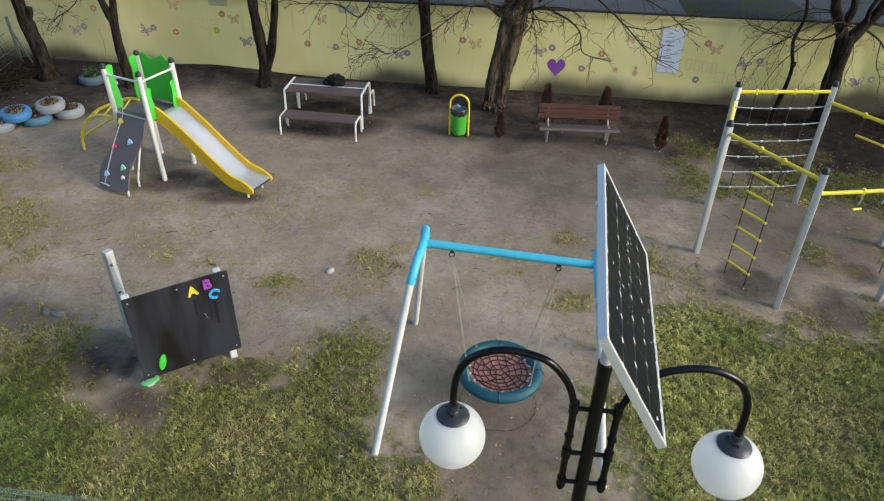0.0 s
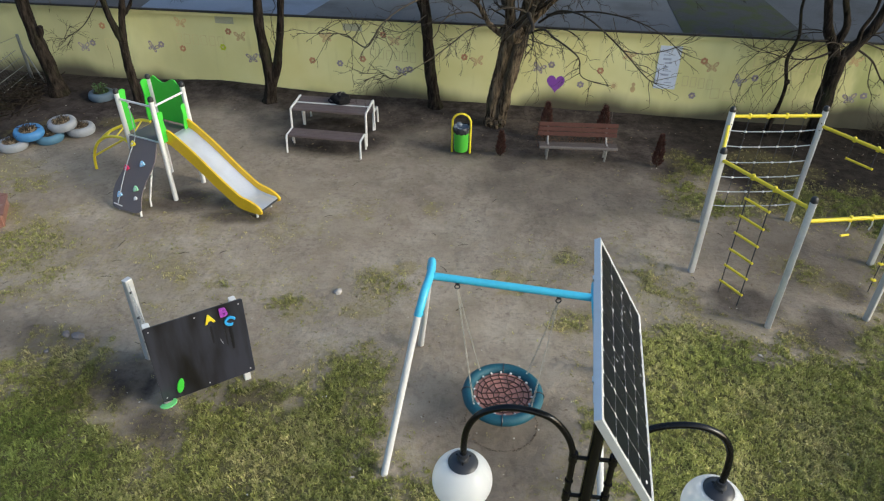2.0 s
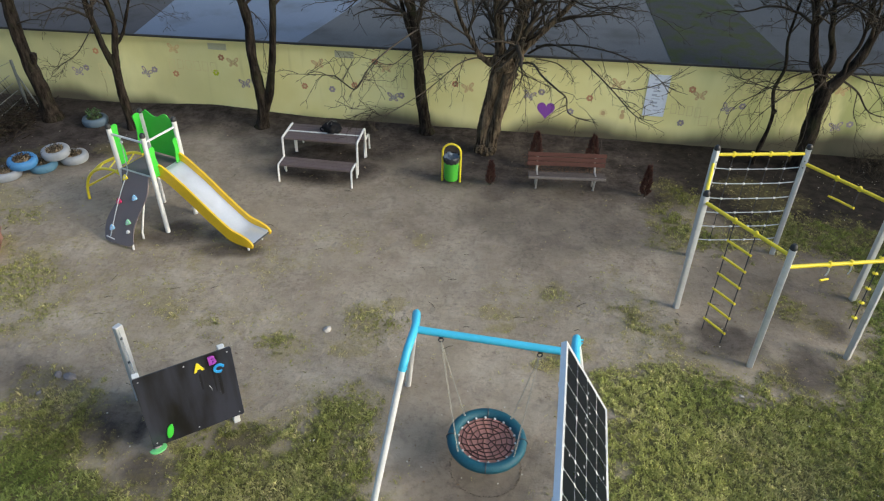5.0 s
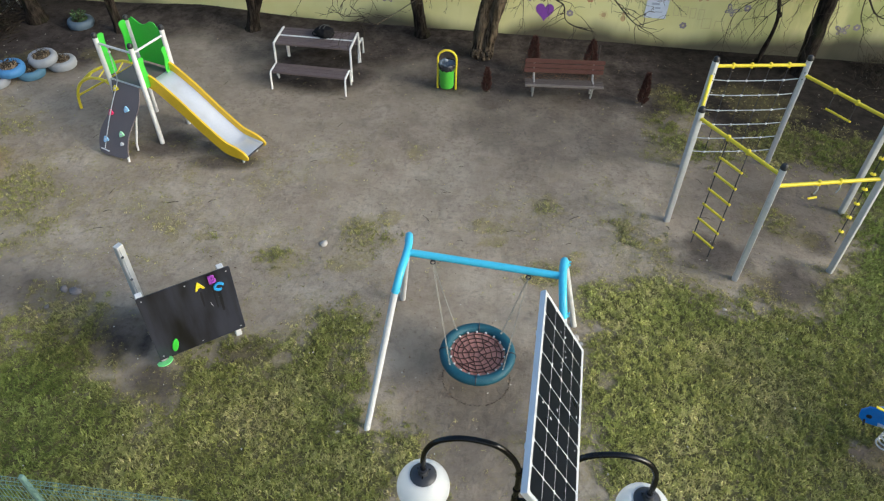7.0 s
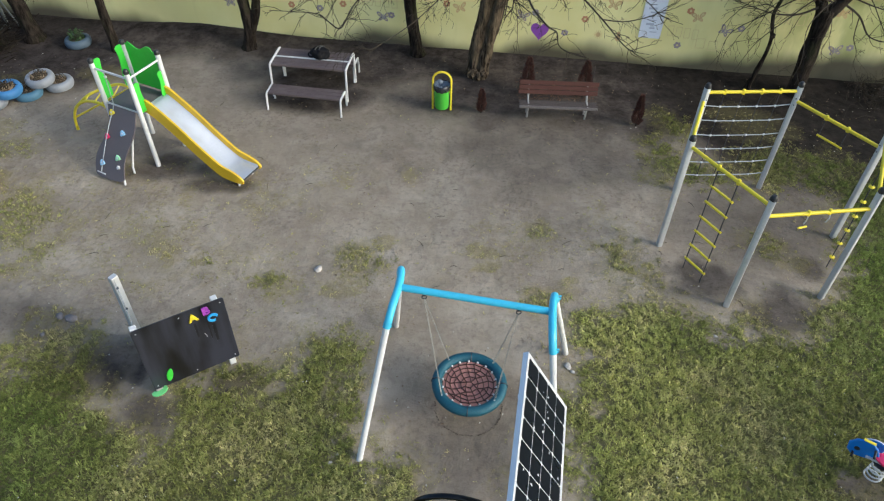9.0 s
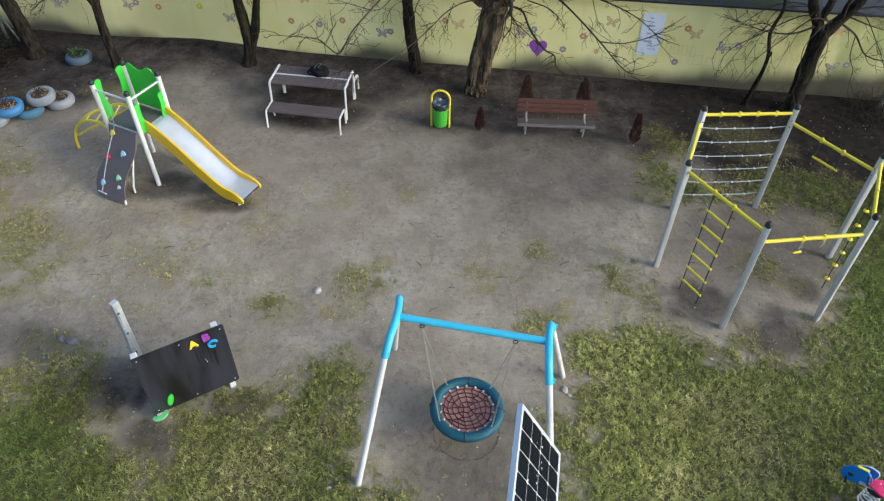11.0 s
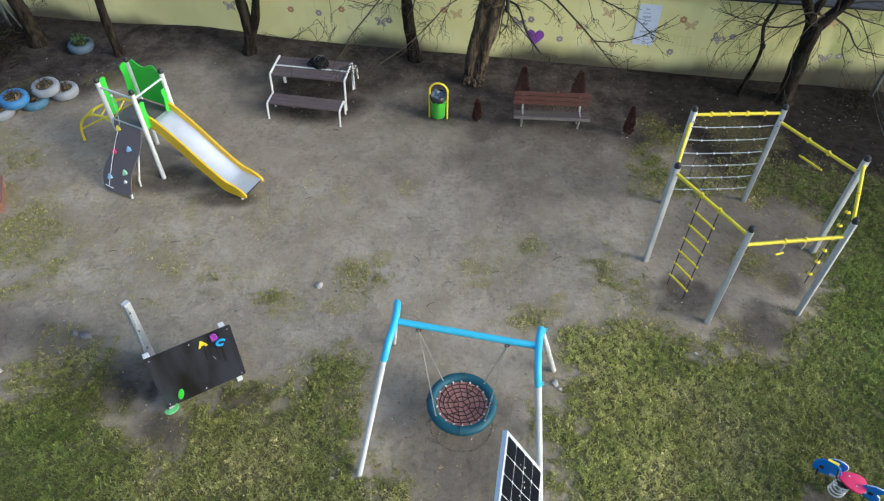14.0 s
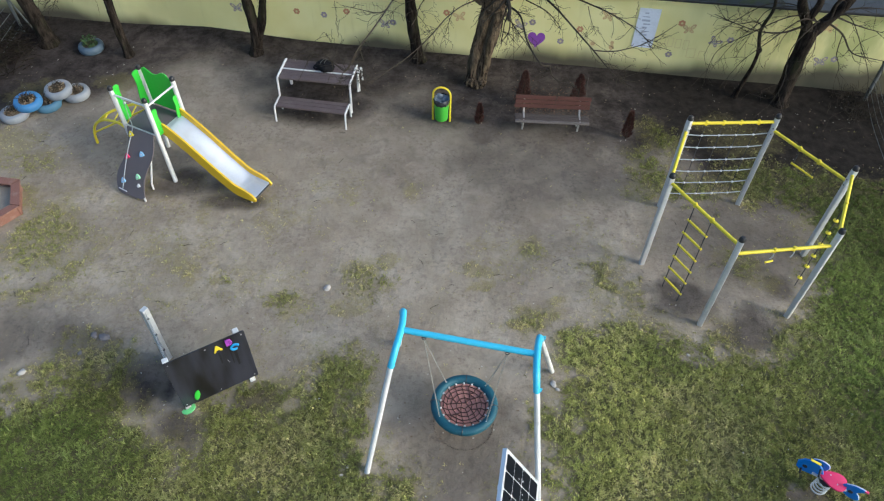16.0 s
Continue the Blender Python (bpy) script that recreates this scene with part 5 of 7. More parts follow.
    # slide
    ctrl = [Vector((0.36, 0, deck + 0.01)), Vector((0.55, 0, deck - 0.03)), Vector((1.00, 0, 0.90)), Vector((1.45, 0, 0.56)), Vector((1.84, 0, 0.29)), Vector((2.04, 0, 0.205)), Vector((2.40, 0, 0.17))]
    line = curve_pts(ctrl, 6)
    y0, w = 0.055, 0.25
    bm = bmesh.new()
    rows = []
    for p in line:
        rows.append([bm.verts.new((p.x, y0 + s * w, p.z + (0.03 if abs(s) > 0.9 else 0))) for s in (-1, -0.86, 0.86, 1)] + [bm.verts.new((p.x, y0 + s * w, p.z - 0.02)) for s in (1, -1)])
    for a, b in zip(rows, rows[1:]):
        for k in range(6):
            bm.faces.new((a[k], b[k], b[(k + 1) % 6], a[(k + 1) % 6]))
    bm.faces.new(rows[0])
    bm.faces.new(list(reversed(rows[-1])))
    chute = part("chute", bm, M_STEEL, t, "dull pale steel chute")
    bm = bmesh.new()
    tube(bm, [(2.405, y0 - w, 0.15), (2.405, y0 + w, 0.15)], 0.018, 8)
    part("chute_lip", bm, M_CAPGREY, chute, "dark end lip")
    for s in (-1, 1):
        up, down = [], []
        n = len(line)
        for i, p in enumerate(line):
            f = i / (n - 1)
            rise = 0.20 - 0.05 * f - 0.085 * max(0, (f - 0.86) / 0.14) ** 2
            up.append((p.x + 0.02, p.z + rise))
            down.append((p.x - 0.03 * (1 - f), p.z - 0.075 - 0.05 * math.sin(f * math.pi)))
        tip = line[-1]
        o = down + [(tip.x + 0.045, tip.z - 0.05), (tip.x + 0.06, tip.z + 0.01)] + list(reversed(up))
        bm = bmesh.new()
        slab(bm, o, 0.038, Matrix.Translation((0, y0 + s * (w + 0.02) + 0.019, 0)) @ pose(0, 0, 0, 90), 0.008)
        part("slide_side", bm, M_SLIDE_YELLOW, chute, "thick yellow side board", True)
    for s in (-1, 1):
        bm = bmesh.new()
        tube(bm, [(2.25, y0 + s * 0.2, -0.1), (2.25, y0 + s * 0.2, 0.17)], 0.022, 8)
        part("slide_foot", bm, M_WHITE, t)
    # climbing board
    bot_y, bot_z = -1.17, 0.10
    run = math.hypot(bot_y + hy + 0.02, deck - bot_z)
    ang = math.atan2(deck - bot_z, -(bot_y + hy + 0.02))
    cm = Matrix.Translation((0, -hy - 0.02, deck)) @ pose(0, 0, 0, math.degrees(ang), 0, 0)
    n = 18
    right = [(0.34 + 0.06 * math.sin(k / n * 6.6 - 0.1), -run * min(k / n, 0.965)) for k in range(n + 1)]
    left = [(-0.315 - 0.085 * math.sin(k / n * 6.6 - 3.6) - 0.05 * k / n, -run * k / n) for k in range(n + 1)]
    rnd = [(0.315, -run - 0.005), (0.25, -run - 0.035), (0.10, -run - 0.05), (-0.08, -run - 0.055), (-0.24, -run - 0.065), (-0.33, -run - 0.045), (-0.37, -run - 0.015)]
    bm = bmesh.new()
    slab(bm, right + rnd + list(reversed(left)), 0.022, cm, 0.004)
    board = part("climbing_board", bm, M_PHENOLIC, t, "wavy-edged grey-brown climbing board", False)
    holds = [(-0.20, 0.10, M_YELLOW, "yellow"), (-0.22, 0.45, M_PINK, "pink"), (0.14, 0.34, M_HOLD_BLUE, "pale blue"), (-0.24, 0.84, M_HOLD_BLUE, "pale blue"), (0.12, 0.70, M_HOLD_GREEN, "pale green"), (0.17, 0.83, M_WHITE, "white")]
    for x, f, mat, colour in holds:
        bm = bmesh.new()
        r = 0.05 if colour != "white" else 0.032
        tri = [(r * (1.02 + 0.34 * math.cos(3 * a)) * math.cos(a), r * (1.02 + 0.34 * math.cos(3 * a)) * math.sin(a)) for a in (2 * math.pi * k / 18 for k in range(18))]
        slab(bm, tri, 0.035, cm @ Matrix.Translation((x, -run * f, 0.022)), 0.012)
        part("hold", bm, mat, board, colour + " climbing hold")
        bm = bmesh.new()
        lathe(bm, [(0.0, 0.0375), (r * 0.36, 0.037), (r * 0.42, 0.030)], 10, cm @ Matrix.Translation((x, -run * f, 0.022)))
        part("hold_bolt", bm, M_BACKSHEET, board, "pale round bolt cover")
    pts = [(-0.18, -hy, 1.92), (-0.19, -hy - 0.02, 1.5)] + [tuple(cm @ Vector((-0.19 - 0.04 * f, -run * f, 0.035 + 0.03 * math.sin(f * 3.1)))) for f in (0.0, 0.25, 0.5, 0.75, 0.97)]
    bm = bmesh.new()
    tube(bm, curve_pts(pts, 4), 0.009, 6)
    part("climbing_rope", bm, M_ROPE_GREY, t, "thin blue-grey rope")
    for z in (1.92, 1.82):
        bm = bmesh.new()
        bmesh.ops.create_icosphere(bm, subdivisions=2, radius=0.028, matrix=Matrix.Translation((-0.18, -hy, z)))
        part("rope_knot", bm, M_WHITE, t)
    bm = bmesh.new()
    a, b = cm @ Vector((-0.33, -run * 0.98, 0.035)), cm @ Vector((-0.12, -run * 0.99, 0.035))
    tube(bm, [a, b], 0.012, 6)
    part("rope_bar", bm, M_WHITE, board)
    for x, f in ((0.30, 0.97), (-0.26, 0.97)):
        p = cm @ Vector((x, -run * f, -0.01))
        bm = bmesh.new()
        tube(bm, [(p.x, p.y, p.z), (p.x + 0.02, p.y - 0.04, -0.1)], 0.022, 8)
        part("board_leg", bm, M_WHITE, t)
    bm = bmesh.new()
    tube(bm, [(0.20, -hy - 0.04, 1.06), (0.20, -hy - 0.24, 0.55), (0.20, -hy - 0.40, 0.15), (0.20, -hy - 0.42, -0.1)], 0.02, 8)
    part("board_stay", bm, M_WHITE, t)
    # bent yellow climber: one rail down to the ground, the other sweeping into it
    near = [(-hx, -0.28, deck - 0.34), (-0.60, -0.27, 0.93), (-0.88, -0.26, 0.99), (-1.28, -0.26, 0.91), (-1.63, -0.26, 0.67), (-1.84, -0.26, 0.32), (-1.90, -0.26, -0.12)]
    far = [(-hx, 0.20, deck + 0.02), (-0.72, 0.18, 1.21), (-1.02, 0.06, 1.10), (-1.30, -0.12, 0.97), (-1.52, -0.25, 0.77)]
    for line in (near, far):
        bm = bmesh.new()
        tube(bm, curve_pts(line, 6), 0.029, 10)
        part("ladder_rail", bm, M_YELLOW, t, "yellow bent rail")
    for a, b in (((-0.66, -0.265, 0.95), (-0.66, 0.18, 1.21)), ((-0.98, -0.26, 0.98), (-1.00, 0.07, 1.11)), ((-1.28, -0.26, 0.91), (-1.28, -0.11, 0.98))):
        bm = bmesh.new()
        tube(bm, [a, b], 0.014, 8)
        part("rung", bm, M_YELLOW, t)
    bm = bmesh.new()
    tube(bm, [(-hx, 0.18, deck - 0.03), (-1.86, -0.26, 0.34)], 0.021, 8)
    part("ladder_stay", bm, M_YELLOW, t)
    return t


build_slide_tower()

# ---- tables, benches, bin ----


def plank_row(length, width, count, gap, z, thick, mat, parent, name, y_mid=0.0):
    w = (width - gap * (count - 1)) / count
    for k in range(count):
        bm = bmesh.new()
        y = y_mid - width / 2 + w / 2 + k * (w + gap)
        box(bm, length, w, thick, pose(0, y, z - thick / 2), 0.006)
        part(name, bm, mat, parent, "", False)


def build_picnic_table():
    t = thing("picnic_table", axes((-2.42, 14.85, z_at(-2.42, 14.85)), (1, -0.135, 0)), "picnic table of dark planks in a white steel frame", "table")
    for y in (-0.20, 0.20):
        plank_row(1.64, 0.34, 3, 0.010, 0.765, 0.045, M_DECK, t, "plank", y)
    bm = bmesh.new()
    box(bm, 1.70, 0.035, 0.04, pose(0, 0, 0.752), 0.006)
    part("centre_bar", bm, M_WHITE, t, "white steel bar", False)
    for s in (-1, 1):
        x = s * 0.85
        bm = bmesh.new()
        pts = [(x, -0.43, -0.05), (x, -0.385, 0.70), (x, -0.375, 0.755), (x, -0.32, 0.765), (x, 0.32, 0.765), (x, 0.375, 0.755), (x, 0.385, 0.70), (x, 0.43, -0.05)]
        tube(bm, pts, 0.025, 8)
        part("end_frame", bm, M_WHITE, t, "white steel leg loop")
    return t


def build_plank_bench(x, y):
    t = thing("bench", axes((x, y, z_at(x, y)), (1, -0.155, 0)), "low dark plank bench on white steel legs beside the picnic table", "bench", "benches of the picnic table")
    plank_row(1.60, 0.37, 3, 0.012, 0.415, 0.045, M_DECK, t, "plank", 0.055)
    for s in (-1, 1):
        a = s * 0.825
        bm = bmesh.new()
        tube(bm, [(a, -0.185, -0.05), (a, -0.155, 0.34), (a, -0.135, 0.385), (a, -0.10, 0.398), (a, 0.21, 0.398), (a, 0.245, 0.385), (a, 0.265, 0.34), (a, 0.295, -0.05)], 0.022, 8)
        part("leg_loop", bm, M_WHITE, t, "white steel leg loop")
    return t


build_picnic_table()
build_plank_bench(-2.50, 14.01)
build_plank_bench(-2.34, 15.44)


def build_bag():
    t = thing("bag", axes((-2.24, 14.93, 0.765 + z_at(-2.42, 14.85)), (1, -0.2, 0)), "slumped black bag with dull grey straps on the picnic table", "bag")
    bm = bmesh.new()
    bmesh.ops.create_icosphere(bm, subdivisions=4, radius=1)
    for v in bm.verts:
        k = noise.fractal(v.co * 1.6 + Vector((3, 1, 2)), 1.0, 2.0, 4)
        v.co *= 1 + 0.30 * k
        v.co = Vector((v.co.x * 0.20, v.co.y * 0.17, max(v.co.z, -0.62) * 0.15 + 0.093))
    part("bag_body", bm, M_BAG, t)
    for a, b in ((-0.05, 0.03), (0.03, 0.08)):
        bm = bmesh.new()
        tube(bm, curve_pts([(a - 0.06, -0.14, 0.13), (a, -0.03, 0.245), (b, 0.07, 0.235), (b + 0.03, 0.15, 0.08)], 4), 0.006, 6)
        part("strap", bm, M_FENCE_PALE, t, "dull grey strap")
    bm = bmesh.new()
    tube(bm, curve_pts([(-0.12, 0.02, 0.07), (-0.22, 0.0, 0.09), (-0.27, -0.03, 0.05), (-0.22, -0.06, 0.015), (-0.14, -0.04, 0.02)], 4), 0.016, 6)
    part("carry_loop", bm, M_BAG, t)


build_bag()


def build_bin():
    x, y = 0.47, 14.08
    t = thing("litter_bin", axes((x, y, z_at(x, y)), (1, -0.15, 0)), "green litter bin with a black liner under a yellow hoop", "bin")
    bm = bmesh.new()
    w = 0.20
    hoop = [(-w, 0, -0.1), (-w, 0, 0.72)] + [(-w * math.cos(a), 0, 0.72 + 0.20 * math.sin(a)) for a in (math.pi * k / 12 for k in range(1, 12))] + [(w, 0, 0.72), (w, 0, -0.1)]
    tube(bm, hoop, 0.023, 10)
    part("hoop", bm, M_YELLOW, t, "yellow steel hoop")
    bm = bmesh.new()
    lathe(bm, [(0.0, 0.06), (0.143, 0.06), (0.156, 0.09), (0.168, 0.56), (0.174, 0.58), (0.160, 0.58), (0.150, 0.3), (0.0, 0.3)], 28)
    body = part("bin_body", bm, M_BIN_GREEN, t, "bright green round bin")
    bm = bmesh.new()
    rng = random.Random(4)
    prof = [(0.172, 0.625), (0.150, 0.615), (0.11, 0.59), (0.06, 0.57), (0.0, 0.575)]
    lathe(bm, prof, 28)
    for v in bm.verts:
        v.co += Vector((rng.gauss(0, 0.006), rng.gauss(0, 0.006), rng.gauss(0, 0.016)))
    part("bin_liner", bm, M_CUFF, body, "crumpled grey-blue inside of the bin liner")
    bm = bmesh.new()
    lathe(bm, [(0.168, 0.50), (0.178, 0.505), (0.188, 0.55), (0.192, 0.615), (0.176, 0.635)], 28)
    for v in bm.verts:
        v.co += Vector((rng.gauss(0, 0.004), rng.gauss(0, 0.004), rng.gauss(0, 0.010)))
    part("liner_cuff", bm, M_BIN_BAG, body, "black turned-down cuff of the liner")
    for s in (-1, 1):
        bm = bmesh.new()
        box(bm, 0.05, 0.04, 0.03, pose(s * 0.178, 0, 0.45), 0.004)
        part("bracket", bm, M_YELLOW, t)


build_bin()


def build_park_bench():
    t = thing("park_bench", axes((2.96, 13.72, z_at(2.96, 13.72)), (1, -0.045, 0)), "old park bench with red-brown back and grey weathered seat", "bench")
    for k, y in enumerate((-0.175, -0.085, 0.005, 0.095)):
        bm = bmesh.new()
        box(bm, 1.66 + 0.02 * (k % 2), 0.068, 0.04, pose(0.01 * (k % 2), y, 0.405 - 0.010 * k, -2, 0, 0.3 * (k % 2)), 0.008)
        part("seat_plank", bm, M_LITWOOD if k == 0 else M_GREYWOOD, t, "weathered front plank, coloured paler for its lit edge" if k == 0 else "grey weathered plank", False)
    for k in range(3):
        bm = bmesh.new()
        box(bm, 1.70 - 0.015 * (k % 2), 0.032, 0.088, pose(0.008 * k, 0.228 + 0.030 * k, 0.535 + 0.097 * k, -14), 0.007)
        part("back_plank", bm, M_REDWOOD, t, "red-brown stained plank", False)
    for s in (-1, 1):
        x = s * 0.63
        for name, pts in (("back_leg", [(x, 0.26, -0.05), (x, 0.16, 0.40)]), ("back_support", [(x, 0.165, 0.40), (x, 0.265, 0.52), (x, 0.335, 0.74)]), ("front_leg", [(x, 0.07, -0.05), (x, -0.06, 0.40)]), ("seat_bar", [(x, -0.19, 0.395), (x, 0.17, 0.385)])):
            bm = bmesh.new()
            tube(bm, pts, 0.022, 8)
            part(name, bm, M_BENCH_STEEL, t, "dull pale steel bar")
    return t


build_park_bench()

# ---- dead conifers ----


def build_dead_conifer(x, y, h, r, seed):
    rng = random.Random(seed)
    t = thing("shrub", pose(x, y, z_at(x, y)), "small dead reddish-brown conifer standing in bare soil", "shrub", "dead conifers by the park bench")
    bm = bmesh.new()
    tube(bm, [(0, 0, -0.05), (0.01, 0, h * 0.5), (0, 0.01, h * 0.95)], [0.016, 0.011, 0.004], 6)
    part("stem", bm, M_TWIG, t)
    verts, faces = [], []
    for _ in range(1300):
        f = rng.random() ** 0.8
        z = h * (0.06 + 0.94 * f)
        rr = r * (1 - f) ** 0.6 * (0.5 + 0.5 * min(1, f * 6)) * rng.uniform(0.4, 1.05)
        a = rng.uniform(0, 6.283)
        p = Vector((rr * math.cos(a), rr * math.sin(a), z))
        d = Vector((math.cos(a) * 0.5, math.sin(a) * 0.5, rng.uniform(0.5, 1.3))).normalized()
        s = d.cross(Vector((rng.gauss(0, 1), rng.gauss(0, 1), rng.gauss(0, 1)))).normalized() * rng.uniform(0.006, 0.013)
        ln = rng.uniform(0.04, 0.10)
        i = len(verts)
        verts += [p - s, p + s, p + d * ln * 0.6 + s * 0.6, p + d * ln]
        faces += [(i, i + 1, i + 2), (i, i + 2, i + 3)]
    ob = mesh_of("foliage", [tuple(v) for v in verts], faces, M_DEAD_NEEDLES)
    ob.parent = t
    return t


for x, y, h, r, seed in ((1.338, 13.96, 0.56, 0.105, 1), (4.68, 13.53, 0.74, 0.125, 2), (2.40, 14.72, 0.92, 0.19, 3), (3.68, 14.66, 0.88, 0.20, 4)):
    build_dead_conifer(x, y, h, r, seed)


def build_stake(x, y):
    ob = link_mesh("stake", tube(bmesh.new(), [(0, 0, -0.08), (0.005, 0, 0.3), (0.0, 0.01, 0.62)], [0.011, 0.010, 0.009], 7), M_GREYWOOD, True)
    ob.matrix_basis = pose(x, y, z_at(x, y))
    tagged(ob, "thin weathered wooden stake in the bed behind the bench", "stake", "stakes of the bed")


for x, y in ((2.33, 15.05), (3.92, 14.95)):
    build_stake(x, y)

# ---- tyre planters ----


def build_tyre(x, y, z, r, h, mat, label, seed, tilt=(0, 0), leafy=False):
    rng = random.Random(seed)
    t = thing("tyre_planter", pose(x, y, z, tilt[0], tilt[1], rng.uniform(0, 360)), label, "planter", "painted tyre planters")
    bm = bmesh.new()
    prof = [(r * 0.62, h * 0.93), (r * 0.66, h * 0.99), (r * 0.80, h), (r * 0.93, h * 0.90), (r, h * 0.66), (r * 1.0, h * 0.35), (r * 0.93, h * 0.10), (r * 0.80, 0), (r * 0.62, 0.01), (r * 0.60, h * 0.5), (r * 0.62, h * 0.93)]
    lathe(bm, prof, 36)
    part("tyre", bm, mat, t)
    bm = bmesh.new()
    lathe(bm, [(0.0, h * 0.80), (r * 0.3, h * 0.82), (r * 0.64, h * 0.76), (r * 0.64, h * 0.3), (0.0, h * 0.3)], 24)
    for v in bm.verts:
        if v.co.z > h * 0.6:
            v.co.z += rng.gauss(0, 0.012)
    part("soil", bm, M_PLANTER_SOIL, t)
    verts, faces = [], []
    for _ in range(320 if leafy else 190):
        a, q = rng.uniform(0, 6.283), r * 0.58 * math.sqrt(rng.random())
        p = Vector((q * math.cos(a), q * math.sin(a), h * 0.82 + (rng.random() ** 1.5) * (0.22 if leafy else 0.05)))
        u = Vector((rng.gauss(0, 1), rng.gauss(0, 1), rng.gauss(0, 0.6))).normalized()
        v = u.cross(Vector((rng.gauss(0, 1), rng.gauss(0, 1), rng.gauss(0, 1)))).normalized()
        s = rng.uniform(0.016, 0.036)
        i = len(verts)
        verts += [p - u * s, p + v * s * 0.6, p + u * s, p - v * s * 0.6]
        faces.append((i, i + 1, i + 2, i + 3))
    ob = mesh_of("leaves", [tuple(v) for v in verts], faces, M_LEAF_GREEN if leafy else M_LEAF_BROWN)
    ob.parent = t
    bm = bmesh.new()
    for _ in range(26):
        a, q = rng.uniform(0, 6.283), r * 0.5 * rng.random()
        p = Vector((q * math.cos(a), q * math.sin(a), h * 0.78))
        tube(bm, [p, p + Vector((rng.gauss(0, 0.03), rng.gauss(0, 0.03), 0.08)), p + Vector((rng.gauss(0, 0.06), rng.gauss(0, 0.06), rng.uniform(0.10, 0.24)))], 0.005, 4)
    tagged(part("stalks", bm, M_TWIG, t), kind="stuff")
    return t


W_LABEL, B_LABEL, T_LABEL = "white-painted tyre filled with soil and dry leaves", "bright blue-painted tyre lying on other tyres, with dry leaves", "faded blue-painted tyre partly under the others"
build_tyre(-9.31, 13.92, z_at(-9.31, 13.92), 0.31, 0.19, M_TYRE_WHITE, W_LABEL, 1)
build_tyre(-8.71, 14.34, z_at(-8.71, 14.34), 0.30, 0.19, M_TYRE_TEAL, T_LABEL, 2)
build_tyre(-8.19, 14.76, z_at(-8.19, 14.76), 0.31, 0.20, M_TYRE_WHITE, W_LABEL, 3)
build_tyre(-9.01, 14.14, 0.195 + z_at(-9.01, 14.14), 0.31, 0.19, M_TYRE_BLUE, B_LABEL, 4, (3, -4))
build_tyre(-8.48, 14.60, 0.205 + z_at(-8.48, 14.60), 0.31, 0.19, M_TYRE_WHITE, "white-painted tyre lying on other tyres, with dry leaves", 5, (-3, 4))
build_tyre(-8.45, 16.66, z_at(-8.45, 16.66), 0.31, 0.20, M_TYRE_GREY, "grey-blue tyre planter with a green plant near the wall", 6, (0, 0), True)

# ---- sandbox ----


def build_sandbox():
    cx, cy, side = -8.75, 11.0, 0.80
    t = thing("sandbox", pose(cx, cy, z_at(cx, cy), 0, 0, 21), "six-sided sandbox of worn red-brown boards", "sandbox")
    for k in range(6):
        m = pose(0, 0, 0, 0, 0, 60 * k)
        ap = side * math.sqrt(3) / 2
        bm = bmesh.new()
        box(bm, 0.045, side, 0.26, m @ pose(ap - 0.06, 0, 0.09), 0.006)
        part("side_board", bm, M_SANDWOOD, t, "", False)
        bm = bmesh.new()
        slab(bm, [(ap - 0.17, -(ap - 0.17) / math.sqrt(3) + 0.008), (ap + 0.01, -(ap + 0.01) / math.sqrt(3) + 0.008), (ap + 0.01, (ap + 0.01) / math.sqrt(3) - 0.008), (ap - 0.17, (ap - 0.17) / math.sqrt(3) - 0.008)], 0.03, m @ Matrix.Translation((0, 0, 0.22)), 0.005)
        part("seat_board", bm, M_SANDWOOD, t, "", False)
    bm = bmesh.new()
    r = side - 0.09
    slab(bm, [(r * math.cos(a), r * math.sin(a)) for a in (math.pi / 3 * k + math.pi / 6 for k in range(6))], 0.12, Matrix.Translation((0, 0, -0.04)))
    part("sand", bm, M_SAND, t, "damp pale sand", False)


build_sandbox()

# ---- blackboard panel ----


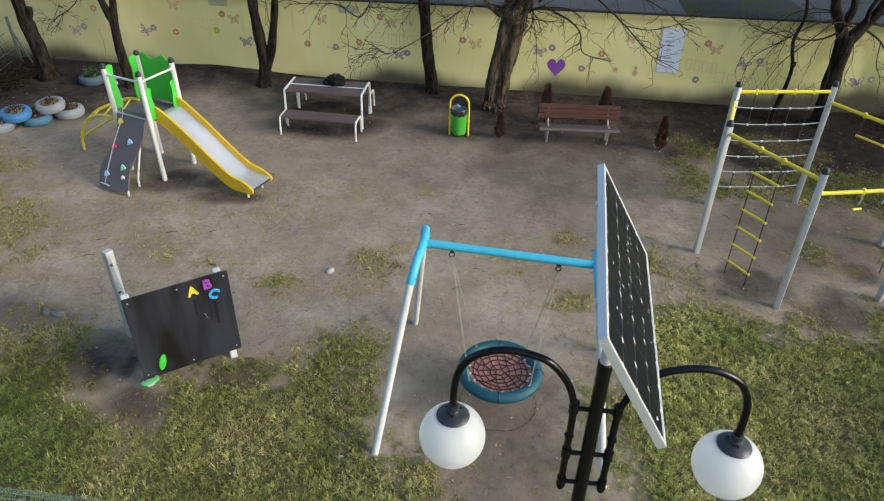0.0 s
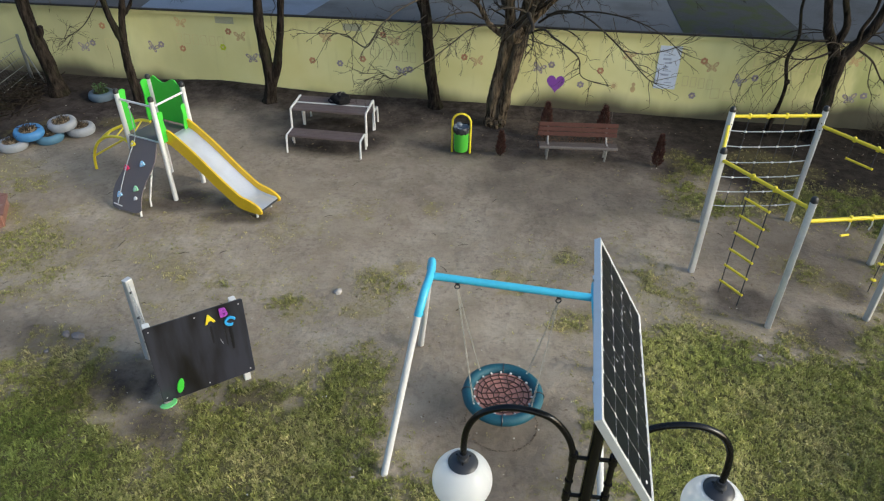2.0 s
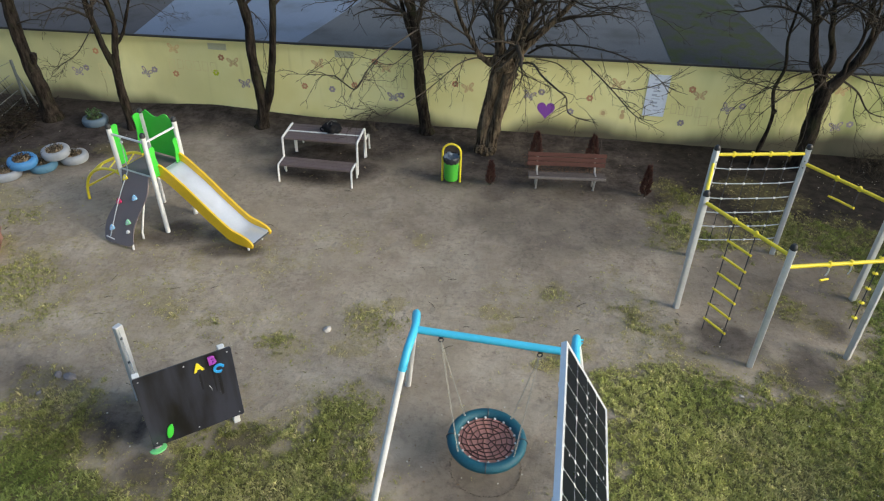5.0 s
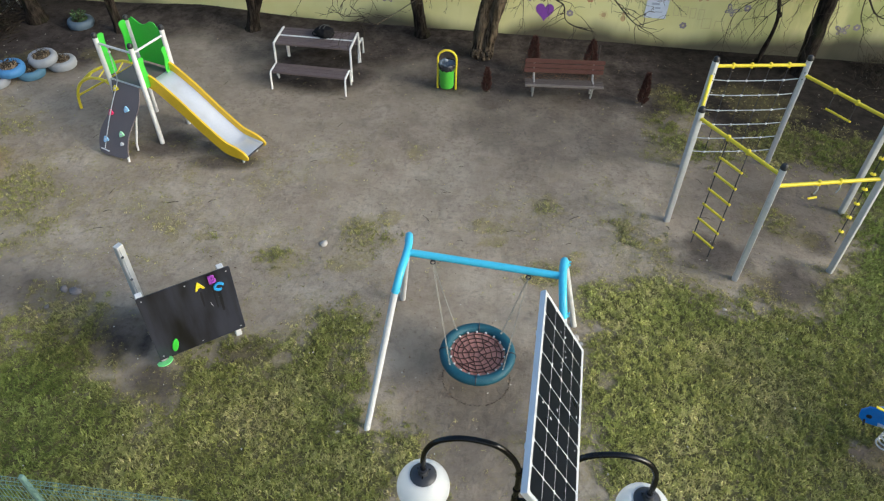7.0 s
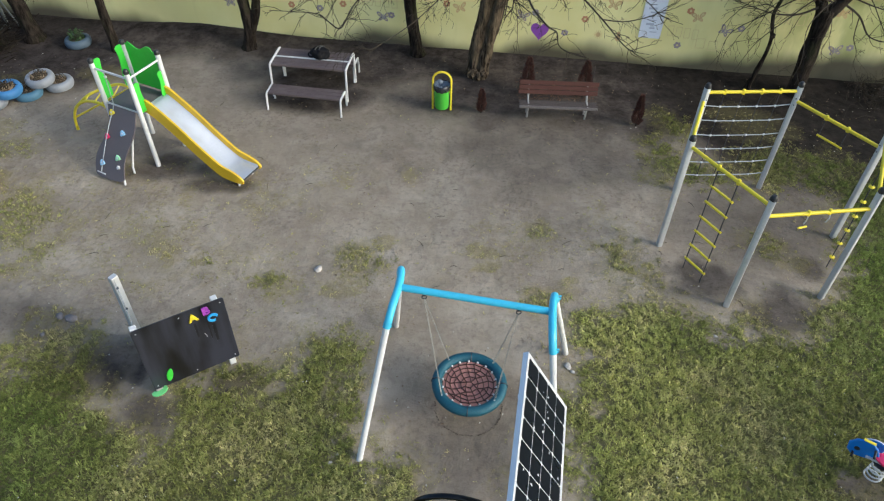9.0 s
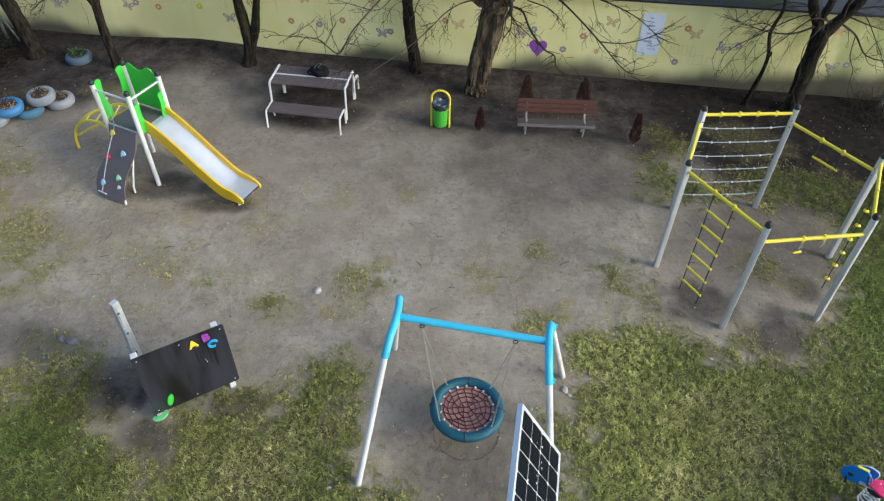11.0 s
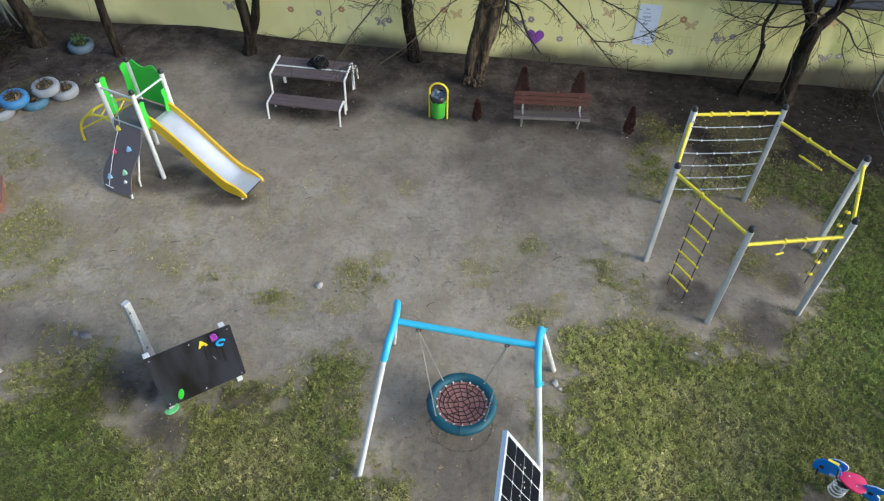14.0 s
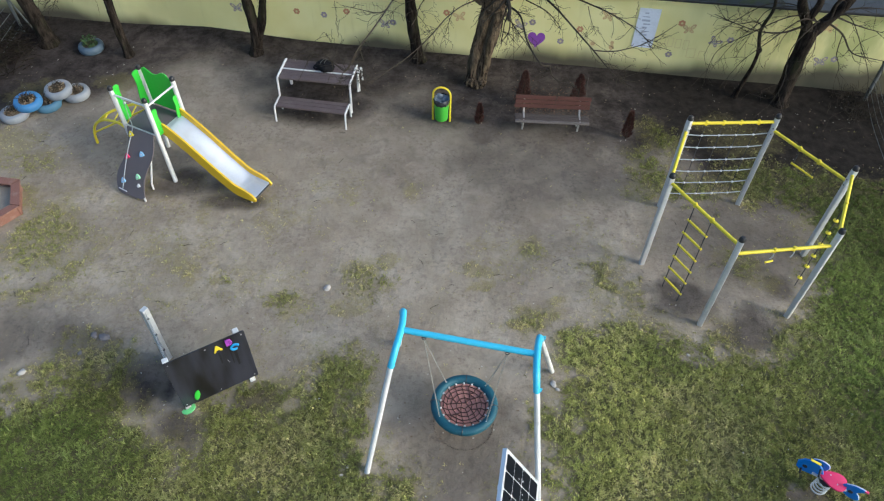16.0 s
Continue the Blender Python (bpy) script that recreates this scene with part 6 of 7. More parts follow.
def build_blackboard():
    a, b, c = Vector((-4.205, 7.52)), Vector((-3.62, 6.53)), Vector((-2.64, 7.11))
    mid = (b + c) / 2
    t = thing("play_panel", axes((mid.x, mid.y, z_at(mid.x, mid.y)), (c.x - b.x, c.y - b.y, 0)), "dark blackboard play panel on square white posts with coloured letters", "play panel")
    inv = t.matrix_basis.inverted()
    length = (c - b).length
    for q, h, x_extra in ((a, 1.44, 0), (b, 1.455, 0.015), (c, 1.455, -0.035)):
        p = inv @ Vector((q.x, q.y, 0))
        bm = bmesh.new()
        box(bm, 0.09 if q is not a else 0.115, 0.09, h + 0.1, pose(p.x + x_extra, p.y + (0.05 if q is not a else 0), h / 2 - 0.05, 0, 0, 0 if q is not a else 28), 0.012)
        part("post", bm, M_GALV if q is a else M_WHITE, t, "square pale grey post", False)
    w, z0, z1, r = length / 2 + 0.06, 0.15, 1.45, 0.03
    o = []
    for sx, sz, start in ((1, 1, 0), (-1, 1, 90), (-1, -1, 180), (1, -1, 270)):
        for k in range(5):
            ang = radians(start + 22.5 * k)
            o.append((sx * (w - r) + r * math.cos(ang), (z1 if sz > 0 else z0) - sz * r + r * math.sin(ang)))
    bm = bmesh.new()
    slab(bm, o, 0.018, Matrix.Translation((0.02, 0, 0)) @ pose(0, 0, 0, 90), 0.003)
    board = part("blackboard", bm, M_CHALK_SHEEN, t, "dark board with chalk smears and a painted bluish sheen", False)
    front, w_board = pose(0, -0.018, 0, 90), w - 0.06

    def letter(text, x, z, size, mat, label, turn):
        cu = bpy.data.curves.new("letter", "FONT")
        cu.body, cu.size, cu.extrude, cu.bevel_depth, cu.offset, cu.align_x, cu.align_y = text, size, 0.010, 0.002, 0.005, "CENTER", "CENTER"
        tmp = bpy.data.objects.new("letter", cu)
        me = bpy.data.meshes.new_from_object(tmp)
        bpy.data.objects.remove(tmp)
        me.materials.clear()
        me.materials.append(mat)
        ob = new("letter", me)
        ob.parent = board
        ob.matrix_basis = front @ pose(x, z, 0.012, 0, 0, turn)
        tagged(ob, label)

    letter("A", 0.19, 1.29, 0.175, M_YELLOW, "yellow letter A", 4)
    letter("B", 0.375, 1.33, 0.185, M_PURPLE, "purple letter B", 2)
    letter("C", 0.43, 1.16, 0.185, M_LETTER_BLUE, "light blue letter C", -30)
    bm = bmesh.new()
    slab(bm, wing(0, 0, 0.046, 0.125, -0.25), 0.022, front @ Matrix.Translation((-0.35, 0.36, 0)), 0.006)
    part("leaf_shape", bm, M_GREEN, board, "green oval shape")
    bm = bmesh.new()
    bow = [(0.115 * math.cos(a), 0.095 * math.sin(a)) for a in (math.pi * (0.93 + 1.14 * k / 12) for k in range(13))]
    hollow = [(0.075 * math.cos(a) + 0.01, 0.045 * math.sin(a) + 0.035) for a in (math.pi * (2.05 - 1.1 * k / 8) for k in range(9))]
    slab(bm, bow + hollow, 0.022, Matrix.Translation((-0.555, -0.075, 0.16)) @ pose(0, 0, 0, -8, 0, 12), 0.005)
    part("disc_shape", bm, M_HOLD_DISC, t, "pale green flat crescent")
    for x, z, w, h in ((0.19, 1.02, 0.030, 0.30), (0.36, 0.98, 0.022, 0.46), (0.43, 0.86, 0.045, 0.40), (-0.34, 0.24, 0.03, 0.10)):
        bm = bmesh.new()
        slab(bm, [(-w * 0.4, -h / 2), (w * 0.3, -h * 0.46), (w / 2, h * 0.1), (w * 0.4, h / 2), (-w / 2, h * 0.48), (-w * 0.5, -h * 0.1)], 0.0012, front @ Matrix.Translation((x, z, 0)))
        part("run_mark", bm, M_RUN, board, "dark run mark below a letter", False)
    bm = bmesh.new()
    slab(bm, [(-0.002, -0.05), (0.002, -0.04), (0.003, 0.04), (-0.002, 0.05)], 0.002, front @ Matrix.Translation((0.29, 0.86, 0)) @ pose(0, 0, 0, 0, 0, 14))
    part("scratch", bm, M_BACKSHEET, board, "short white scratch", False)
    for x in (-w_board, 0.0, w_board):
        for z in (0.22, 1.38):
            bm = bmesh.new()
            lathe(bm, [(0.0, 0.006), (0.008, 0.005), (0.011, 0.0)], 8, front @ Matrix.Translation((x + 0.02, z, 0)))
            part("screw", bm, M_GALV, board, "small steel screw")
    # clear window between the two rear posts
    pa, pb = inv @ Vector((a.x, a.y, 0)), inv @ Vector((b.x, b.y + 0.05, 0))
    bm = bmesh.new()
    box(bm, (pb - pa).length - 0.08, 0.012, 1.2, axes((pa + pb) / 2 + Vector((0, 0, 0.80)), pb - pa), 0.003)
    pane = part("clear_pane", bm, M_CLEAR, t, "clear plastic drawing window", False)
    for f in (0.05, 0.95):
        for z in (0.35, 0.8, 1.25):
            bm = bmesh.new()
            p = pa.lerp(pb, f) + Vector((0, 0, z))
            box(bm, 0.03, 0.035, 0.03, axes(p, pb - pa), 0.004)
            part("clamp", bm, M_CAPGREY, pane)


build_blackboard()

# ---- swing ----


def build_swing():
    t = thing("basket_swing", pose(0.87, 6.47, 0), "basket swing hanging from a blue and white steel frame", "swing")
    o = Vector((0.87, 6.47, 0))
    sides = [
        ((-0.66, 5.50, -0.1), (-0.235, 6.165, 2.03), [(-0.205, 6.215, 2.13), (-0.165, 6.34, 2.235), (-0.115, 6.55, 2.265), (-0.085, 6.76, 2.265), (-0.085, 6.95, 2.235), (-0.095, 7.04, 2.13)], (-0.105, 7.085, 2.03), (-0.255, 7.90, -0.1)),
        ((1.985, 5.08, -0.1), (1.772, 5.80, 2.03), [(1.762, 5.85, 2.13), (1.758, 5.96, 2.235), (1.775, 6.15, 2.265), (1.805, 6.36, 2.265), (1.845, 6.53, 2.235), (1.875, 6.61, 2.13)], (1.90, 6.65, 2.03), (2.425, 7.39, -0.1)),
    ]
    for f, fb, arc, bb, b in sides:
        for foot, joint in ((f, fb), (b, bb)):
            bm = bmesh.new()
            tube(bm, [Vector(foot) - o, Vector(joint) - o], 0.043, 16)
            part("leg", bm, M_WHITE, t, "white round steel leg")
        bm = bmesh.new()
        tube(bm, curve_pts([Vector(p) - o for p in [fb] + arc + [bb]], 4), 0.050, 16)
        head = part("bent_head", bm, M_BLUE, t, "bright blue bent tube")
        for q in (fb, bb):
            bm = bmesh.new()
            q = Vector(q) - o
            for dz in (0.02, 0.07):
                tube(bm, [q + Vector((-0.02, 0.0, dz)), q + Vector((0.066, 0.0, dz))], 0.012, 6)
            part("bolt", bm, M_BLUE, head)
    a, b = Vector((-0.10, 6.64, 2.25)) - o, Vector((1.79, 6.26, 2.25)) - o
    bm = bmesh.new()
    tube(bm, [a, b], 0.047, 16)
    part("crossbar", bm, M_BLUE, t, "bright blue crossbar")
    centre = Vector((0.86, 6.445, 0.47)) - o
    ring_r = 0.46
    cm = Matrix.Translation(centre)
    for f, angles in ((0.17, (128, 212)), (0.79, (42, -44))):
        h = a.lerp(b, f)
        bm = bmesh.new()
        box(bm, 0.05, 0.03, 0.05, Matrix.Translation(h + Vector((0, 0, -0.06))), 0.006)
        torus(bm, 0.03, 0.008, Matrix.Translation(h + Vector((0, 0, -0.11))) @ pose(0, 0, 0, 90), 12, 6)
        part("hanger", bm, M_CAPGREY, t, "dark swivel hanger")
        top = h + Vector((0, 0, -0.13))
        for ang in angles:
            low = centre + Vector((ring_r * math.cos(radians(ang)), ring_r * math.sin(radians(ang)), 0.05))
            bm = bmesh.new()
            n = int((low - top).length / 0.034)
            d = (low - top).normalized()
            for k in range(n):
                p = top.lerp(low, (k + 0.5) / n)
                lm = axes(p, d, (0.3, 0.8, 0.2)) @ pose(0, 0, 0, 90 * (k % 2)) @ Matrix.Diagonal((1.7, 1, 1, 1))
                torus(bm, 0.0105, 0.0036, lm, 8, 4)
            part("chain", bm, M_CHAIN, t, "thin steel chain")
            bm = bmesh.new()
            tube(bm, [low - d * 0.02, low + d * 0.06], 0.014, 8)
            part("chain_end", bm, M_WHITE, t)
    bm = bmesh.new()
    torus(bm, ring_r, 0.072, cm, 64, 14)
    ring = part("seat_ring", bm, M_NEST, t, "dark teal rope-wound ring")
    for k in range(4):
        bm = bmesh.new()
        torus(bm, 0.078, 0.007, cm @ pose(0, 0, 0, 0, 0, 90 * k + 85) @ Matrix.Translation((ring_r, 0, 0)) @ pose(0, 0, 0, 90), 16, 6)
        part("band", bm, M_CAPGREY, ring)
    inner = ring_r - 0.07
    bm = bmesh.new()
    sag = lambda r: 0.02 - 0.045 * (1 - (r / inner) ** 2)
    lathe(bm, [(0.0, sag(0) - 0.016)] + [(r, sag(r) - 0.016) for r in (0.08, 0.16, 0.24, 0.32, 0.375)], 32, cm)
    part("seat_mat", bm, M_MESH, t, "red-brown mesh mat")
    bm = bmesh.new()
    rng = random.Random(2)
    counts, radii = [5, 9, 13, 17, 19], [0.058, 0.132, 0.205, 0.276, 0.340]
    rings = []
    for n, r in zip(counts, radii):
        off = rng.random()
        rings.append([Vector(((r + rng.uniform(-0.012, 0.012)) * math.cos(2 * math.pi * (k + off) / n), (r + rng.uniform(-0.012, 0.012)) * math.sin(2 * math.pi * (k + off) / n), sag(r))) for k in range(n)])
    segs = []
    for pts in rings:
        segs += [(p, pts[(k + 1) % len(pts)]) for k, p in enumerate(pts)]
    for low, high in zip(rings, rings[1:]):
        for p in high:
            q = min(low, key=lambda v: (v - p).length)
            segs.append((p, q))
    rim = []
    for k in range(18):
        ang = 2 * math.pi * (k + 0.5) / 18
        e = Vector((inner * math.cos(ang), inner * math.sin(ang), 0.01))
        segs.append((min(rings[-1], key=lambda v: (v - e).length), e))
        rim.append(e)
    for p, q in segs:
        tube(bm, [cm @ p, cm @ q], 0.0078, 6)
    part("net", bm, M_NET_RED, t, "dark red knotted rope net")
    for e in rim:
        bm = bmesh.new()
        bmesh.ops.create_icosphere(bm, subdivisions=1, radius=0.019, matrix=cm @ Matrix.Translation(e * 0.97))
        part("net_clip", bm, M_WHITE, t, "small white clip")
    return t


build_swing()


def build_drip_ring():
    """Thin groove of dark crumbs worn under the basket's rim."""
    rng = random.Random(12)
    verts, faces = [], []
    for k in range(340):
        a = rng.uniform(0, 6.283)
        r = 0.485 + rng.gauss(0, 0.007)
        x, y = 0.865 + r * math.cos(a), 6.40 + r * math.sin(a)
        z = z_at(x, y) + 0.003
        s = rng.uniform(0.004, 0.010)
        i = len(verts)
        b = rng.uniform(0, 6.283)
        verts += [(x + s * math.cos(b + 2.1 * j), y + s * math.sin(b + 2.1 * j), z) for j in range(3)] + [(x, y, z + s * 0.8)]
        faces += [(i, i + 1, i + 3), (i + 1, i + 2, i + 3), (i + 2, i, i + 3)]
    ob = mesh_of("soil_crumbs", verts, faces, M_PLANTER_SOIL)
    tagged(ob, "ring of dark soil crumbs under the basket swing", "soil", kind="stuff")


build_drip_ring()

# ---- solar street lamp ----


def build_lamp():
    t = thing("street_lamp", pose(1.013, 2.934, z_at(1.013, 2.934), 0, 0, -5.6), "black twin-arm street lamp with opal globes and solar panel", "street lamp")
    bm = bmesh.new()
    lathe(bm, [(0.0, -0.05), (0.14, -0.05), (0.14, 0.03), (0.09, 0.06), (0.075, 0.9), (0.048, 0.95), (0.042, 3.90), (0.044, 3.91), (0.044, 3.985), (0.036, 3.992), (0.0, 3.992)], 24)
    part("pole", bm, M_LAMP_BLACK, t, "glossy black pole")
    bm = bmesh.new()
    tube(bm, [(0, 0, 3.98), (0, 0, 4.38)], 0.035, 16)
    part("mast", bm, M_ALU, t, "grey top tube")
    for s, top in ((-1, 0.0), (1, -0.02)):
        x = s * 0.13
        line = [(0.13, 2.86), (0.13, 3.2), (0.13, 3.55), (0.145, 3.68), (0.20, 3.82), (0.30, 3.945), (0.42, 4.0), (0.55, 4.018), (0.66, 3.995), (0.76, 3.93), (0.825, 3.81), (0.847, 3.66), (0.847, 3.47)]
        bm = bmesh.new()
        tube(bm, curve_pts([(s * a, 0, b + (top if b > 3.6 else 0)) for a, b in line], 6), 0.0225, 14)
        arm = part("arm", bm, M_LAMP_BLACK, t, "glossy black swan-neck arm")
        for z in (2.89, 2.96, 3.17, 3.24, 3.36, 3.57, 3.64):
            bm = bmesh.new()
            lathe(bm, [(0.0, z - 0.012), (0.027, z - 0.012), (0.031, z), (0.027, z + 0.012), (0.0, z + 0.012)], 14, Matrix.Translation((x, 0, 0)))
            part("collar", bm, M_LAMP_BLACK, arm)
        for z in (2.925, 3.205, 3.60):
            bm = bmesh.new()
            lathe(bm, [(0.0, z - 0.03), (0.030, z - 0.028), (0.030, z + 0.028), (0.0, z + 0.03)], 14, Matrix.Translation((x, 0, 0)))
            part("sleeve", bm, M_LAMP_BLACK, arm)
            bm = bmesh.new()
            tube(bm, [(0, 0, z), (x, 0, z)], 0.015, 8)
            part("strut", bm, M_LAMP_BLACK, t)
        gx, gz = s * 0.847, 3.246 - s * 0.02
        bm = bmesh.new()
        lathe(bm, [(0.0, gz + 0.275), (0.034, gz + 0.272), (0.038, gz + 0.245), (0.034, gz + 0.238), (0.040, gz + 0.230), (0.042, gz + 0.212), (0.072, gz + 0.204), (0.100, gz + 0.186), (0.108, gz + 0.172), (0.0, gz + 0.17)], 28, Matrix.Translation((gx, 0, 0)))
        cap = part("lamp_cap", bm, M_CAPGREY, t, "dark grey fitting")
        for k in range(3):
            bm = bmesh.new()
            a = 2.1 * k + 0.5
            tube(bm, [(gx + 0.03 * math.cos(a), 0.03 * math.sin(a), gz + 0.222), (gx + 0.058 * math.cos(a), 0.058 * math.sin(a), gz + 0.222)], 0.006, 6)
            part("screw", bm, M_LAMP_BLACK, cap)
        bm = bmesh.new()
        bmesh.ops.create_uvsphere(bm, u_segments=48, v_segments=28, radius=0.208, matrix=Matrix.Translation((gx, 0, gz)))
        part("globe", bm, M_GLOBE, t, "white opal globe")
    # panel
    pm = t.matrix_basis.inverted() @ (Matrix.Translation((1.043, 2.869, 4.572)) @ pose(0, 0, 0, 0, 0, -9.76) @ pose(0, 0, 0, 0.7) @ pose(0, 0, 0, 0, 59.8, 0))
    L, W, F = 1.49, 0.692, 0.042  # long side is the panel's y, short side its x, its z faces up and out
    bm = bmesh.new()
    box(bm, W - 0.02, L - 0.02, 0.006, pm @ pose(0, 0, -0.004))
    panel = part("solar_panel", bm, M_BACKSHEET, t, "solar panel with white lines between dark cells", False)
    for sx, sy, x, y in ((0.022, L, -W / 2 + 0.011, 0), (0.022, L, W / 2 - 0.011, 0), (W - 0.044, 0.022, 0, -L / 2 + 0.011), (W - 0.044, 0.022, 0, L / 2 - 0.011)):
        bm = bmesh.new()
        box(bm, sx, sy, F, pm @ pose(x, y, -F / 2 + 0.003), 0.002)
        part("panel_rim", bm, M_ALU, panel, "silver aluminium rim", False)
    cw, cl = (W - 0.056) / 4, (L - 0.056) / 9
    cell = None
    for i in range(4):
        for j in range(9):
            m = pm @ pose(-W / 2 + 0.028 + cw * (i + 0.5), -L / 2 + 0.028 + cl * (j + 0.5), 0.0)
            if cell is None:
                k, a, b = 0.012, cw / 2 - 0.0032, cl / 2 - 0.0030
                bm = bmesh.new()
                slab(bm, [(a - k, -b), (a, -b + k), (a, b - k), (a - k, b), (-a + k, b), (-a, b - k), (-a, -b + k), (-a + k, -b)], 0.0008)
                cell = link_mesh("cell", bm, M_CELL)
                ob = cell
            else:
                ob = new("cell", cell.data)
            ob.parent = panel
            ob.matrix_basis = m
    rng = random.Random(14)
    for _ in range(16):
        bm = bmesh.new()
        r = rng.uniform(0.004, 0.012)
        ring = [(r * rng.uniform(0.6, 1.3) * math.cos(a) * rng.choice((1, 1.8)), r * rng.uniform(0.6, 1.3) * math.sin(a)) for a in (2 * math.pi * k / 9 for k in range(9))]
        slab(bm, ring, 0.0006, pm @ pose(rng.uniform(-0.3, 0.28), rng.uniform(-0.7, 0.7), 0.0011, 0, 0, rng.uniform(0, 360)))
        part("dropping", bm, M_BACKSHEET, panel, "dried white bird dropping", False)
    for y in (-0.42, 0.42):
        bm = bmesh.new()
        box(bm, 0.60, 0.04, 0.03, pm @ pose(0, y, -F - 0.012), 0.003)
        part("mount_rail", bm, M_ALU, t, "aluminium mounting rail", False)
    bm = bmesh.new()
    box(bm, 0.04, 1.05, 0.02, pm @ pose(-0.22, 0.0, -F - 0.036), 0.003)
    part("mount_beam", bm, M_ALU, t, "aluminium mounting beam", False)
    bm = bmesh.new()
    p = pm @ Vector((0, 0, -F - 0.03))
    tube(bm, [(0, 0, 4.33), (p.x, p.y, p.z)], 0.03, 8)
    part("bracket", bm, M_ALU, t)
    return t


build_lamp()

# ---- climbing frame ----
POSTS = {1: (5.05, 11.38), 2: (6.71, 11.47), 3: (7.625, 10.07), 4: (6.845, 8.59), 5: (5.19, 8.385), 6: (4.39, 9.82)}


def build_climbing_frame():
    t = thing("climbing_frame", pose(5.97, 9.95, 0), "six-post climbing frame with yellow beams, rope net and rope ladder", "climbing frame")
    o = Vector((5.97, 9.95, 0))
    P = {k: Vector((x, y, 0)) - o for k, (x, y) in POSTS.items()}
    for k, p in P.items():
        ang = math.degrees(math.atan2(p.y, p.x))
        bm = bmesh.new()
        box(bm, 0.095, 0.095, 2.40, pose(p.x, p.y, 1.10, 0, 0, ang), 0.018)
        post = part("post", bm, M_GALV, t, "square galvanised steel post", True)
        bm = bmesh.new()
        lathe(bm, [(0.0, 2.375), (0.03, 2.37), (0.05, 2.345), (0.056, 2.30), (0.056, 2.285), (0.0, 2.285)], 16, Matrix.Translation(p))
        part("cap", bm, M_BLACK_PLASTIC, post, "black domed cap")
        for z in (1.93, 2.06):
            bm = bmesh.new()
            lathe(bm, [(0.0, 0.062), (0.010, 0.060), (0.013, 0.04)], 8, pose(p.x, p.y, z, 0, 0, ang + 180) @ pose(0, 0, 0, 0, 90, 0))
            part("bolt", bm, M_CAPGREY, post)
    beams = {(1, 2): 2.19, (2, 3): 2.00, (3, 4): 2.19, (4, 5): 1.97, (5, 6): 2.17, (6, 1): 2.02}
    for (i, j), z in beams.items():
        d = (P[j] - P[i]).normalized() * 0.045
        bm = bmesh.new()
        tube(bm, [P[i] + d + Vector((0, 0, z)), P[j] - d + Vector((0, 0, z))], 0.030, 12)
        beam = part("beam", bm, M_YELLOW, t, "yellow round beam")
        spots = {(1, 2): (0.2, 0.4, 0.6, 0.8), (2, 3): (0.385, 0.635), (3, 4): (0.5,), (4, 5): (0.4, 0.6), (5, 6): (0.375, 0.62)}.get((i, j), ())
        for f in spots:
            q = P[i].lerp(P[j], f) + Vector((0, 0, z))
            bm = bmesh.new()
            lathe(bm, [(0.0, 0.052), (0.022, 0.050), (0.030, 0.035), (0.030, -0.04), (0.0, -0.045)], 10, Matrix.Translation(q))
            part("clamp", bm, M_YELLOW, beam)
    up = Vector((0, 0, 1))
    # net
    a, b = P[1], P[2]
    d = (b - a).normalized()
    heights = [1.90, 1.60, 1.285, 0.98, 0.67, 0.36]
    for k, z in enumerate(heights):
        bm = bmesh.new()
        pts = [a + d * 0.05 + up * z + up * 0.02] + [a.lerp(b, f) + up * (z - 0.012 * math.sin(f * math.pi)) for f in (0.2, 0.4, 0.6, 0.8)] + [b - d * 0.05 + up * (z + 0.02)]
        tube(bm, pts, 0.0095, 6)
        part("net_rope", bm, M_ROPE_GREY, t, "pale grey rope")
    for f in (0.2, 0.4, 0.6, 0.8):
        bm = bmesh.new()
        tube(bm, [a.lerp(b, f) + up * 2.17, a.lerp(b, f) + up * 1.9, a.lerp(b, f) + up * 0.35], 0.0065, 6)
        part("net_rope", bm, M_ROPE, t, "dark rope")
        for z in heights:
            bm = bmesh.new()
            bmesh.ops.create_icosphere(bm, subdivisions=2, radius=0.023, matrix=Matrix.Translation(a.lerp(b, f) + up * (z - 0.01 * math.sin(f * math.pi))))
            part("net_clip", bm, M_WHITE, t, "small white clip")
    # rope ladder
    a, b = P[5], P[6]
    for f in (0.375, 0.62):
        q = a.lerp(b, f)
        bm = bmesh.new()
        tube(bm, [q + up * 2.16, q + up * 1.1 + Vector((0.004, 0.004, 0)), q - up * 0.08], 0.009, 6)
        part("ladder_rope", bm, M_ROPE, t, "black rope")
    for z in (1.79, 1.475, 1.155, 0.84, 0.525, 0.205):
        bm = bmesh.new()
        tube(bm, [a.lerp(b, 0.355) + up * z, a.lerp(b, 0.64) + up * z], 0.021, 10)
        part("rung", bm, M_YELLOW, t, "yellow rung")
    # trapeze
    a, b = P[2], P[3]
    for f in (0.385, 0.635):
        q = a.lerp(b, f)
        bm = bmesh.new()
        tube(bm, [q + up * 1.99, q + up * 1.60], 0.008, 6)
        part("trapeze_rope", bm, M_ROPE, t, "black rope")
    bm = bmesh.new()
    tube(bm, [a.lerp(b, 0.365) + up * 1.635, a.lerp(b, 0.655) + up * 1.635], 0.02, 10)
    part("trapeze_bar", bm, M_YELLOW, t, "yellow bar")
    # hanging grips
    a, b = P[5], P[4]
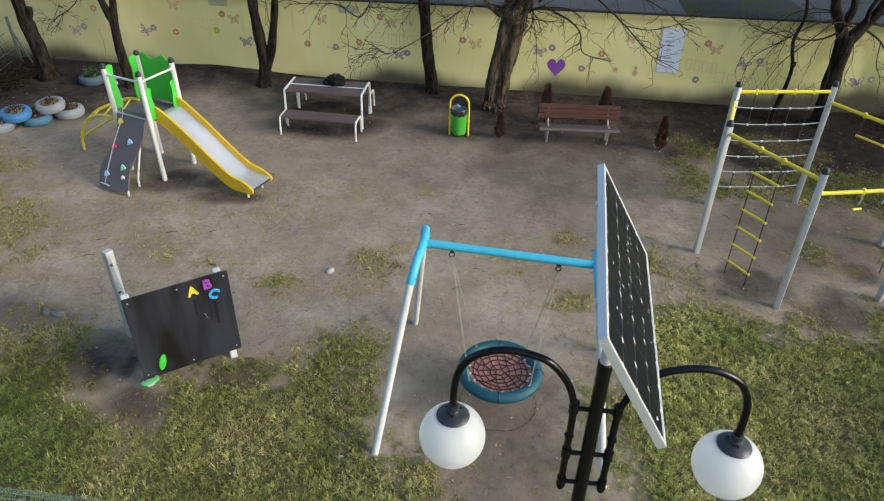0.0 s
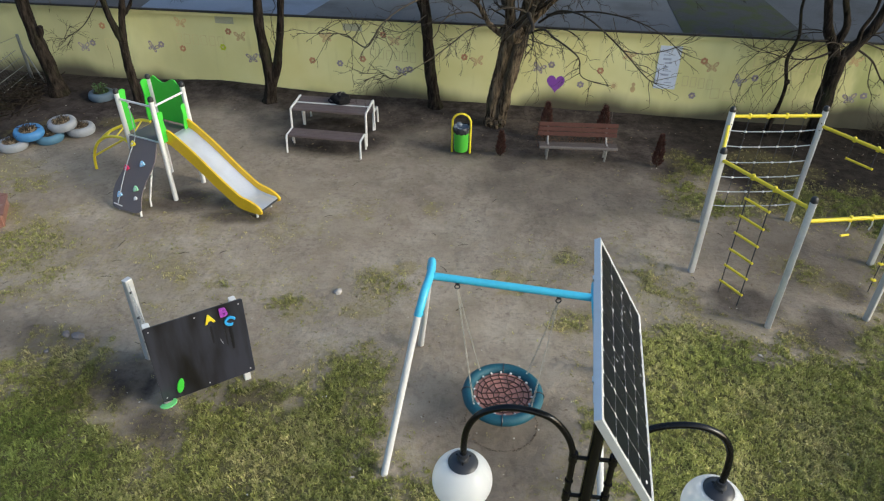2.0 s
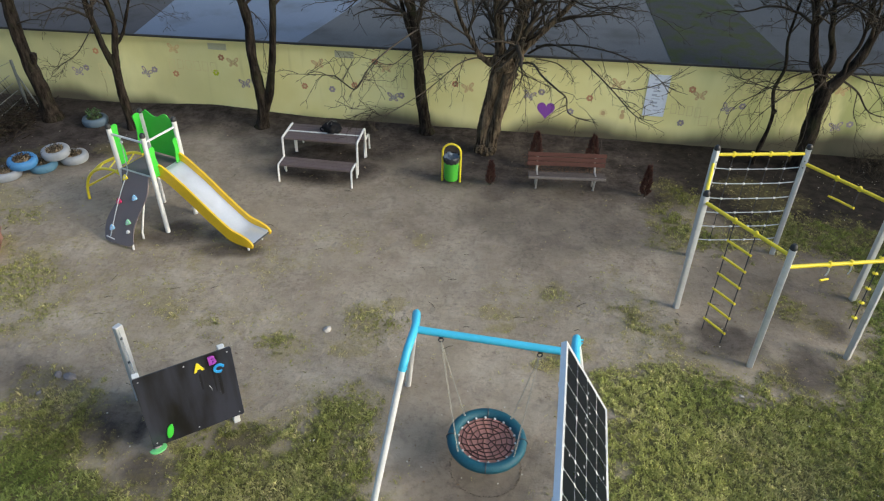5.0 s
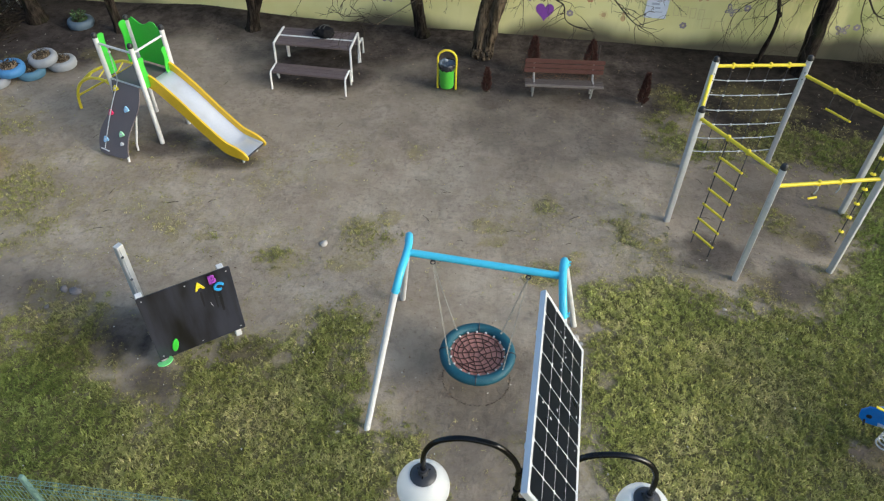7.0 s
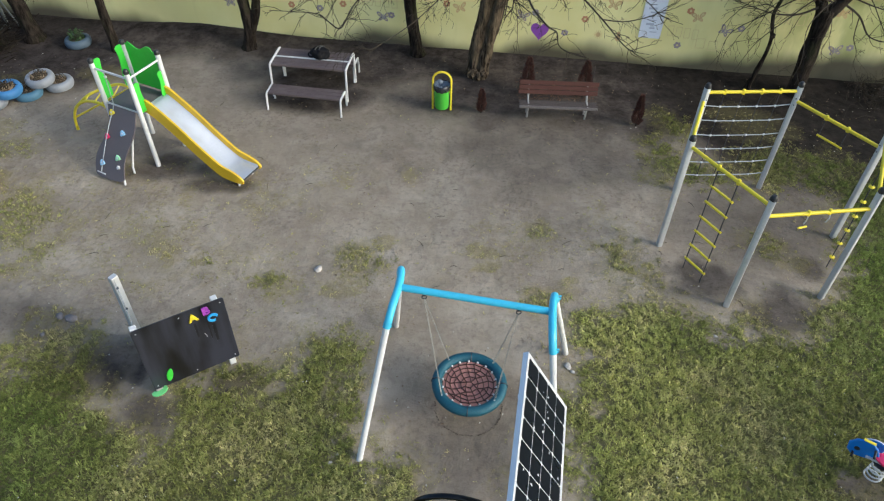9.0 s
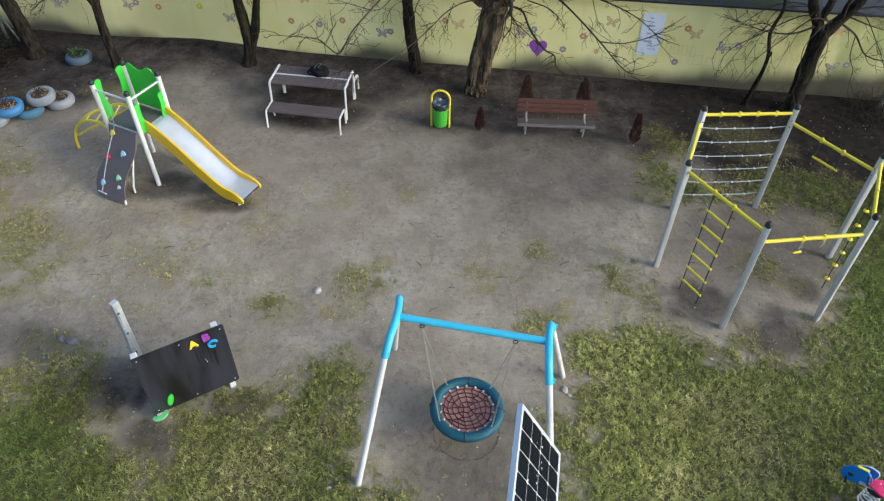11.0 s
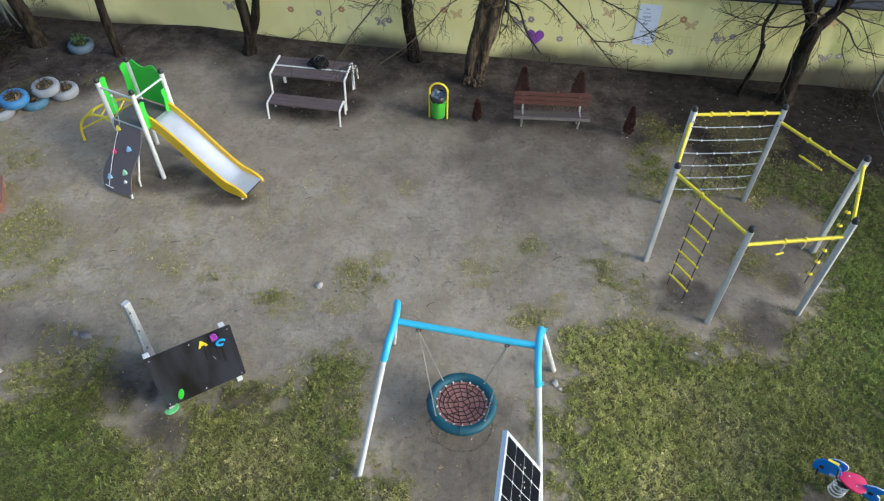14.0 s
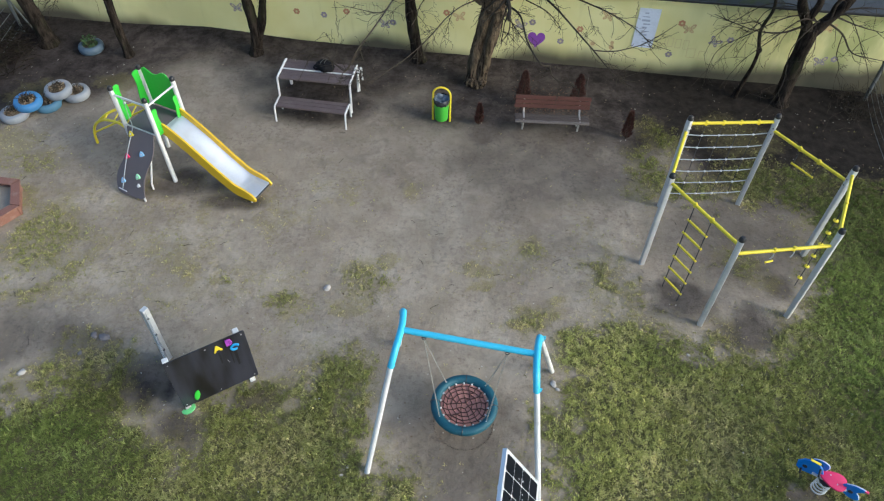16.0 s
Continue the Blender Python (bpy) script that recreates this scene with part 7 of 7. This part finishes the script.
    for f in (0.40, 0.61):
        q = a.lerp(b, f)
        bm = bmesh.new()
        tube(bm, curve_pts([q + up * 1.95, q + up * 1.84 + Vector((0.02, 0, 0)), q + up * 1.76], 4), 0.011, 6)
        part("grip_chain", bm, M_GALV, t, "short steel link")
        if f < 0.5:
            bm = bmesh.new()
            tube(bm, [q + Vector((-0.07, -0.03, 1.70)), q + Vector((0.08, 0.03, 1.68))], 0.017, 8)
            part("grip_bar", bm, M_YELLOW, t, "short yellow bar")
    # knotted rope with discs
    q = P[4].lerp(P[3], 0.49)
    bm = bmesh.new()
    tube(bm, [q + up * 2.17, q + up * 1.1, q - up * 0.08], 0.009, 6)
    part("disc_rope", bm, M_ROPE, t, "black rope")
    for z in (1.80, 1.49, 1.18, 0.87, 0.57, 0.24):
        bm = bmesh.new()
        lathe(bm, [(0.0, 0.022), (0.024, 0.02), (0.045, 0.008), (0.047, -0.004), (0.036, -0.014), (0.0, -0.018)], 18, Matrix.Translation(q + up * z))
        part("foot_disc", bm, M_YELLOW, t, "yellow disc")
    return t


build_climbing_frame()

# ---- spring rocker ----


def build_springer():
    x, y = 6.29, 5.29
    t = thing("spring_rider", axes((x, y, z_at(x, y)), (0.84, -0.54, 0)), "spring rider with blue side boards and a pink seat", "spring rider")
    bm = bmesh.new()
    turns, n = 4.5, 110
    tube(bm, [((0.105 - 0.012 * k / n) * math.cos(2 * math.pi * turns * k / n) - 0.03, (0.105 - 0.012 * k / n) * math.sin(2 * math.pi * turns * k / n), 0.03 + 0.34 * k / n) for k in range(n + 1)], 0.0115, 8)
    part("spring", bm, M_GALV, t, "grey coil spring")
    bm = bmesh.new()
    lathe(bm, [(0.0, 0.375), (0.115, 0.375), (0.115, 0.395), (0.0, 0.395)], 20, Matrix.Translation((-0.03, 0, 0)))
    part("plate", bm, M_CAPGREY, t)
    bm = bmesh.new()
    o = []
    for k in range(28):
        a = 2 * math.pi * k / 28
        u = 0.5 + 0.5 * math.cos(a)
        o.append((0.04 + 0.20 * math.cos(a), (0.07 + 0.11 * u ** 1.2) * math.sin(a) * 1.12))
    slab(bm, o, 0.03, Matrix.Translation((-0.01, 0, 0.45)), 0.01)
    seat = part("seat", bm, M_PINK, t, "bright pink seat")
    for a, b in ((-0.02, 0.05), (0.10, -0.05)):
        bm = bmesh.new()
        lathe(bm, [(0.0, 0.005), (0.010, 0.003), (0.012, 0.0)], 8, Matrix.Translation((a, b, 0.48)))
        part("bolt", bm, M_GALV, seat)
    nose = [(-0.10, 0.0), (-0.16, 0.10), (-0.24, 0.16), (-0.34, 0.17), (-0.44, 0.13), (-0.50, 0.05), (-0.48, -0.05), (-0.40, -0.10), (-0.28, -0.08), (-0.16, -0.06)]
    tail = [(0.14, -0.02), (0.20, 0.07), (0.30, 0.11), (0.42, 0.115), (0.46, 0.085), (0.38, 0.03), (0.36, 0.0), (0.42, -0.04), (0.46, -0.11), (0.43, -0.15), (0.32, -0.14), (0.22, -0.10)]
    for shape, name, c in ((nose, "front_board", (-0.38, 0.02)), (tail, "rear_board", (0.30, -0.03))):
        bm = bmesh.new()
        slab(bm, [(x, z * 1.3) for x, z in shape], 0.034, Matrix.Translation((0, 0.017, 0.45)) @ pose(0, 0, 0, 90), 0.007)
        board = part(name, bm, M_SPRING_BLUE, t, "glossy blue shaped board", False)
        for s in (-1, 1):
            bm = bmesh.new()
            lathe(bm, [(0.0, 0.006), (0.034, 0.006), (0.036, 0.0)], 16, Matrix.Translation((c[0], s * 0.017, 0.45 + c[1])) @ pose(0, 0, 0, -90 * s))
            part("painted_dot", bm, M_BLACK_PLASTIC, board, "black dot")
    fin = [(-0.36, 0.12), (-0.33, 0.19), (-0.26, 0.235), (-0.18, 0.24), (-0.11, 0.21), (-0.085, 0.15), (-0.10, 0.06), (-0.16, 0.04), (-0.26, 0.06)]
    bm = bmesh.new()
    slab(bm, fin, 0.026, Matrix.Translation((0, 0.085, 0.43)) @ pose(0, 0, 0, 90), 0.006)
    part("rear_fin", bm, M_SPRING_BLUE, t, "darker blue fin board behind the handle", False)
    for rim, y0, z0, k in ((fin[1:7], 0.072, 0.43, 1.0), (tail[1:9], 0.0, 0.45, 1.3)):
        bm = bmesh.new()
        tube(bm, curve_pts([(x, y0, z0 + z * k) for x, z in rim], 3), 0.009, 6)
        part("edge_strip", bm, M_POSTER, t, "pale worn board edge")
    bm = bmesh.new()
    box(bm, 0.15, 0.040, 0.014, pose(-0.30, 0.0, 0.672, 0, 2, 0), 0.003)
    part("stripe", bm, M_YELLOW, t, "yellow stripe", False)
    bm = bmesh.new()
    box(bm, 0.06, 0.036, 0.03, pose(0.46, 0.0, 0.58, 0, 8, 0), 0.008)
    part("tail_tip", bm, M_PINK, t, "pink tip", False)
    for x0, z0, w in ((-0.19, 0.575, 0.15), (-0.40, 0.375, 0.10)):
        bm = bmesh.new()
        tube(bm, [(x0, -w, z0), (x0, w, z0)], 0.016, 8)
        part("handle", bm, M_BLACK_PLASTIC, t, "black bar")
    bm = bmesh.new()
    box(bm, 0.50, 0.10, 0.03, pose(0, 0, 0.415), 0.006)
    part("beam", bm, M_GALV, t)


build_springer()

# ---- fences ----


def wire_set(bm, lines, r):
    for p, q in lines:
        tube(bm, [p, q], r, 4)
    return bm


def build_green_fence():
    """Welded mesh panels with folded top, along the near side of the yard."""
    d = Vector((1, -0.125, 0)).normalized()
    start = Vector((-9.2, 4.68, 0))
    for k in range(3):
        o = start + d * 2.55 * k
        t = thing("mesh_fence", axes(o, d), "green welded mesh fence with a folded top", "fence", "mesh fences")
        length, h = 2.5, 1.22
        bm = bmesh.new()
        for i in range(51):
            x = i * 0.05
            tube(bm, [(x, 0, 0.04), (x, 0, h - 0.06), (x, 0.06, h), (x, 0.0, h + 0.03)], 0.0026, 4)
        part("upright_wires", bm, M_FENCE_GREEN, t)
        for z in (0.06, 0.26, 0.46, 0.66, 0.86, 1.06):
            bm = bmesh.new()
            tube(bm, [(0, -0.004, z), (length, -0.004, z)], 0.0035, 5)
            part("cross_wire", bm, M_FENCE_GREEN, t)
        for y, z in ((0.06, h), (0.0, h + 0.03), (0.0, h - 0.06)):
            bm = bmesh.new()
            tube(bm, [(0, y, z), (length, y, z)], 0.0042, 5)
            part("cross_wire", bm, M_FENCE_GREEN, t)
        bm = bmesh.new()
        box(bm, 0.05, 0.05, h + 0.15, pose(-0.03, 0.04, (h + 0.05) / 2), 0.005)
        part("post", bm, M_FENCE_GREEN, t)


build_green_fence()


def build_old_fence():
    t = thing("old_fence", pose(-10.5, 17.45, 0), "sagging old wire fence on a grey post beside the wall", "fence")
    bm = bmesh.new()
    tube(bm, [(0, 0, -0.1), (-0.03, 0.0, 0.7), (-0.06, 0.02, 1.32)], 0.038, 10)
    part("post", bm, M_FENCE_GREY, t, "leaning grey steel post")
    bm = bmesh.new()
    tube(bm, [(0.28, 0.05, -0.05), (-0.03, 0.0, 1.0)], 0.02, 8)
    part("stay", bm, M_FENCE_GREY, t)
    for y in (-2.4, -4.8):
        bm = bmesh.new()
        tube(bm, [(-0.1, y, -0.1), (-0.2, y, 1.2)], 0.034, 10)
        part("post", bm, M_FENCE_GREY, t)
    rng = random.Random(6)
    bm = bmesh.new()
    lines = []
    for k in range(46):
        y = -0.08 - k * 0.105
        lean = 0.12 + 0.05 * math.sin(k * 0.4)
        lines.append((Vector((-0.02 + rng.gauss(0, 0.01), y, 0.02)), Vector((-0.12 - lean, y - 0.12, 0.95 + 0.05 * math.sin(k)))))
    for k in range(5):
        z = 0.12 + 0.2 * k
        sag = [rng.gauss(0, 0.02) for _ in range(3)]
        rail = bmesh.new()
        tube(rail, curve_pts([(-0.03 - 0.2 * z, 0, z), (-0.05 - 0.21 * z, -1.2, z - 0.03 + sag[0]), (-0.08 - 0.22 * z, -2.4, z), (-0.09 - 0.22 * z, -3.6, z - 0.04 + sag[1]), (-0.1 - 0.22 * z, -4.8, z + sag[2])], 4), 0.008, 6)
        part("rail", rail, M_FENCE_GREY, t, "grey sagging rail")
    wire_set(bm, lines, 0.0035)
    tagged(part("wire_mesh", bm, M_WIRE_DARK, t, "rusty grey wires"), kind="stuff")
    bm = bmesh.new()
    tube(bm, [(-0.06, 0.02, 1.28), (-0.6, -0.4, 1.12), (-1.6, -1.0, 1.05)], 0.006, 5)
    part("loose_wire", bm, M_FENCE_GREY, t)


build_old_fence()


def build_far_fence():
    t = thing("wire_fence", pose(10.75, 15.05, z_at(10.75, 15.05)), "slack wire fence on a dark leaning post in the shaded corner", "fence")
    bm = bmesh.new()
    tube(bm, [(0, 0, -0.1), (0.0, 0.0, 0.8), (-0.02, 0.0, 1.5)], 0.045, 10)
    part("post", bm, M_FENCE_GREY, t, "dark grey leaning post")
    bm = bmesh.new()
    tube(bm, [(-0.50, -2.75, -0.1), (-0.48, -2.75, 0.62)], 0.03, 10)
    part("post", bm, M_FENCE_GREY, t)
    for z in (0.03, 0.22, 0.42, 0.60):
        bm = bmesh.new()
        tube(bm, curve_pts([(0, 0, z + 0.1), (-0.16, -0.9, z - 0.02), (-0.32, -1.8, z - 0.03), (-0.49, -2.75, z)], 4), 0.007 if z < 0.1 else 0.004, 5)
        part("wire", bm, M_FENCE_GREY, t, "slack grey wire")
    rng = random.Random(21)
    s = thing("brambles", pose(10.55, 14.75, 0), "tangle of dry grey-brown bramble stems", "brambles", kind="stuff")
    bm = bmesh.new()
    for _ in range(120):
        p = Vector((rng.gauss(0, 0.30), rng.gauss(0, 0.32), 0))
        d = Vector((rng.gauss(0, 0.25), rng.gauss(0, 0.25), rng.uniform(0.12, 0.5)))
        tube(bm, curve_pts([p, p + d * 0.6, p + d + Vector((rng.gauss(0, 0.15), rng.gauss(0, 0.15), 0)), p + d * 1.3 - Vector((0, 0, d.z * 0.9))], 3), 0.0045, 4)
    part("stems", bm, M_TWIG, s)


build_far_fence()


def build_brush_pile():
    rng = random.Random(33)
    t = thing("brush_pile", pose(-10.45, 16.5, z_at(-10.45, 16.5)), "heap of dark dead branches beside the old fence", "branches", kind="stuff")
    bm = bmesh.new()
    for _ in range(330):
        p = Vector((rng.gauss(0, 0.30), rng.gauss(-0.15, 0.6), rng.uniform(0.0, 0.34)))
        a = rng.uniform(0, 6.283)
        d = Vector((math.cos(a), math.sin(a), rng.uniform(-0.15, 0.45))) * rng.uniform(0.25, 0.75)
        q = p + d
        q.z = max(q.z, 0.02)
        tube(bm, curve_pts([p, p.lerp(q, 0.5) + Vector((rng.gauss(0, 0.05), rng.gauss(0, 0.05), rng.gauss(0.02, 0.03))), q], 3), [rng.uniform(0.006, 0.014)] * 4 + [0.004] * 3, 5)
    part("dead_branches", bm, M_BARK, t)


build_brush_pile()

# ---- stones and litter ----


def build_stone(x, y, r, seed, label, mat=None):
    bm = bmesh.new()
    bmesh.ops.create_icosphere(bm, subdivisions=3, radius=1)
    for v in bm.verts:
        k = noise.fractal(v.co * 1.3 + Vector((seed, 0, 0)), 1.0, 2.0, 3)
        v.co *= 1 + 0.3 * k
        v.co = Vector((v.co.x * r * 1.2, v.co.y * r * 0.9, v.co.z * r * 0.55))
    ob = link_mesh("stone", bm, mat or M_STONE, True)
    ob.matrix_basis = pose(x, y, z_at(x, y) + r * 0.2, 0, 0, seed * 50)
    tagged(ob, label, "stone", "loose stones")


for x, y, r, seed in ((-1.645, 9.09, 0.062, 1), (2.40, 7.10, 0.055, 2), (2.46, 7.00, 0.032, 3), (-1.04, 5.46, 0.03, 4), (-0.95, 5.60, 0.022, 5), (-5.62, 7.97, 0.06, 6), (-5.42, 7.92, 0.085, 7), (-6.6, 7.2, 0.06, 8), (-5.75, 7.6, 0.04, 9), (4.83, 7.72, 0.03, 10), (7.3, 6.6, 0.025, 11), (5.3, 5.9, 0.022, 12)):
    build_stone(x, y, r, seed, "dirty grey stone lying by the lawn" if seed in (6, 7, 9) else "small pale stone lying on the ground", M_RAG if seed in (6, 7, 9) else None)


def scatter(n, x0, x1, y0, y1, seed, weight):
    rs = np.random.RandomState(seed)
    x, y = rs.uniform(x0, x1, n), rs.uniform(y0, y1, n)
    keep = rs.rand(n) < weight(x, y)
    return x[keep], y[keep], rs


def build_grass():
    """Low matted turf: short curled blades in small bunches, sparse and shorter where moss thins out."""
    def bunch(u, v):
        return ease(value_noise(u, v, 26.0, 2) * 0.68 + value_noise(u, v, 11.0, 1) * 0.32, 0.24, 0.70)

    def weight(u, v):
        turf, moss = cover_of(u, v)
        far = 1 - 0.45 * ease(v, 9, 14)
        return np.clip(turf ** 1.2 * (0.20 + 0.80 * bunch(u, v)) + (0.36 * moss ** 1.8 + 0.25 * ease(turf, 0.02, 0.3)) * bunch(u, v) + 0.004, 0, 1) * far

    x, y, rs = scatter(300000, -11.5, 12.0, 4.1, 14.4, 31, weight)
    ox, oy, _ = scatter(9000, -11.5, 12.0, 1.5, 4.1, 32, lambda u, v: np.full(u.shape, 1.0))
    x, y = np.concatenate([x, ox]), np.concatenate([y, oy])
    per = 5
    tufts = len(x)
    cx, cy = np.repeat(x, per), np.repeat(y, per)
    n = tufts * per
    turf, moss = cover_of(x, y)
    turf = np.repeat(turf, per)
    clump = np.repeat(bunch(x, y), per)
    a = rs.uniform(0, 2 * np.pi, n)
    out = rs.uniform(0.0, 0.034, n)
    x, y = cx + np.cos(a) * out, cy + np.sin(a) * out
    a = np.where(rs.rand(n) < 0.45, a, np.repeat(rs.uniform(0, 6.283, tufts), per)) + rs.normal(0, 0.5, n)
    z = land(cx, cy) - 0.003
    ln = rs.uniform(0.038, 0.090, n) * (0.42 + 0.58 * turf) * (0.55 + 0.75 * clump) * np.repeat(rs.uniform(0.7, 1.3, tufts), per)
    lean = rs.uniform(0.1, 0.9, n)
    curl = rs.uniform(0.7, 2.1, n)
    twist = rs.normal(0, 1.0, n)
    wd = rs.uniform(0.0034, 0.0066, n)
    lush = np.clip(ease(cx, 6.3, 8.2) * 0.95 + ease(-cx, 3.4, 5.6) * (1 - ease(cy, 5.9, 7.0)) + 0.55 * (value_noise(cx, cy, 0.9, 3) - 0.14), 0, 1) * (0.25 + 0.75 * ease(turf, 0.35, 0.9))
    straw = np.clip(np.repeat(rs.normal(0.40, 0.10, tufts), per) + 0.36 * (1 - turf) + rs.normal(0, 0.08, n) + (value_noise(cx, cy, 1.6, 1) - 0.5) * 0.45 + (value_noise(cx, cy, 6.5, 2) - 0.5) * 0.35, 0, 1)
    side = 1 - 0.12 * ease(-cx, -0.4, 1.0) * (1 - ease(cy, 7.5, 9.0)) + 0.24 * np.exp(-((cx - 3.1) / 1.2) ** 2) * (1 - ease(cy, 8.0, 9.5))
    # blades are dimmed where the soil is moist or has shade painted in
    thinly = (0.68 + 0.32 * turf) * (1 - 0.42 * np.repeat(damp_shade_of(cx[::per], cy[::per]), per))
    sunk = 1 - 0.22 * ease(cx, 3.6, 5.0) * (1 - ease(cy, 6.2, 7.6))
    tone = 1.56 * side * sunk * thinly * np.repeat(rs.uniform(0.73, 1.25, tufts), per) * rs.uniform(0.85, 1.15, n) * (0.56 + 0.62 * clump) * (0.85 + 0.3 * value_noise(cx, cy, 2.6, 6))
    dx, dy = np.cos(a), np.sin(a)
    px, py = -dy * wd, dx * wd
    mx, mz = np.sin(lean) * ln * 0.5, np.cos(lean) * ln * 0.5
    ex, ez = np.cos(a + twist), np.sin(a + twist)
    tx, tz = np.sin(lean + curl) * ln * 0.5, np.cos(lean + curl) * ln * 0.5
    v = np.empty((n, 5, 3))
    v[:, 0] = np.stack([x - px, y - py, z], 1)
    v[:, 1] = np.stack([x + px, y + py, z], 1)
    v[:, 2] = np.stack([x + dx * mx + px, y + dy * mx + py, z + mz], 1)
    v[:, 3] = np.stack([x + dx * mx - px, y + dy * mx - py, z + mz], 1)
    v[:, 4] = np.stack([x + dx * mx + ex * tx, y + dy * mx + ez * tx, np.maximum(z + mz + tz, z + 0.004)], 1)
    i = np.arange(n)[:, None] * 5
    f = np.concatenate([i + [0, 1, 2], i + [0, 2, 3], i + [3, 2, 4]], 0)
    me = bpy.data.meshes.new("grass")
    me.vertices.add(n * 5)
    me.vertices.foreach_set("co", v.ravel())
    me.loops.add(len(f) * 3)
    me.loops.foreach_set("vertex_index", f.ravel().astype(np.int32))
    me.polygons.add(len(f))
    me.polygons.foreach_set("loop_start", np.arange(0, len(f) * 3, 3, dtype=np.int32))
    me.materials.append(M_GRASS)
    me.update(calc_edges=True)
    for key, values in (("lush", lush), ("straw", straw), ("tone", tone)):
        me.attributes.new(key, "FLOAT", "POINT").data.foreach_set("value", np.repeat(values, 5).astype(np.float32))
    tagged(new("grass", me), "short matted olive grass and moss tufts", "grass", kind="stuff")


build_grass()


def build_litter():
    """Dry leaves, bits of bark and small pebbles over the earth."""
    rs = np.random.RandomState(9)
    verts, faces = [], []
    for _ in range(1500):
        x, y = rs.uniform(-10.3, 11), rs.uniform(4, 16.2)
        if y > float(wall_y(x)) - 0.1:
            continue
        z = z_at(x, y) + 0.012
        a, s = rs.uniform(0, 6.28), rs.uniform(0.008, 0.024) * (1.4 if rs.rand() < 0.1 else 1)
        u, w = (math.cos(a) * s, math.sin(a) * s), (-math.sin(a) * s * 0.55, math.cos(a) * s * 0.55)
        i = len(verts)
        verts += [(x - u[0], y - u[1], z), (x + w[0], y + w[1], z + s * 0.5), (x + u[0], y + u[1], z + s * 0.2), (x - w[0], y - w[1], z + s * 0.4)]
        faces += [(i, i + 1, i + 2, i + 3)]
    ob = mesh_of("fallen_leaves", verts, faces, M_LEAF_BROWN)
    tagged(ob, "scattered dry leaves and pale scraps on the earth", "leaves", kind="stuff")
    verts, faces = [], []
    for _ in range(1500):
        x, y = rs.uniform(2.2, 3.95), rs.normal(14.75, 0.28)
        z = z_at(x, y) + rs.uniform(0.002, 0.02)
        a, s = rs.uniform(0, 6.28), rs.uniform(0.010, 0.028)
        u, w = (math.cos(a) * s, math.sin(a) * s), (-math.sin(a) * s * 0.22, math.cos(a) * s * 0.22)
        i = len(verts)
        verts += [(x - u[0], y - u[1], z), (x + w[0], y + w[1], z + s * 0.3), (x + u[0], y + u[1], z + s * 0.2), (x - w[0], y - w[1], z + s * 0.2)]
        faces += [(i, i + 1, i + 2, i + 3)]
    ob = mesh_of("fallen_needles", verts, faces, M_NEEDLE_LITTER)
    tagged(ob, "rusty fallen needles on the bed behind the park bench", "needles", kind="stuff")
    verts, faces = [], []
    for k in range(210):
        x, y = (rs.uniform(-7, 9), rs.uniform(4.4, 9.5)) if k < 120 else (rs.uniform(-10.2, -6.2), rs.uniform(13.2, 16.9)) if k < 160 else (rs.uniform(4.5, 10.4), rs.uniform(12.2, 15.2))
        z = z_at(x, y) + (0.035 if k < 120 else 0.012)
        a, s = rs.uniform(0, 6.28), rs.uniform(0.008, 0.018) * (1 if k < 120 else 1.2)
        u, w = (math.cos(a) * s, math.sin(a) * s), (-math.sin(a) * s * 0.7, math.cos(a) * s * 0.7)
        i = len(verts)
        verts += [(x - u[0], y - u[1], z), (x + w[0], y + w[1], z + s * 0.4), (x + u[0], y + u[1], z), (x - w[0], y - w[1], z + s * 0.3)]
        faces += [(i, i + 1, i + 2, i + 3)]
    ob = mesh_of("pale_scraps", verts, faces, M_SCRAP)
    tagged(ob, "tiny pale scraps lying in the grass", "scraps", kind="stuff")
    bm = bmesh.new()
    rng = random.Random(17)
    for _ in range(70):
        x, y = rng.uniform(-9.5, 9.5), rng.uniform(7, 16)
        a, l = rng.uniform(0, 6.28), rng.uniform(0.05, 0.22)
        p = Vector((x, y, z_at(x, y) + 0.008))
        d = Vector((math.cos(a), math.sin(a), 0)) * l
        tube(bm, [p, p + d * 0.5 + Vector((0.01, 0.01, 0.012)), p + d], 0.0035, 4)
    ob = link_mesh("fallen_twigs", bm, M_TWIG)
    tagged(ob, "short fallen twigs on the earth", "twigs", kind="stuff")


build_litter()
